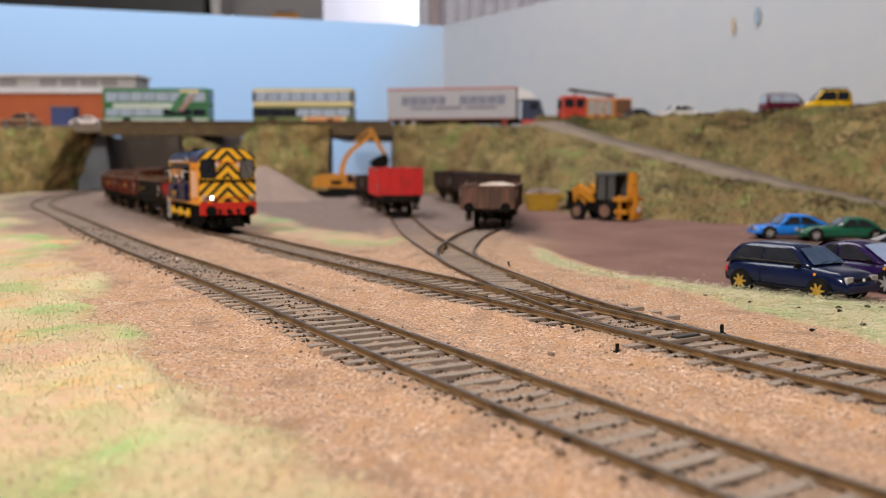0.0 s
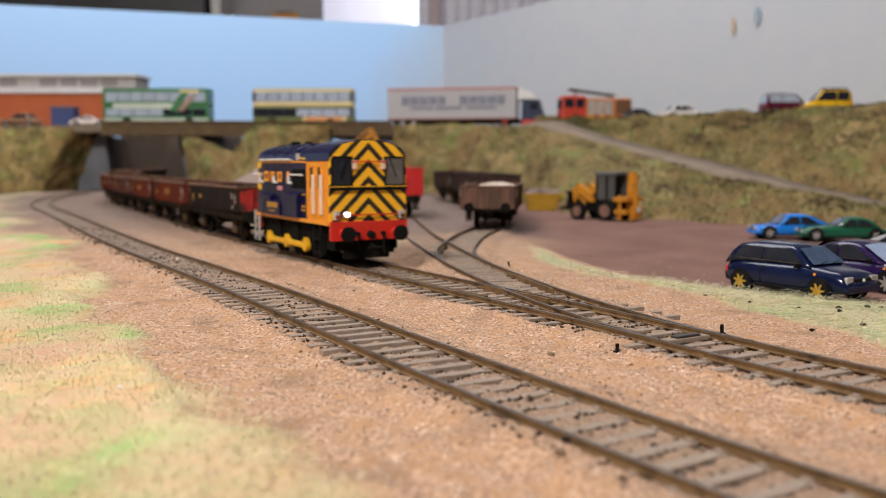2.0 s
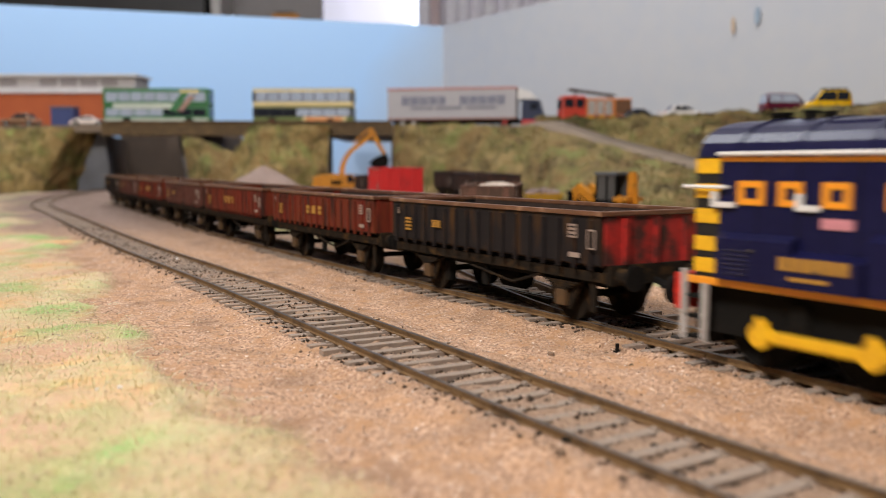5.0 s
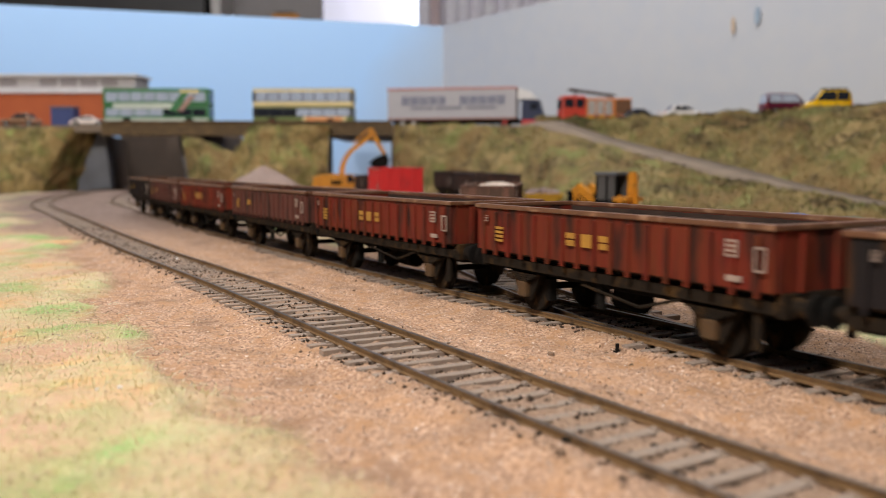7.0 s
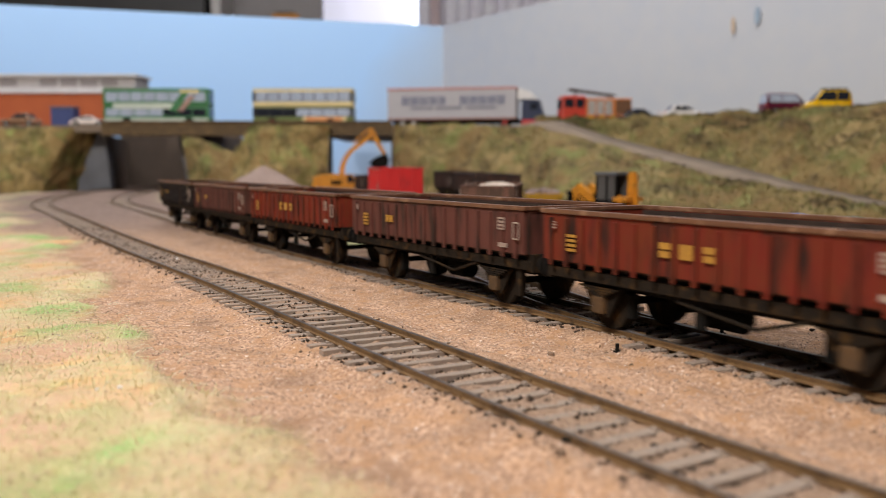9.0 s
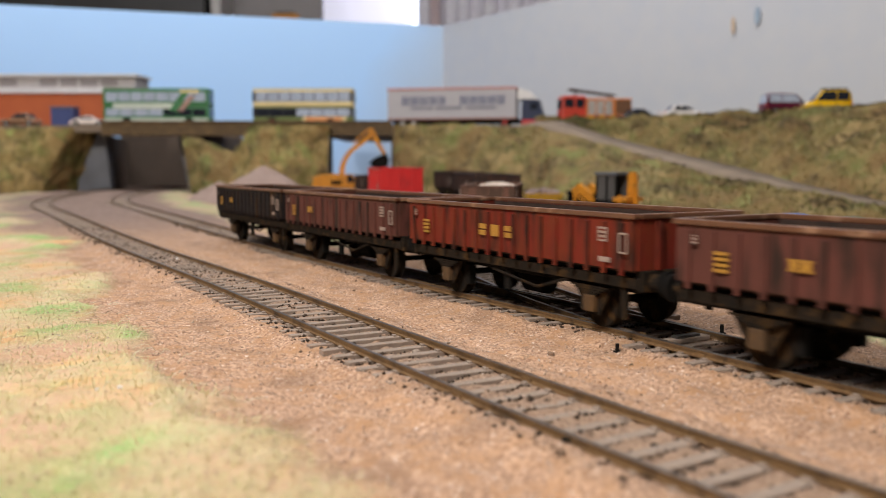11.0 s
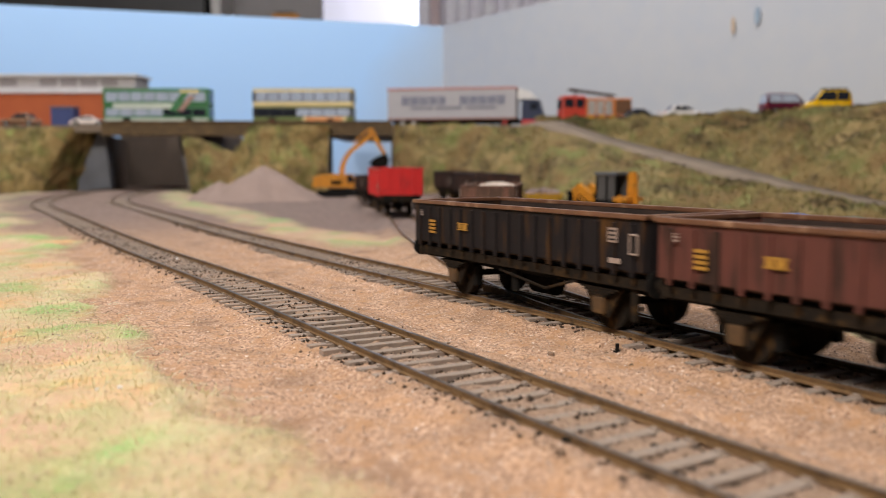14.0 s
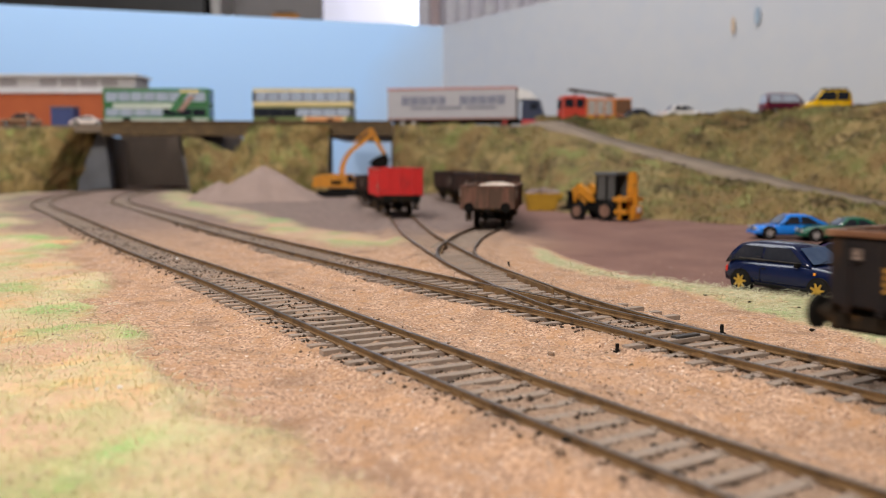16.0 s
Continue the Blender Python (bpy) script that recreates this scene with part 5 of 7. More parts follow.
        # lettering as plain orange shapes
        for x0, x1 in ((-26.6, -20.4), (-17.4, -12.2), (-8.2, -2.6), (4.0, 7.2)):
            bm = bmesh.new()
            y0, y1 = s * W, s * (W + 0.3)
            for a, b, c, d in ((x0, x1, 36.0, 37.2), (x0, x1, 32.6, 33.8), (x0, x0 + 1.5, 33.8, 36.0), (x1 - 1.4, x1, 33.8, 36.0)):
                box(bm, a, b, y0, y1, c, d)
            part("lettering_block", bm, M_ORANGE, lo)
        bars(lo, "number_bar", [(-14.6 + k * 2.4, -12.7 + k * 2.4, 21.2, 23.6, s * (W + 3.1)) for k in range(6)] + [(-12.5, -4.5, 19.4, 20.1, s * (W + 3.1)), (21.4, 26.4, 22.4, 23.2, s * (W + 0.15)), (21.4, 26.4, 20.8, 21.7, s * (W + 0.15)), (21.4, 26.4, 27.5, 28.0, s * (W + 0.15))], M_YELLOW)
        part("warning_plate", box(bmesh.new(), -8.2, -2.0, s * W, s * (W + 0.3), 28.9, 30.8), pink, lo)
        # rear steps
        ladder = part("steps", box(bmesh.new(), REAR - 8.6, REAR - 7.2, s * (W + 0.2), s * (W + 1.1), 4.4, 19.0, 0.15), M_PALE, lo, "pale grey step upright")
        part("upright", box(bmesh.new(), REAR - 3.2, REAR - 1.8, s * (W + 0.2), s * (W + 1.1), 4.4, 16.4, 0.15), M_PALE, ladder, "pale grey step upright")
        for z in (4.8, 9.0, 13.2):
            part("step_tread", box(bmesh.new(), REAR - 7.1, REAR - 3.3, s * (W - 1.4), s * (W + 0.9), z, z + 0.7), M_BLACK, ladder)
        part("frame", box(bmesh.new(), REAR - 8, 50, s * 13.2 - 0.5, s * 13.2 + 0.5, 6.0, 15.9, 0.2), M_BLACK, lo)
        cabstep = part("cab_steps", box(bmesh.new(), 33, 34.2, s * 14.0, s * 16.6, 3.5, 16.0, 0.2), M_BLACK, lo)
        part("upright", box(bmesh.new(), 40, 41.2, s * 14.0, s * 16.6, 3.5, 16.0, 0.2), M_BLACK, cabstep)
        for z in (4, 9.5):
            part("step_tread", box(bmesh.new(), 34.2, 40, s * 14.0, s * 16.6, z, z + 0.8), M_BLACK, cabstep)
        for x in (-24, -1, 22):
            part("sand_box", box(bmesh.new(), x + 8.5, x + 12.5, s * 13.8, s * 15.2, 6.5, 14.5, 0.6), M_BLACK, lo)
            part("brake_block", box(bmesh.new(), x - 12.2, x - 10.4, s * 8.0, s * 11.4, 4, 13, 0.4), M_BLACK, lo)
    part("footplate", box(bmesh.new(), REAR - 9, 51.5, -W + 0.5, W - 0.5, 16.0, 17.35), M_BLACK, lo)
    part("chassis", box(bmesh.new(), -38, 46, -6.5, 6.5, 5, 15.9), M_BLACK, lo)
    for e, xb in ((-1, REAR - 10.2), (1, 52.1)):
        part("buffer_beam", box(bmesh.new(), xb - 0.9, xb + 0.9, -W, W, 10.2, 17.8, 0.2), M_BEAM, lo, "red buffer beam")
        buffers(lo, xb + e * 0.9, 13.0, M_BEAM, 11.4, 5.4)
        bm = bmesh.new()
        rod(bm, (xb + e, 0, 12.6), (xb + e * 3.6, 0, 12.2), 1.5, 10)
        rod(bm, (xb + e * 2, 0, 8.4), (xb + e * 6.5, 0, 7.6), 0.7, 6)
        rod(bm, (xb + e * 6.5, -3.4, 7.6), (xb + e * 6.5, 3.4, 7.6), 0.6, 6)
        for y in (5.5, -5.5):
            rod(bm, (xb + e, y, 13.0), (xb + e * 2.2, y, 12.6), 0.9, 8)
            rod(bm, (xb + e * 2.2, y, 12.6), (xb + e * 2.6, y, 5.0), 0.55, 6)
        part("coupling_hook", bm, M_BLACK, lo)
        part("guard_iron", box(bmesh.new(), xb - e * 2.6 - 0.5, xb - e * 2.6 + 0.5, -10, 10, 2.6, 9.4), M_BLACK, lo)
    wheels = [wheelset("wheelset", 9.0, lo, x) for x in (-24.5, -1.5, 21.5)]
    rods = []
    for s in (-1, 1):
        bm = bmesh.new()
        box(bm, -23, 23, s * 16.4 - 0.6, s * 16.4 + 0.6, -1.15, 1.15, 0.35)
        for x in (-23, 0, 23):
            rod(bm, (x, s * 15.4, 0), (x, s * 17.4, 0), 2.4, 18)
            box(bm, x - 1.3, x + 1.3, s * 16.4 - 0.9, s * 16.4 + 0.9, -0.8, 3.2, 0.3)
        rods.append(part("coupling_rod", bm, M_RODS, lo, "yellow coupling rod with round bosses"))
    return lo, wheels, rods


def axle_pair(w):
    return [wheelset("wheelset", 6.4, w, x) for x in (-34.5, 34.5)]


# ---- road vehicles and plant, mm, standing on z = 0, x forwards ----
def road_wheel(parent, x, y, r, width, hub):
    s = 1 if y > 0 else -1
    t = part("wheel", rod(bmesh.new(), (x, y - width / 2, r), (x, y + width / 2, r), r, 24), M_TYRE, parent)
    bm = bmesh.new()
    yo = y + s * width / 2
    star = []
    for k in range(28):
        a = k * math.pi / 14
        q = r * (0.68 if k % 4 in (0, 1) else 0.34)
        star.append((x + q * math.cos(a), r + q * math.sin(a)))
    extrude(bm, star, yo - s * 0.3, yo + s * 0.25, "y")
    part("hub", bm, hub, t, "wheel hub")


def car(name, m, label, paint, hub, length, width, height, profile, cabin, wheels, group="parked cars", r=3.9, glass=None, screen=None):
    """A car body from its side profile: profile (x, z) of bonnet and tail, cabin (x, z) of the glasshouse, both as shares of length and height."""
    ob = thing(name, m, label, "car", group)
    hw = width / 2
    px = [q[0] for q in profile]
    pz = [q[1] for q in profile]
    bm = bmesh.new()
    rings = []
    for k in range(25):
        u = k / 24
        zt = float(np.interp(u, px, pz)) * height
        x = (u - 0.5) * length
        taper = 1 - 0.16 * abs(2 * u - 1) ** 3.2
        z0 = height * (0.16 + 0.05 * abs(2 * u - 1) ** 4)
        w = hw * taper
        rings.append([(x, -w * 0.93, z0), (x, -w, z0 + (zt - z0) * 0.35), (x, -w * 0.985, z0 + (zt - z0) * 0.7), (x, -w * 0.88, zt - 0.25), (x, -w * 0.6, zt + 0.1), (x, 0, zt + 0.3), (x, w * 0.6, zt + 0.1), (x, w * 0.88, zt - 0.25), (x, w * 0.985, z0 + (zt - z0) * 0.7), (x, w, z0 + (zt - z0) * 0.35), (x, w * 0.93, z0)])
    skin(bm, rings)
    part("body", bm, paint, ob, smooth=True)
    cx = [q[0] for q in cabin]
    cz = [q[1] for q in cabin]
    bm = bmesh.new()
    rings = []
    for k in range(17):
        u = cx[0] + (cx[-1] - cx[0]) * k / 16
        x = (u - 0.5) * length
        zt = float(np.interp(u, cx, cz)) * height
        zb = float(np.interp(u, px, pz)) * height - 0.4
        f = (zt - zb) / (max(cz) * height - zb)
        wb, wt = hw * 0.90, hw * (0.90 - 0.20 * f)
        zt = max(zt, zb + 0.05)
        rings.append([(x, -wb, zb), (x, -wt - (wb - wt) * 0.12, zb + (zt - zb) * 0.9), (x, -wt * 0.86, zt), (x, 0, zt + 0.35 * f), (x, wt * 0.86, zt), (x, wt + (wb - wt) * 0.12, zb + (zt - zb) * 0.9), (x, wb, zb)])
    skin(bm, rings)
    part("roof", bm, paint, ob, smooth=True)
    # glazing set just proud of the glasshouse
    g = glass or M_GLASS
    top = max(cz) * height
    xs = [(u - 0.5) * length for u in cx]
    i0 = min(k for k in range(len(cz)) if cz[k] > max(cz) - 0.08)
    i1 = max(k for k in range(len(cz)) if cz[k] > max(cz) - 0.08)
    belt = lambda u: float(np.interp(u, px, pz)) * height + 0.5
    half = lambda z, zb: hw * (0.90 - 0.20 * 0.93 * (z - zb + 0.9) / (top - zb + 0.9)) + 0.12
    mid = (xs[i0] + xs[i1]) / 2 - 0.5
    for s in (-1, 1):
        for a, b in ((0, 1), (1, 2)):
            zb = belt(0.5)
            zt = top - 1.3
            lowx = [max(xs[0] + 3.0, xs[i0] - 5.5), mid, xs[-1] - 3.2]
            upx = [xs[i0] + 0.8, mid, xs[i1] - 0.8]
            q = [(lowx[a] + 0.5, zb), (lowx[b] - 0.5, zb), (upx[b] - 0.5, zt), (upx[a] + 0.5, zt)]
            bm = bmesh.new()
            f = [bm.verts.new((x, s * half(z, zb), z)) for x, z in q]
            h = [bm.verts.new((x, s * (half(z, zb) - 0.7), z)) for x, z in q]
            bm.faces.new(f)
            for k in range(4):
                bm.faces.new((f[k], f[(k + 1) % 4], h[(k + 1) % 4], h[k]))
            part("side_window", bm, g, ob)
    for front, nm in ((True, "windscreen"), (False, "rear_window")):
        xa, xb = (xs[-1], xs[i1]) if front else (xs[0], xs[i0])
        ua = cx[-1] if front else cx[0]
        za, zb = belt(ua) - 0.2, top - 0.3
        bm = bmesh.new()
        d = 0.85 if front else -0.5
        k0, k1 = 0.08, 0.90
        A = (xa + (xb - xa) * k0 + d, za + (zb - za) * k0)
        B = (xa + (xb - xa) * k1 + d, za + (zb - za) * k1)
        wa, wb = hw * 0.80, hw * 0.62
        skin(bm, [[(A[0], -wa, A[1]), (A[0], wa, A[1]), (A[0] - d * 2.5, wa, A[1])], [(B[0], -wb, B[1]), (B[0], wb, B[1]), (B[0] - d * 2.5, wb, B[1])]])
        part(nm, bm, (screen or M_SCREEN if g is M_GLASS and front else g), ob)
    for x in wheels:
        for s in (-1, 1):
            X = (x - 0.5) * length
            arch = part("wheel_arch", rod(bmesh.new(), (X, s * (hw - 2.6), r + 0.1), (X, s * (hw + 0.05), r + 0.1), r + 0.5, 24), M_BLACK, ob, "dark wheel arch")
            road_wheel(ob, X, s * (hw - 0.9), r, 2.4, hub)
    for s in (-1, 1):
        zl = height * 0.37
        part("headlight", box(bmesh.new(), length * 0.466, length * 0.491, s * hw * 0.46, s * hw * 0.78, zl, zl + height * 0.13, 0.3), M_PALE, ob, "clear headlight")
        part("tail_light", box(bmesh.new(), -length * 0.492, -length * 0.475, s * hw * 0.55, s * hw * 0.86, zl, zl + height * 0.12, 0.2), M_BEAM, ob, "red tail light")
        part("mirror", box(bmesh.new(), (cx[-1] - 0.5) * length - 5.2, (cx[-1] - 0.5) * length - 4.0, s * hw * 0.90, s * hw * 1.10, height * 0.60, height * 0.68, 0.3), M_BLACK, ob)
        part("bumper", box(bmesh.new(), s * length * 0.475, s * length * 0.503, -hw * 0.80, hw * 0.80, height * 0.20, height * 0.34, 0.5), paint, ob)
    # small fittings: grille, wipers, belt trim, door seam, handles
    part("grille", box(bmesh.new(), length * 0.482, length * 0.496, -hw * 0.40, hw * 0.40, height * 0.385, height * 0.465, 0.2), M_BLACK, ob)
    part("badge", rod(bmesh.new(), (length * 0.494, 0, height * 0.43), (length * 0.502, 0, height * 0.43), 0.6, 8), M_WHITE, ob)
    base_x = (cx[-1] - 0.5) * length
    for y0, y1 in ((-hw * 0.55, -hw * 0.02), (hw * 0.05, hw * 0.58)):
        part("wiper", rod(bmesh.new(), (base_x + 0.4, y0, belt(cx[-1]) + 0.2), (base_x - 0.6, y1, belt(cx[-1]) + 0.9), 0.14, 5), M_BLACK, ob)
    for s in (-1, 1):
        part("belt_trim", box(bmesh.new(), (cx[0] - 0.5) * length + 6, base_x - 3.5, s * hw * 0.905, s * hw * 0.925, belt(0.5) - 0.25, belt(0.5) + 0.0), M_STEEL, ob, "thin silver belt trim")
        part("sill_strip", box(bmesh.new(), -length * 0.24, length * 0.22, s * hw * 0.985, s * hw * 1.012, height * 0.17, height * 0.215, 0.1), M_BLACK, ob)
        part("door_seam", box(bmesh.new(), mid - 0.1, mid + 0.1, s * hw * 0.97, s * hw * 1.006, height * 0.24, height * 0.50), M_BLACK, ob)
        part("door_handle", box(bmesh.new(), mid + 0.8, mid + 2.4, s * hw * 0.985, s * hw * 1.02, height * 0.50, height * 0.53, 0.1), M_BLACK, ob)
        part("indicator", box(bmesh.new(), length * 0.27, length * 0.285, s * hw * 0.96, s * hw * 1.0, height * 0.49, height * 0.54, 0.1), M_ORANGE, ob, "orange side indicator")
    return ob


HATCH = ([(0, 0.48), (0.02, 0.60), (0.10, 0.645), (0.62, 0.66), (0.72, 0.635), (0.92, 0.56), (0.975, 0.50), (1, 0.38)], [(0.015, 0.60), (0.07, 0.86), (0.12, 0.96), (0.22, 0.995), (0.48, 0.995), (0.57, 0.96), (0.735, 0.62)], (0.17, 0.81))
COUPE = ([(0, 0.42), (0.05, 0.54), (0.25, 0.64), (0.6, 0.62), (0.80, 0.60), (0.95, 0.46), (1, 0.32)], [(0.08, 0.58), (0.34, 0.93), (0.46, 1.0), (0.56, 0.96), (0.76, 0.60)], (0.19, 0.80))
REAR_ENGINE = ([(0, 0.40), (0.05, 0.52), (0.2, 0.60), (0.6, 0.60), (0.75, 0.58), (0.92, 0.52), (0.98, 0.42), (1, 0.30)], [(0.10, 0.58), (0.34, 0.95), (0.44, 1.0), (0.60, 0.97), (0.72, 0.58)], (0.2, 0.82))
VINTAGE = ([(0, 0.34), (0.04, 0.48), (0.12, 0.58), (0.58, 0.64), (0.66, 0.64), (0.88, 0.58), (0.97, 0.46), (1, 0.30)], [(0.12, 0.56), (0.20, 0.84), (0.29, 0.97), (0.38, 1.0), (0.49, 0.97), (0.60, 0.62)], (0.18, 0.83))
SALOON = ([(0, 0.42), (0.05, 0.52), (0.2, 0.58), (0.6, 0.60), (0.70, 0.58), (0.93, 0.50), (1, 0.34)], [(0.16, 0.57), (0.26, 0.94), (0.36, 1.0), (0.54, 0.97), (0.70, 0.58)], (0.18, 0.80))
VAN = ([(0, 0.42), (0.02, 0.55), (0.6, 0.56), (0.76, 0.56), (0.95, 0.46), (1, 0.30)], [(0.01, 0.55), (0.05, 0.96), (0.12, 1.0), (0.62, 0.99), (0.80, 0.55)], (0.18, 0.80))


def gloss(name, colour):
    return mat(name, colour, tuple(c * 0.88 for c in colour), 2, 25, 0.16, 0.0, 0.0, gleam=0.45)


def build_cars():
    gold = mat("gold_hub", (0.62, 0.38, 0.06), None, 1, 4, 0.35, 0.5)
    silver = mat("silver_hub", (0.55, 0.54, 0.53), None, 1, 4, 0.35, 0.6)
    car("hatchback_car", pose(0.1255, 0.3112, -0.0015, 0, 0, -58), "dark blue three door hatchback with gold wheels", gloss("dark_blue_car", (0.004, 0.009, 0.040)), gold, 49.5, 21.8, 18.2, *HATCH)
    car("sports_coupe", pose(0.1580, 0.3335, -0.0016, 0, 0, -57), "deep purple sports coupe parked beside the hatchback", gloss("purple_car", (0.018, 0.007, 0.055)), silver, 57, 24, 17.5, *COUPE, screen=mat("light_glazing", (0.30, 0.38, 0.56), None, 4, 18, 0.08, 0, 0))
    car("sports_car", pose(0.2178, 0.5530, -0.0016, 0, 0, 176), "bright blue low rear engined sports car", gloss("bright_blue_car", (0.015, 0.19, 0.68)), silver, 51.5, 20.5, 15.2, *REAR_ENGINE)
    car("vintage_saloon", pose(0.2400, 0.5330, -0.0016, 0, 0, 172), "dark green rounded vintage saloon", gloss("green_car", (0.012, 0.10, 0.055)), silver, 52, 18.5, 14.6, *VINTAGE)
    car("silver_coupe", pose(0.2130, 0.3950, -0.0016, 0, 0, -57), "silver grey car behind the purple coupe", gloss("silver_car", (0.36, 0.36, 0.38)), silver, 56, 23, 17.0, *COUPE)
    car("people_carrier", pose(0.3820, 1.000, 0.0985, 0, 0, 6), "maroon people carrier on the hilltop road", gloss("maroon_car", (0.10, 0.012, 0.03)), silver, 56, 23, 24, *VAN, group="vehicles on the upper road", glass=M_PANE)
    yv = car("utility_van", pose(0.4190, 0.985, 0.0985, 0, 0, 176), "bright yellow utility vehicle on the hilltop road", gloss("yellow_car", (0.78, 0.46, 0.01)), silver, 52, 23, 26, *VAN, group="vehicles on the upper road")
    bm = bmesh.new()
    for k in range(4):
        box(bm, -20 + k * 7, -17 + k * 7, -8, 8, 25.8, 28.2, 0.4)
    part("roof_rack", bm, M_BLACK, yv)
    car("estate_car", pose(0.2950, 1.105, 0.0990, 0, 0, 10), "white estate car half hidden by the grass", gloss("white_car", (0.72, 0.68, 0.66)), silver, 56, 22, 18, *SALOON, group="vehicles on the upper road")
    car("saloon_car", pose(0.2470, 1.125, 0.0965, 0, 0, 10), "dark grey saloon car half hidden by the grass", gloss("charcoal_car", (0.06, 0.06, 0.07)), silver, 56, 22, 17, *SALOON, group="vehicles on the upper road")
    car("tan_car", pose(-0.5900, 1.255, ROAD_Z, 0, 0, 174), "tan and black car beside the brick building", gloss("tan_car_paint", (0.30, 0.17, 0.10)), silver, 54, 22, 18.5, *SALOON, group="vehicles on the embankment road")
    car("pale_car", pose(-0.4900, 1.245, ROAD_Z - 0.001, 0, 0, 4), "white low car on the embankment road", gloss("cream_white_car", (0.78, 0.68, 0.62)), silver, 52, 21, 15, *COUPE, group="vehicles on the embankment road")


def bus(name, m, label, length, width, height, lower, upper, roofm, skirt, pane, extras):
    b = thing(name, m, label, "bus", "double deck buses")
    hw, hl = width / 2, length / 2
    part("lower_deck", box(bmesh.new(), -hl, hl, -hw, hw, 3.5, height * 0.52, 2.2), lower, b)
    part("upper_deck", box(bmesh.new(), -hl, hl, -hw, hw, height * 0.52 + 0.05, height - 1.6, 2.4), upper, b)
    part("roof", box(bmesh.new(), -hl + 0.4, hl - 0.4, -hw + 0.4, hw - 0.4, height - 1.55, height, 0.7), roofm, b)
    for s in (-1, 1):
        part("skirt_panel", box(bmesh.new(), -hl + 2, hl - 2, s * hw - 0.1, s * hw + 0.25, 4, 12, 0.1), skirt, b)
        for z0, z1, n in ((height * 0.28, height * 0.47, 7), (height * 0.66, height * 0.90, 8)):
            st = (length - 8) / n
            for k in range(n):
                x = -hl + 4 + k * st
                part("window", box(bmesh.new(), x + 0.7, x + st - 0.7, s * hw - 0.1, s * hw + 0.3, z0, z1, 0.1), M_GLASS if n == 7 and k >= 4 else pane, b)
        for x in (-hl * 0.55, hl * 0.62):
            part("wheel_arch", rod(bmesh.new(), (x, s * (hw - 3), 6.2), (x, s * (hw + 0.28), 6.2), 7.2, 20), M_BLACK, b)
            road_wheel(b, x, s * (hw - 1), 6.2, 3.2, extras["hub"])
    for e in (-1, 1):
        for z0, z1 in ((height * 0.28, height * 0.48), (height * 0.64, height * 0.88)):
            part("end_window", box(bmesh.new(), e * hl - 0.15, e * hl + 0.25, -hw + 2.5, hw - 2.5, z0, z1, 0.1), M_GLASS, b)
    return b


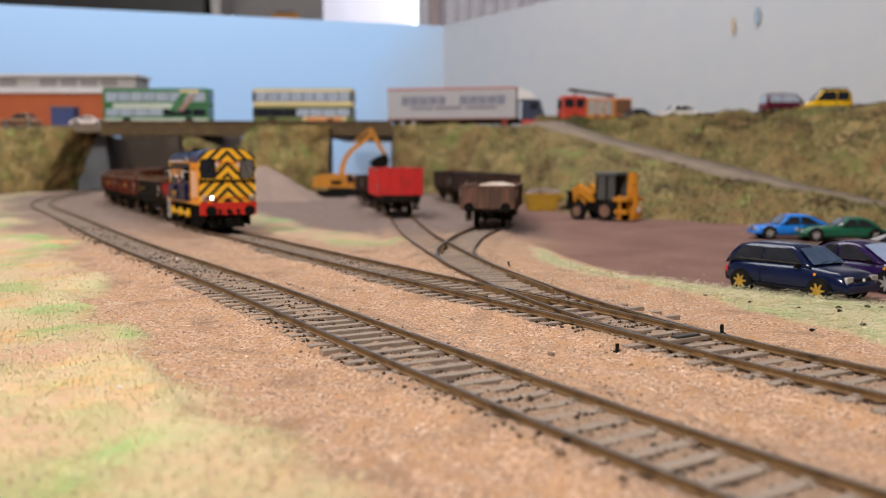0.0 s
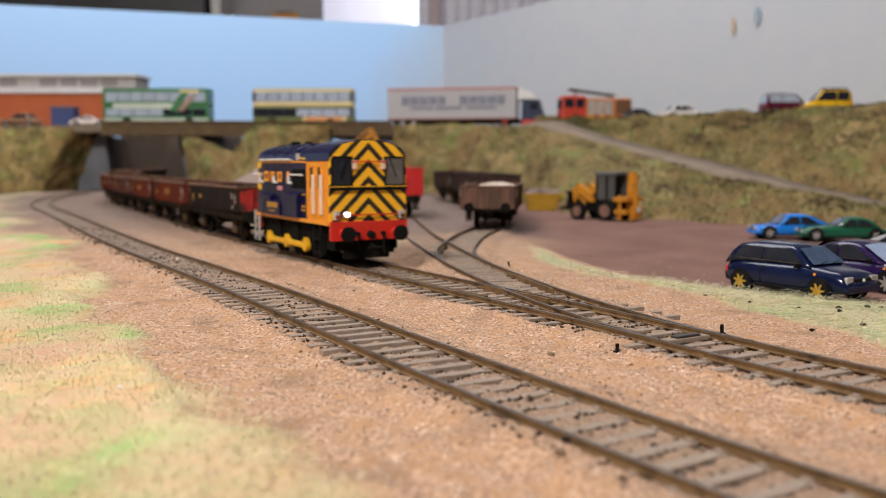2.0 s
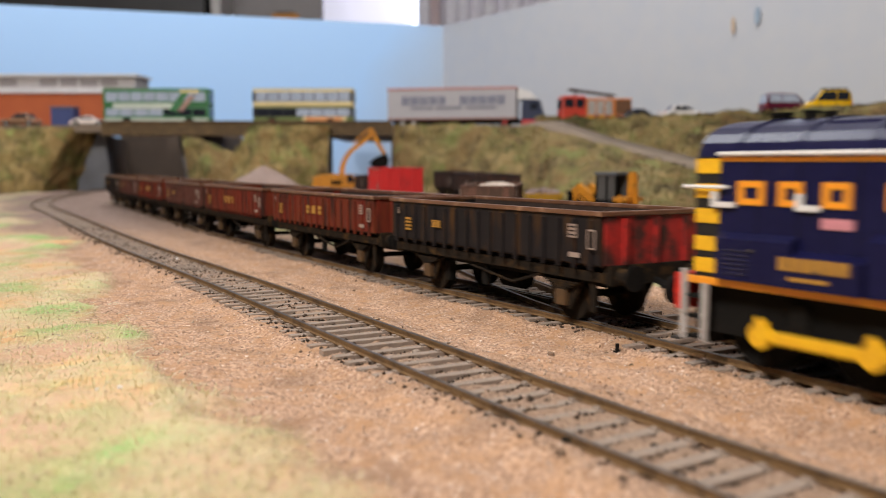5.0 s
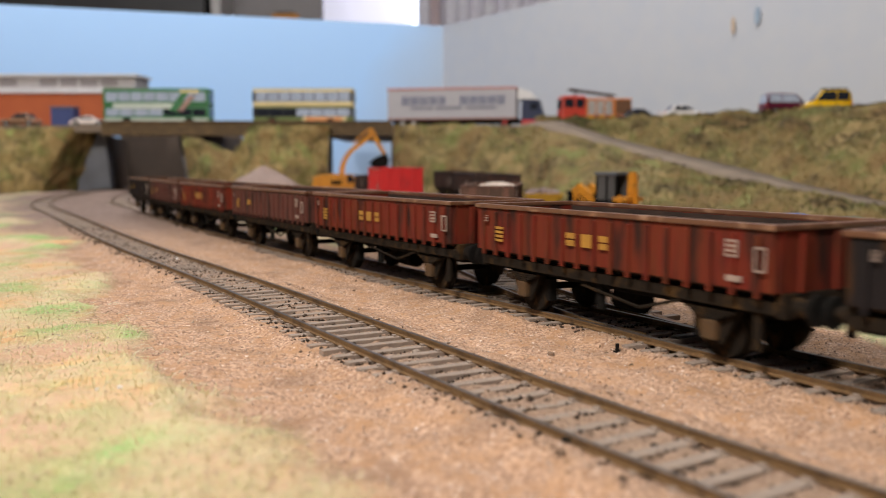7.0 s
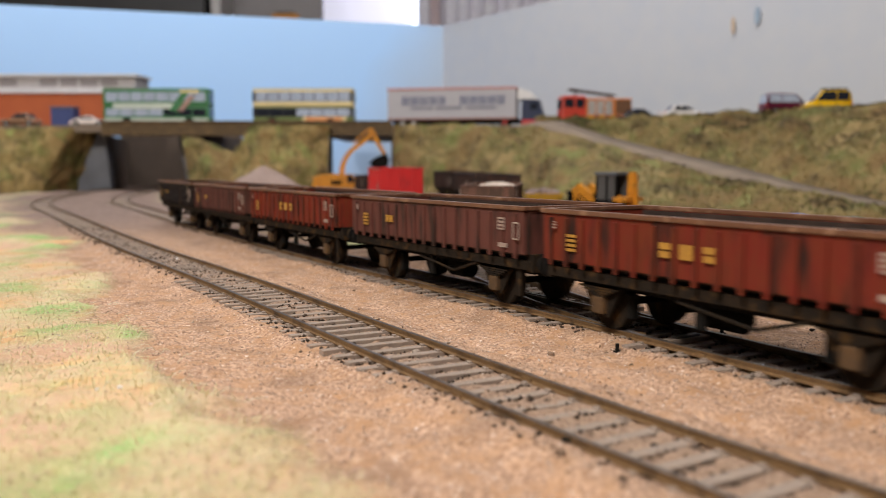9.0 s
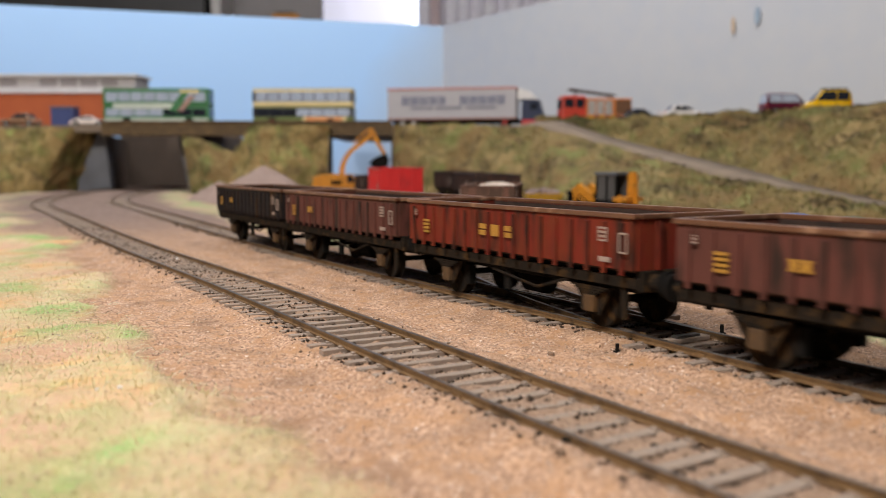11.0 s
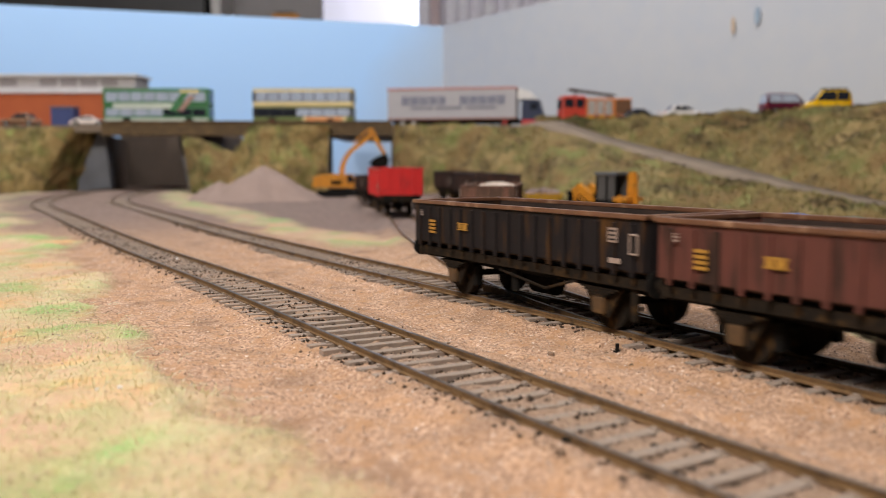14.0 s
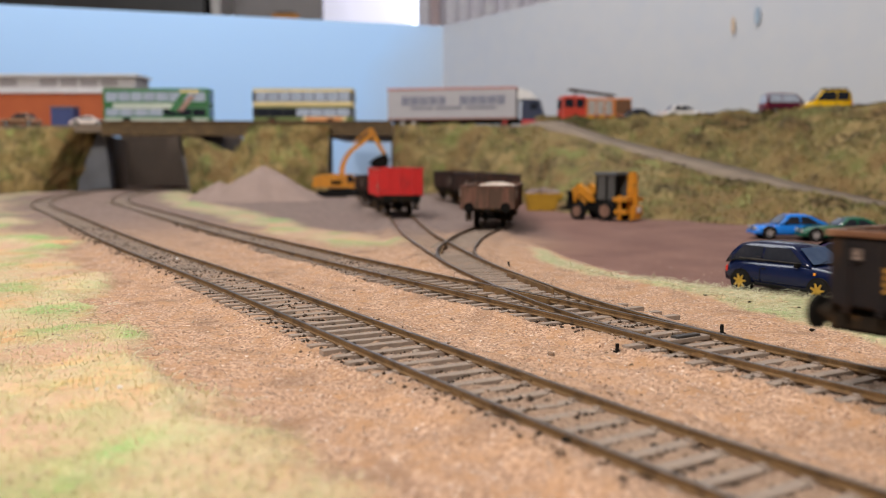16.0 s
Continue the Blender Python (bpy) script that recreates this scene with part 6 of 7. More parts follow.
def build_road_traffic():
    cream = mat("cream_paint", (0.76, 0.62, 0.30), None, 2, 20, 0.4)
    bgreen = mat("bus_green", (0.035, 0.17, 0.055), None, 2, 20, 0.4)
    olive = mat("olive_green", (0.12, 0.15, 0.03), None, 2, 20, 0.4)
    pale = mat("pale_bus_band", (0.55, 0.60, 0.52), None, 2, 20, 0.4)
    redhub = mat("red_hub", (0.45, 0.03, 0.02), None, 1, 4, 0.5)
    black = mat("black_window_band", (0.02, 0.022, 0.03), None, 3, 12, 0.3)
    b = bus("cream_bus", pose(-0.1985, 1.290, ROAD_Z, 0, 0, 178.5), "cream and green double deck bus on the bridge road", 143, 33, 54.5, olive, cream, M_PALE, olive, M_PANE, {"hub": redhub})
    part("advert_panel", box(bmesh.new(), -56, -4, 16.65, 17.0, 8.5, 13.5), mat("orange_advert", (0.72, 0.28, 0.10), None, 2, 10), b, "orange advert strip")
    part("advert_border", box(bmesh.new(), -62, 0, 16.55, 16.85, 7.6, 14.6), cream, b)
    for s in (-1, 1):
        part("window_band", box(bmesh.new(), -71.4, 71.4, s * 16.5 - 0.1, s * 16.62, 35.5, 49.5), black, b, "black upper window band")
        part("window_band", box(bmesh.new(), -71.4, 71.4, s * 16.5 - 0.1, s * 16.62, 14.5, 26.5), black, b, "black lower window band")
    g = bus("green_bus", pose(-0.4060, 1.285, ROAD_Z, 0, 0, 1.5), "green and cream double deck bus on the bridge road", 149, 33, 54, bgreen, bgreen, bgreen, pale, M_PANE, {"hub": M_STEEL})
    part("cream_dome", box(bmesh.new(), 34, 60, -16.95, -16.6, 47.5, 52), cream, g)
    part("pale_band", box(bmesh.new(), -60, 30, -16.95, -16.55, 25.5, 33), pale, g, "pale band between decks")
    part("pink_swoosh", extrude(bmesh.new(), [(30, 22), (38, 22), (56, 44), (48, 44)], -17.1, -16.6, "y"), mat("dull_pink", (0.40, 0.24, 0.20), None, 2, 10), g)
    part("green_swoosh", extrude(bmesh.new(), [(18, 22), (29, 22), (47, 48), (36, 48)], -17.1, -16.6, "y"), bgreen, g)
    # articulated lorry
    lorry = thing("articulated_lorry", pose(0.0280, 1.278, ROAD_Z - 0.001, 0, 0, -11.0), "grey box trailer lorry with blue and white cab", "lorry")
    grey = mat("grey_trailer_side", (0.40, 0.38, 0.40), (0.36, 0.345, 0.365), 2, 30, 0.5)
    box_part = part("trailer_body", box(bmesh.new(), -106, 78, -16.5, 16.5, 12, 55, 0.8), grey, lorry)
    part("roof_edge", box(bmesh.new(), -106.5, 78.5, -16.9, 16.9, 52.6, 55.6, 0.5), mat("pink_roof_edge", (0.50, 0.20, 0.16), None, 2, 12), box_part, "dull red roof edge")
    part("lower_edge", box(bmesh.new(), -106.4, 78.4, -16.8, 16.8, 11.0, 13.2, 0.4), mat("brown_edge", (0.28, 0.12, 0.09), None, 2, 12), box_part)
    navy = mat("sign_navy", (0.11, 0.125, 0.20), None, 2, 10)
    for k, x in enumerate([-80, -67, -54, -41, -28, 4, 17, 30, 43, 56]):
        x = x + 1
        bm = bmesh.new()
        box(bm, x - 5.2, x - 1.6, -16.9, -16.4, 31.5, 43.5)
        box(bm, x + 0.6, x + 4.4, -16.9, -16.4, 31.5, 43.5)
        part("sign_block", bm, navy, box_part)
    for x0, x1 in ((-72, -40), (-36, 2), (8, 50)):
        part("sign_bar", box(bmesh.new(), x0, x1, -16.8, -16.4, 25.5, 29), mat("sign_bar_grey", (0.20, 0.20, 0.24), None, 2, 10), box_part)
    part("chassis", box(bmesh.new(), -100, 95, -6, 6, 5, 10.9), M_BLACK, lorry)
    for x in (-84, -68, 62, 98):
        for s in (-1, 1):
            road_wheel(lorry, x, s * 13.5, 6.4, 4.5, M_PALE if x < 0 else redhub)
    blue = mat("lorry_blue", (0.010, 0.018, 0.055), None, 2, 12, 0.6)
    cab = part("cab", extrude(bmesh.new(), [(85, 8), (113, 8), (114, 22), (110, 37), (86, 38)], -16, 16, "y"), blue, lorry, "dark blue lorry cab")
    part("wind_deflector", extrude(bmesh.new(), [(80, 38.2), (108, 38.2), (98, 48), (86, 53), (80, 53)], -14.5, 14.5, "y"), M_WHITE, lorry, "white roof wind deflector")
    part("red_bumper", box(bmesh.new(), 86, 115, -16.3, 16.3, 3.5, 10, 0.8), mat("lorry_red", (0.50, 0.03, 0.03), None, 2, 12), cab, "red bumper and steps")
    for s in (-1, 1):
        part("side_window", box(bmesh.new(), 98, 108, s * 16 - 0.1, s * 16.2, 24, 33, 0.1), M_GLASS, cab)
    part("windscreen", extrude(bmesh.new(), [(114.2, 22.5), (114.5, 22.5), (110.9, 36), (110.5, 36)], -14, 14, "y"), M_GLASS, cab)
    # fire engine
    fe = thing("fire_engine", pose(0.1960, 1.165, 0.0955, 0, 0, 184), "red fire engine with ladders on its roof", "fire engine", "vehicles on the upper road")
    fred = mat("fire_red", (0.58, 0.055, 0.03), None, 2, 12, 0.4)
    part("crew_cab", box(bmesh.new(), 14, 45, -16, 16, 5, 36, 2), fred, fe)
    part("pump_body", box(bmesh.new(), -45, 13.8, -16, 16, 5, 33, 1), mat("fire_orange", (0.62, 0.20, 0.05), None, 2, 12, 0.4), fe)
    for s in (-1, 1):
        for k in range(3):
            part("locker_shutter", box(bmesh.new(), -20 + k * 11, -10.5 + k * 11, s * 16 - 0.1, s * 16.3, 12, 30), M_PALE, fe)
        for x0, x1 in ((17, 27), (30, 42)):
            part("cab_window", box(bmesh.new(), x0, x1, s * 16 - 0.1, s * 16.3, 21, 32), M_GLASS, fe)
        for x in (-28, 28):
            road_wheel(fe, x, s * 14, 6.4, 4, M_PALE)
    for s in (-1, 1):
        for k in range(8):
            part("hazard_block", box(bmesh.new(), -43 + k * 7, -39.5 + k * 7, s * 16 - 0.1, s * 16.35, 7, 11), M_RODS if k % 2 else M_GLASS, fe)
        part("equipment_rack", box(bmesh.new(), -44, -24, s * 16 - 0.1, s * 16.4, 13, 31), mat("rack_brown", (0.16, 0.07, 0.03), None, 2, 5) if "rack_brown" not in bpy.data.materials else bpy.data.materials["rack_brown"], fe)
    part("windscreen", box(bmesh.new(), 44.8, 45.3, -13, 13, 20, 32), M_GLASS, fe)
    bm = bmesh.new()
    for y in (-9, -3, 4, 10):
        rod(bm, (-26, y, 37), (34, y, 45), 0.9, 6)
    for k in range(9):
        rod(bm, (-24 + k * 7, -9, 37.2 + k * 0.93), (-24 + k * 7, 10, 37.2 + k * 0.93), 0.7, 6)
    for x in (-20, 25):
        rod(bm, (x, -6, 33), (x, -6, 37 + 0.13 * (x + 26)), 0.8, 6)
        rod(bm, (x, 6, 33), (x, 6, 37 + 0.13 * (x + 26)), 0.8, 6)
    part("roof_ladder", bm, M_STEEL, fe, "grey roof ladders")
    # blue container on the left
    sk = thing("blue_container", pose(-0.5470, 1.300, ROAD_Z), "small dark blue container by the brick wall", "container")
    part("body", box(bmesh.new(), -16, 16, -12, 12, 0, 27, 1), mat("container_blue", (0.05, 0.07, 0.20), None, 2, 10), sk)
    part("lid", box(bmesh.new(), -16.5, 16.5, -12.5, 12.5, 27.1, 30, 0.6), mat("container_grey", (0.12, 0.13, 0.18), None, 2, 10), sk)


def build_building():
    b = thing("brick_warehouse", pose(-0.72, 1.335, ROAD_Z - 0.001), "orange brick warehouse with white cornice and glazed upper storey", "building")
    part("wall", box(bmesh.new(), -340, 215, 0, 70, 0, 53), M_BRICK, b)
    part("cornice", box(bmesh.new(), -342, 218, -2, 72, 53.1, 60, 0.6), M_CORNICE, b)
    part("upper_storey", box(bmesh.new(), -338, 262, 6, 66, 60.1, 78), mat("upper_panel", (0.50, 0.46, 0.46), None, 2, 20), b)
    part("roof", box(bmesh.new(), -342, 266, 2, 70, 78.1, 82, 0.6), M_CORNICE, b)
    for k in range(19):
        x = -330 + k * 30
        if k % 5 != 4:
            part("window", box(bmesh.new(), x, x + 26, 5.5, 6.2, 64, 75), mat("window_taupe", (0.28, 0.25, 0.25), None, 2, 8) if "window_taupe" not in bpy.data.materials else bpy.data.materials["window_taupe"], b)
    part("support_wall", box(bmesh.new(), 216, 262, 10, 60, 0, 60), M_BRICK, b)
    plinth = part("plateau", box(bmesh.new(), -1.5, -0.53, 1.402, 1.47, 0.0, 0.0875), M_ROAD, None, scale=1)
    tagged(plinth, "level ground behind the embankment road", "ground", kind="structure")


def build_plant():
    j = thing("backhoe_loader", pose(0.1340, 0.737, -0.0016, 0, 0, 132), "yellow backhoe loader with black cab and muddy wheels", "digger")
    part("chassis", box(bmesh.new(), -22, 20, -6, 6, 7, 13, 1), M_BLACK, j)
    part("engine_hood", extrude(bmesh.new(), [(2, 12), (22, 12), (22, 18), (18, 21), (2, 22)], -6, 6, "y"), M_BLACK, j)
    cab = part("cab_frame", box(bmesh.new(), -18, 3, -8.5, 8.5, 13, 17, 0.5), M_BLACK, j)
    for x in (-17.3, -8, 2.3):
        for y in (-8, 8):
            part("cab_pillar", box(bmesh.new(), x - 0.7, x + 0.7, y - 0.6, y + 0.6, 17, 37), M_BLACK, cab)
    part("cab_roof", box(bmesh.new(), -19, 4, -9.2, 9.2, 37, 39.5, 0.8), mat("cab_roof_grey", (0.10, 0.11, 0.13), None, 1, 8), j)
    for y in (-7.6, 7.6):
        for x0, x1 in ((-16.5, -8.8), (-7.2, 1.5)):
            part("cab_pane", box(bmesh.new(), x0, x1, y - 0.2, y + 0.2, 17.2, 36.8), mat("cab_glass", (0.11, 0.105, 0.10), None, 3, 12, 0.15, 0, 0) if "cab_glass" not in bpy.data.materials else bpy.data.materials["cab_glass"], cab)
    part("seat", box(bmesh.new(), -11, -5, -3, 3, 17, 25, 1), M_BLACK, cab)
    for x, r, w in ((-11, 8.2, 5), (18, 7.0, 4.5)):
        for s in (-1, 1):
            t = part("wheel", rod(bmesh.new(), (x, s * 12 - w / 2, r), (x, s * 12 + w / 2, r), r, 26), M_TYRE, j)
            part("hub", rod(bmesh.new(), (x, s * 12 + s * w / 2 - 0.2, r), (x, s * 12 + s * (w / 2 + 0.25), r), r * 0.62, 20), M_HUB, t, "muddy wheel hub")
    for s in (-1, 1):
        bm = bmesh.new()
        extrude(bm, [(5, 15), (8, 22), (20, 30), (29, 24), (29, 13), (25, 13), (20, 22), (10, 15)], s * 7.5 - 1.6, s * 7.5 + 1.6, "y")
        part("loader_arm", bm, M_DIGGER, j)
        bm = bmesh.new()
        rod(bm, (14, s * 7.5, 13), (26, s * 7.5, 23), 1.1, 8)
        part("ram", bm, M_DIGGER, j)
        bm = box(bmesh.new(), -24, -21.5, s * 10 - 1.2, s * 10 + 1.2, 1.2, 21, 0.4)
        part("stabiliser", bm, M_DIGGER, j)
    bm = bmesh.new()
    extrude(bm, [(25, 12), (27, 23), (30, 24), (28, 19), (30, 11), (36, 10), (34, 8), (26, 8)], -14, 14, "y")
    part("front_bucket", bm, M_BLACK, j, "dark front bucket")
    part("rear_frame", box(bmesh.new(), -30, -17, -12, 12, 6, 9.5, 0.5), M_DIGGER, j)
    part("rear_frame", box(bmesh.new(), -30, -17, -12, 12, 16, 19.5, 0.5), M_DIGGER, j)
    bm = bmesh.new()
    extrude(bm, [(-26, 8), (-23, 8), (-24.5, 39), (-29, 40), (-30, 36)], -2, 2, "y")
    part("boom", bm, M_DIGGER, j)
    bm = bmesh.new()
    extrude(bm, [(-27, 39), (-31, 39), (-33, 9), (-30.5, 9)], -1.5, 1.5, "y")
    arm = part("dipper_arm", bm, M_DIGGER, j)
    part("rear_bucket", extrude(bmesh.new(), [(-29, 13), (-34.5, 12), (-33, 2), (-28, 1)], -4.5, 4.5, "y"), M_DIGGER, j)
    part("number_disc", rod(bmesh.new(), (-33.2, 0, 9.6), (-34.9, 0, 9.6), 2.4, 14), M_WHITE, j)
    # tracked excavator
    e = thing("tracked_excavator", pose(-0.1270, 1.090, 0.0048, 0, 0, 8), "yellow tracked excavator with raised boom", "excavator")
    for s in (-1, 1):
        bm = bmesh.new()
        extrude(bm, [(-27, 3), (-24, 0), (24, 0), (27, 3), (25, 7.5), (-25, 7.5)], s * 11 - 3.5, s * 11 + 3.5, "y")
        part("crawler_track", bm, M_TYRE, e)
    part("undercarriage", box(bmesh.new(), -14, 14, -8, 8, 3, 9, 1), M_BLACK, e)
    part("counterweight", extrude(bmesh.new(), [(-33, 12), (8, 11), (8, 26), (-2, 28), (-20, 27), (-31, 24)], -13, 13, "y"), M_DIGGER, e)
    part("side_vent", box(bmesh.new(), -10, 3, -13.5, -12.9, 15, 20, 0.2), M_BLACK, e, "black side panel")
    cab = part("cab", extrude(bmesh.new(), [(8.2, 11), (18, 11), (19.5, 19), (17, 27), (8.2, 28)], -13, -1, "y"), M_DIGGER, e)
    part("cab_window", extrude(bmesh.new(), [(9.5, 17.5), (18.2, 17.5), (16, 26), (9.5, 26.5)], -13.4, -12.9, "y"), M_GLASS, cab)
    bm = bmesh.new()
    pts = [(0, 24), (1, 36), (5, 47), (11, 56), (18, 62), (36, 76), (40, 81), (43, 78), (39, 71), (22, 58), (15, 52), (10, 44), (7, 35), (7, 24)]
    extrude(bm, pts, 1, 6, "y")
    part("boom", bm, M_DIGGER, e)
    part("dipper_arm", extrude(bmesh.new(), [(36, 80), (38, 84), (42, 83), (50, 68), (59, 50), (56, 48), (46, 64)], 1.8, 5.2, "y"), M_DIGGER, e)
    part("ram", rod(bmesh.new(), (17, 3.5, 65), (37, 3.5, 83), 0.9, 8), M_DIGGER, e)
    part("bucket", extrude(bmesh.new(), [(57, 53), (61, 45), (59, 36), (42, 35), (37, 42), (46, 48)], -5, 12, "y"), M_BLACK, e, "black digging bucket")
    part("dozer_blade", box(bmesh.new(), -36, -33, -13, 13, 1, 6, 0.5), M_BLACK, e)
    part("blade_arm", box(bmesh.new(), -33.2, -20, -2, 2, 3, 5), M_BLACK, e)
    # skip with rubble
    s = thing("waste_skip", pose(0.1000, 0.890, -0.0014, 0, 0, 3), "yellow skip heaped with rubble at the bank", "skip")
    bm = bmesh.new()
    skin(bm, [[(-15, -9, 0), (15, -9, 0), (15, 9, 0), (-15, 9, 0)], [(-18, -11, 16), (18, -11, 16), (18, 11, 16), (-18, 11, 16)]])
    body = part("body", bm, M_SKIP, s)
    for y in (-11, 11):
        part("rim", box(bmesh.new(), -18.6, 18.6, y - 0.8, y + 0.8, 15, 17, 0.3), M_SKIP, body)
    bm = bmesh.new()
    for k in range(70):
        r = random.uniform(1.5, 3.6)
        x, y = random.uniform(-15.5, 15.5), random.uniform(-9, 9)
        bmesh.ops.create_icosphere(bm, subdivisions=1, radius=r, matrix=Matrix.Translation((x, y, 16 + 5 * (1 - abs(x) / 18) * random.random())) @ Euler((k, k * 2, k * 3)).to_matrix().to_4x4() @ Matrix.Diagonal((1.2, 0.9, 0.7, 1)))
    part("rubble", bm, M_RUBBLE, s, "mixed grey and pink rubble")
    # gravel heaps
    for name, cx, cy, r, h, lab in (("spoil_mound", -0.212, 1.045, 0.068, 0.0385, "large grey pink gravel heap by the mound"), ("spoil_mound", -0.258, 1.03, 0.040, 0.021, "smaller grey pink gravel heap beside the large one")):
        n, k = 40, 18
        a = np.linspace(0, 2 * np.pi, n, endpoint=False)[None]
        q = np.linspace(0, 1, k)[:, None]
        rr = r * q * (1 + 0.10 * np.sin(a * 3 + cx * 50) + 0.05 * np.sin(a * 7))
        x, y = cx + rr * np.cos(a), cy + rr * np.sin(a) * 0.9
        z = 0.003 + h * (1 - q**1.15) * np.ones_like(a) + (vnoise(x, y, 0.012) - 0.5) * 0.004 * (1 - q) + (vnoise(x, y, 0.004) - 0.5) * 0.0016 - 0.001 * q
        v = np.stack([x, y, z], -1).reshape(-1, 3)
        i = np.arange(k - 1)[:, None] * n + np.arange(n)[None]
        i2 = np.arange(k - 1)[:, None] * n + (np.arange(n)[None] + 1) % n
        ob = raw_mesh(name, v, np.stack([i, i + n, i2 + n, i2], -1).reshape(-1, 4), M_HEAP, smooth=True)
        tagged(ob, lab, "heap")


def build_lineside():
    """Point-motor posts, stray stones and clods beside the turnout."""
    for x, y, h in ((0.0400, 0.2010, 2.2), (0.0690, 0.2170, 2.5), (0.0275, 0.3700, 2.6)):
        p = thing("point_post", pose(x, y, float(ground_z(np.array(x), np.array(y))) - 0.0003, 0, 0, 20), "tiny black post beside the turnout", "post", "turnout posts")
        part("stem", box(bmesh.new(), -0.35, 0.35, -0.35, 0.35, 0, h, 0.12), M_BLACK, p)
        part("foot", box(bmesh.new(), -0.8, 0.8, -0.6, 0.6, 0, 0.5, 0.12), M_BLACK, p)
    bar = thing("turnout_tie_bar", pose(0.0575, 0.2090, 0.0021, 0, 0, 32), "grey plastic tie bar between the point blades", "tie bar")
    part("bar", box(bmesh.new(), -7.5, 7.5, -1.4, 1.4, 0, 1.3, 0.3), M_SLEEPER, bar)
    part("spring_cover", box(bmesh.new(), -3.5, 4.5, -1.1, 1.1, 1.0, 1.9, 0.3), M_STEEL, bar, "dark flat spring cover")
    for x, y, r, c, lab in ((0.1125, 0.2349, 1.0, M_DIRTY, "small dark clod on the verge"), (0.0968, 0.2298, 0.8, M_DIRTY, "small dark clod on the verge"), (0.0605, 0.2547, 0.7, M_DIRTY, "small dark clod on the verge"), (0.0170, 0.1246, 0.9, M_CRUMB, "small brown clod by the track"), (0.0246, 0.1994, 0.9, M_CRUMB, "small brown clod between the tracks"), (0.0215, 0.1275, 1.2, M_DIRTY, "small brown clod by the track"), (0.0185, 0.130, 0.9, M_DIRTY, "small brown clod by the track"), (-0.060, 0.162, 0.55, M_WHITE, "tiny white stone in the grass"), (-0.0645, 0.1625, 0.4, M_WHITE, "tiny white stone in the grass"), (-0.118, 0.392, 0.9, M_WHITE, "tiny white stone by the track"), (-0.006, 0.1995, 1.1, M_SLEEPER, "flat grey pebble between the rails"), (0.118, 0.262, 1.1, M_DIRTY, "small brown clod on the verge"), (0.0965, 0.277, 0.7, M_DIRTY, "small dark clod in the dry grass"), (0.1075, 0.266, 0.6, M_DIRTY, "small dark clod in the dry grass"), (0.1155, 0.2555, 0.8, M_DIRTY, "small dark clod in the dry grass"), (0.1265, 0.262, 0.9, M_DIRTY, "small dark clod in the dry grass"), (0.131, 0.263, 0.7, M_DIRTY, "small dark clod in the dry grass"), (0.087, 0.292, 0.6, M_DIRTY, "small dark clod in the dry grass")):
        bm = bmesh.new()
        bmesh.ops.create_icosphere(bm, subdivisions=2, radius=r)
        for v in bm.verts:
            v.co *= 0.75 + 0.5 * noise.noise(v.co * 1.4 + Vector((x * 900, y * 700, 0)))+0.2
            v.co.z *= 0.6
        ob = part("stone", bm, c, None)
        ob.matrix_world = pose(x, y, float(ground_z(np.array(x), np.array(y))) + r * 0.3 * MM)
        tagged(ob, lab, "stone", "loose stones")


def build_turnout_irons():
    """Check rails, wing rails and fishplates of the turnouts."""
    for f, side, y0, y1, lab in ((LOOP, -1, 0.275, 0.318, "short check rail inside the loop track"), (SIDING_A, 1, 0.285, 0.330, "short check rail inside the siding track"), (LOOP, 1, 0.262, 0.292, "short wing rail at the turnout crossing"), (LOOP, -1, 0.214, 0.236, "dark point blade closed against the stock rail"), (SIDING_B, -1, 0.415, 0.447, "short check rail inside the far siding")):
        ys = np.linspace(y0, y1, 12)
        bend = 0.0007 * np.abs(np.linspace(-1, 1, 12)) ** 6
        e = 0.002
        dx = (f(ys + e) - f(ys - e)) / (2 * e)
        n = np.stack([1 / np.hypot(1, dx), -dx / np.hypot(1, dx)], 1)
        off = (GAUGE / 2 - 0.0019 - bend) * side
        p = np.stack([f(ys), ys], 1) + n * off[:, None]
        bm = bmesh.new()
        skin(bm, [[(q[0] + m[0] * a * MM, q[1] + m[1] * a * MM, b * MM) for a, b in ((-0.4, 1.7), (-0.4, 3.95), (0.4, 3.95), (0.4, 1.7))] for q, m in zip(p, n)])
        tagged(part("check_rail", bm, M_RAILSIDE, None, scale=1), lab, "rail", "turnout rails")
    plate = box(bmesh.new(), -1.8, 1.8, -0.15, 0.15, 2.5, 3.35, 0.08)
    bmesh.ops.scale(plate, vec=(MM,) * 3, verts=plate.verts)
    me = bpy.data.meshes.new("fishplate")
    plate.to_mesh(me)
    plate.free()
    me.materials.append(M_RAILSIDE)
    for f, side, y in ((LOOP, -1, 0.1955), (LOOP, 1, 0.2045), (LOOP, 1, 0.268), (SIDING_A, 1, 0.292), (MAIN, 1, 0.165), (MAIN, -1, 0.1625)):
        d = float(f(y + 0.002) - f(y - 0.002)) / 0.004
        k = math.hypot(1, d)
        off = side * GAUGE / 2 - 0.00045
        ob = new("fishplate", me)
        ob.matrix_world = Matrix.Translation((float(f(y)) + off / k, y - off * d / k, 0)) @ Matrix.Rotation(math.atan2(1, d), 4, "Z")
        tagged(ob, "small dark fishplate joining two rail ends", "fishplate", "rail joints")


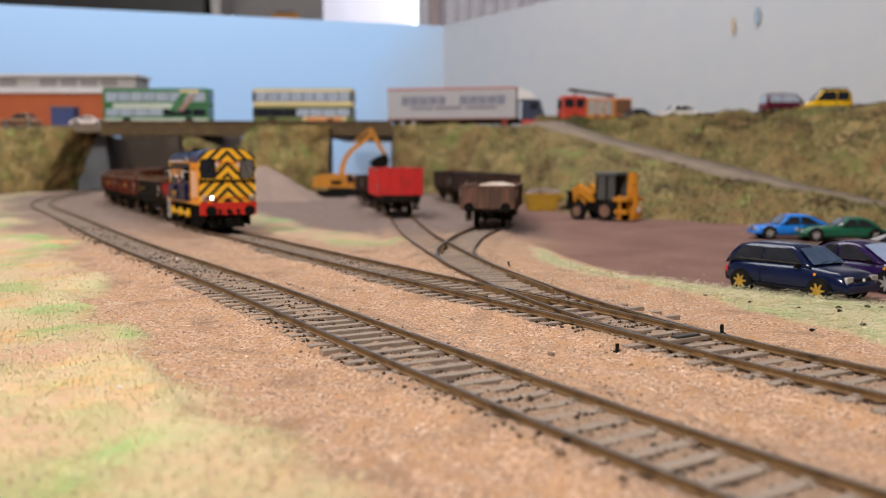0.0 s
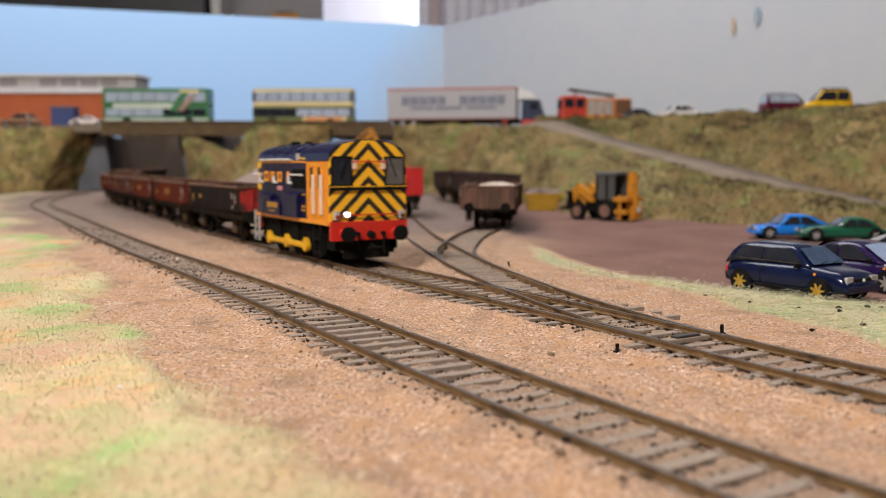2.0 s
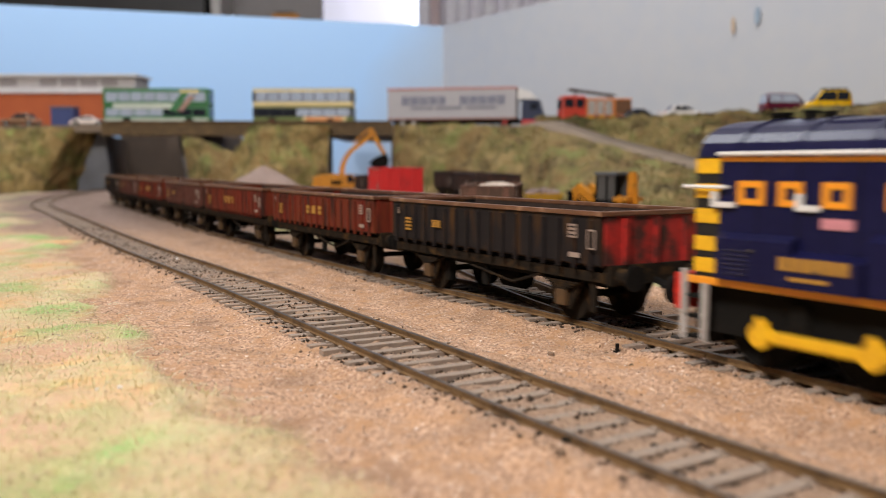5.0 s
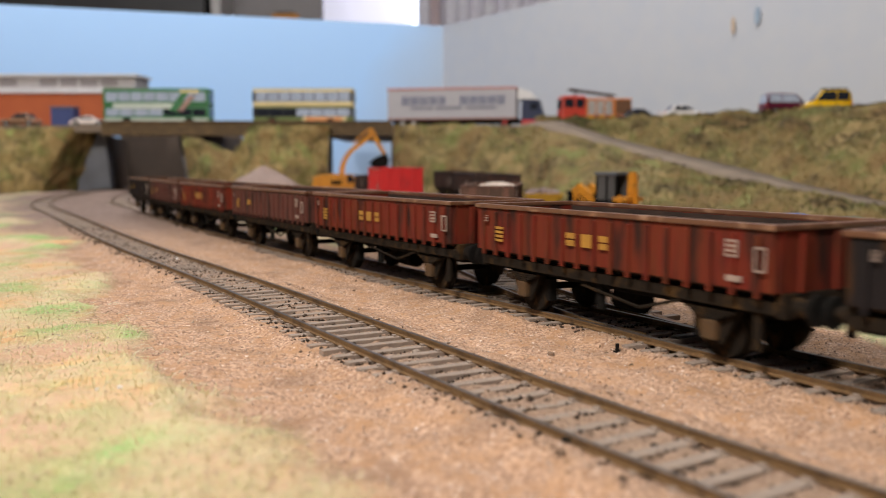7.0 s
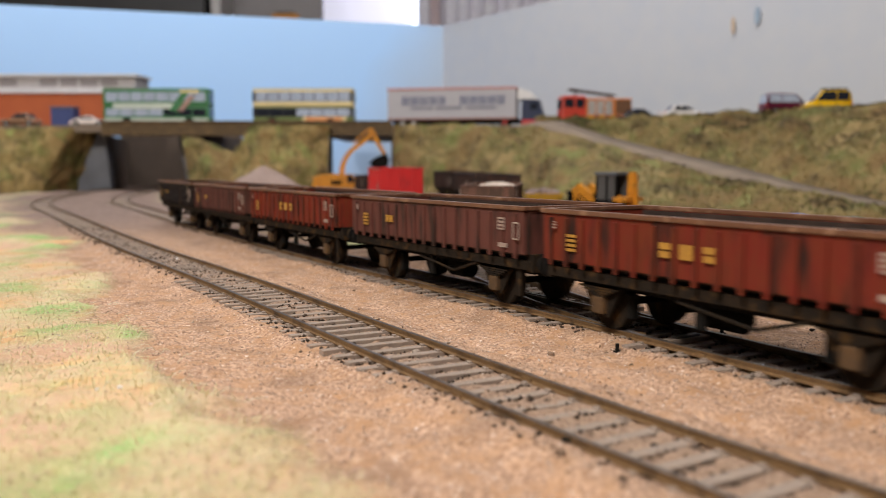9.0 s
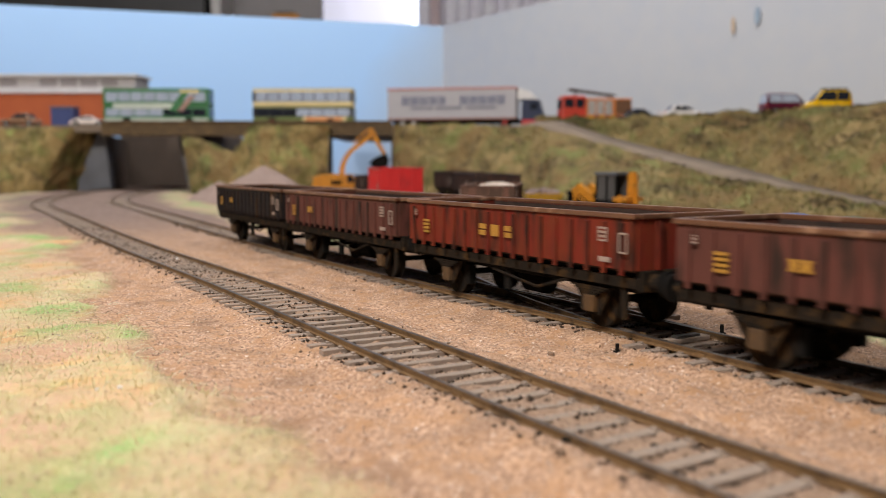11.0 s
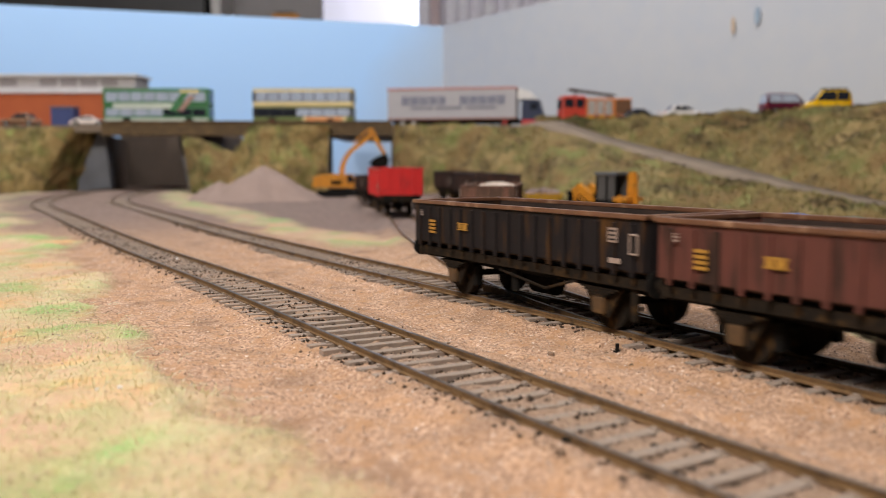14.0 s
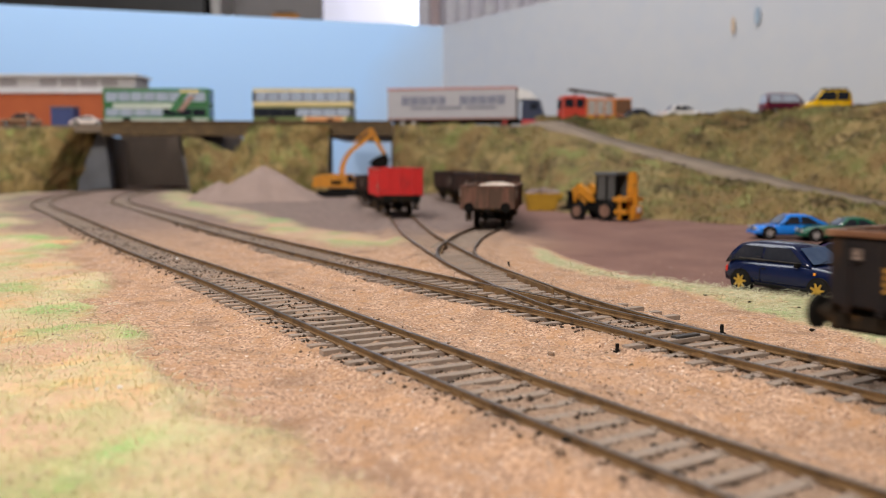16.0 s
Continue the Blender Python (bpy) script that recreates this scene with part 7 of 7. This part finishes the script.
# ---- the train's run: length along the loop line to the leading buffer beam ----
RUN = [(0.0, 1.036), (0.5, 1.092), (1.0, 1.143), (1.5, 1.191), (2.0, 1.237), (2.5, 1.282), (3.0, 1.3300), (3.5, 1.3757), (4.0, 1.4260), (4.2, 1.4440), (5.0, 1.517), (6.3, 1.6328), (7.0, 1.6888), (8.0, 1.7645), (9.0, 1.8415), (10.0, 1.924), (11.5, 2.045), (13.0, 2.158), (14.0, 2.236), (15.0, 2.313), (16.0, 2.389)]
LINE_P, LINE_D, LINE_S = line(LOOP, 2.2, -1.2, 0.002)
LINE_S = LINE_S - float(np.interp(-0.75, -LINE_P[:, 1], LINE_S)) + 0.7889
RUN_AT = spline([q[0] for q in RUN], [q[1] for q in RUN])


def on_line(s):
    return np.array([np.interp(s, LINE_S, LINE_P[:, 0]), np.interp(s, LINE_S, LINE_P[:, 1])])


def at_run(t, back, base):
    """The pose at t of a vehicle whose middle lies that far (m) behind the leading beam."""
    s = float(RUN_AT(t)) - back
    a, b = on_line(s + base), on_line(s - base)
    c = (a + b) / 2
    za, zb = float(grade(a[1])), float(grade(b[1]))
    tilt = math.atan2(za - zb, 2 * base)
    return Matrix.Translation((c[0], c[1], RAIL_TOP + (za + zb) / 2)) @ Matrix.Rotation(math.atan2(a[1] - b[1], a[0] - b[0]), 4, "Z") @ Matrix.Rotation(-tilt, 4, "Y")


PANEL = tuple((-42.6, -39.0, 19.0 + 1.15 * k, 19.7 + 1.15 * k) for k in range(4))
LETTERS = ((-10.0, -6.6, 22.2, 23.6), (-10.0, -6.8, 20.4, 21.8), (-4.0, -0.2, 20.4, 23.6), (2.6, 5.8, 22.2, 23.6), (2.8, 5.8, 20.4, 21.8)) + PANEL
NUMBERS = ((-25.6, -20.2, 22.7, 23.1), (-25.6, -20.2, 20.9, 21.3), (-25.2, -23.4, 21.4, 22.6), (-22.8, -20.6, 21.4, 22.6)) + PANEL
# label, paint, lettering, end paint, distance of the middle behind the leading beam
CONSIST = [
    ("black weathered open wagon with a red end behind the shunter", M_SOOT, NUMBERS, M_REDEND, 0.1740),
    ("maroon ribbed open wagon with yellow markings and rusty rim", M_MAROON, LETTERS, None, 0.2935),
    ("maroon ribbed open wagon with yellow markings, heavily streaked", M_MAROON, LETTERS, None, 0.4140),
    ("faded pinkish brown ribbed open wagon with pale rim", M_FADED, NUMBERS, None, 0.5300),
    ("bright maroon red ribbed open wagon with yellow markings", M_RED_WAGON, LETTERS, None, 0.6510),
    ("faded brown ribbed open wagon with dark patched panel", M_FADED, NUMBERS, None, 0.7655),
    ("sooty black open wagon at the tail of the train", M_SOOT, NUMBERS, None, 0.8775),
]
MOVERS = []


def build_train():
    lo, wheels, rods = shunter()
    MOVERS.append((lo, 0.0525, 0.023, wheels, 0.009, rods))
    for label, paint, letters, end_paint, back in CONSIST:
        w = open_wagon(label, paint, letters, end_paint, M_RIM)
        MOVERS.append((w, back, 0.0345, axle_pair(w), 0.0064, []))


def build_sidings_stock():
    def stand(w, f, y, flip=False):
        e = 0.03
        d = Vector((float(f(y - e)) - float(f(y + e)), -2 * e))
        w.matrix_world = Matrix.Translation((float(f(y)), y, RAIL_TOP + float(grade(y)))) @ Matrix.Rotation(math.atan2(d.y, d.x), 4, "Z")
        axle_pair(w)

    g = "wagons standing in the yard"
    stand(open_wagon("bauxite brown open wagon loaded with pale sand", M_BROWN, (), None, M_BROWN, group=g, load=M_LOAD, top=25.8, z0=12.6), SIDING_B, 0.612)
    for y, lab in ((0.735, "dark brown empty open wagon on the siding"), (0.852, "dark brown empty open wagon farther up the siding"), (0.97, "dark brown empty open wagon at the siding end")):
        stand(open_wagon(lab, M_DKBROWN, (), None, M_DKBROWN, group=g, top=31), SIDING_B, y)
    stand(open_wagon("bright red high sided wagon on black underframe", M_BRIGHTRED, (), None, M_BRIGHTRED, group=g, top=36.5), SIDING_A, 0.748)
    stand(open_wagon("dark empty open wagon behind the red wagon", M_DKBROWN, (), None, M_DKBROWN, group=g), SIDING_A, 0.90)


def motions():
    ts = [round(k * 0.25, 3) for k in range(65)]
    fine = [round(k * 0.1, 3) for k in range(161)]
    for ob, back, base, axles, r, rods in MOVERS:
        walk(ob, [(t, at_run(t, back, base)) for t in ts])
        for ax in axles:
            home = ax.matrix_basis.translation.copy()
            walk(ax, [(t, Matrix.Translation(home) @ Matrix.Rotation((float(RUN_AT(t)) - 1.036) / r + back * 37, 4, "Y")) for t in fine])
        for k, q in enumerate(rods):
            rows = []
            for t in fine:
                a = (float(RUN_AT(t)) - 1.036) / r + 3.37 + k * math.pi / 2
                rows.append((t, Matrix.Translation((-0.0015 + 0.0042 * math.cos(-a), 0, 0.0088 + 0.0042 * math.sin(-a)))))
            walk(q, rows)


build_ground()
build_hill()
build_bridge()
build_backscene()
build_room()
build_building()
build_road_traffic()
build_plant()
build_cars()
build_sidings_stock()
build_train()
build_lineside()
build_turnout_irons()
build_grains()
build_crumbs()
build_grass()
track("main_track", MAIN, 0.03, 1.495, "weathered brown rail model track with grey sleepers")
track("loop_track", LOOP, 0.03, 1.495, "weathered model track that the train runs on")
track("siding_track", SIDING_A, 0.196, 1.30, "rusty siding track curving into the yard", sleepers_from=0.30, sleepers_to=0.43)
track("siding_track", SIDING_B, 0.375, 1.30, "rusty siding track under the brown wagons", sleepers_from=0.45, sleepers_to=0.60)
motions()
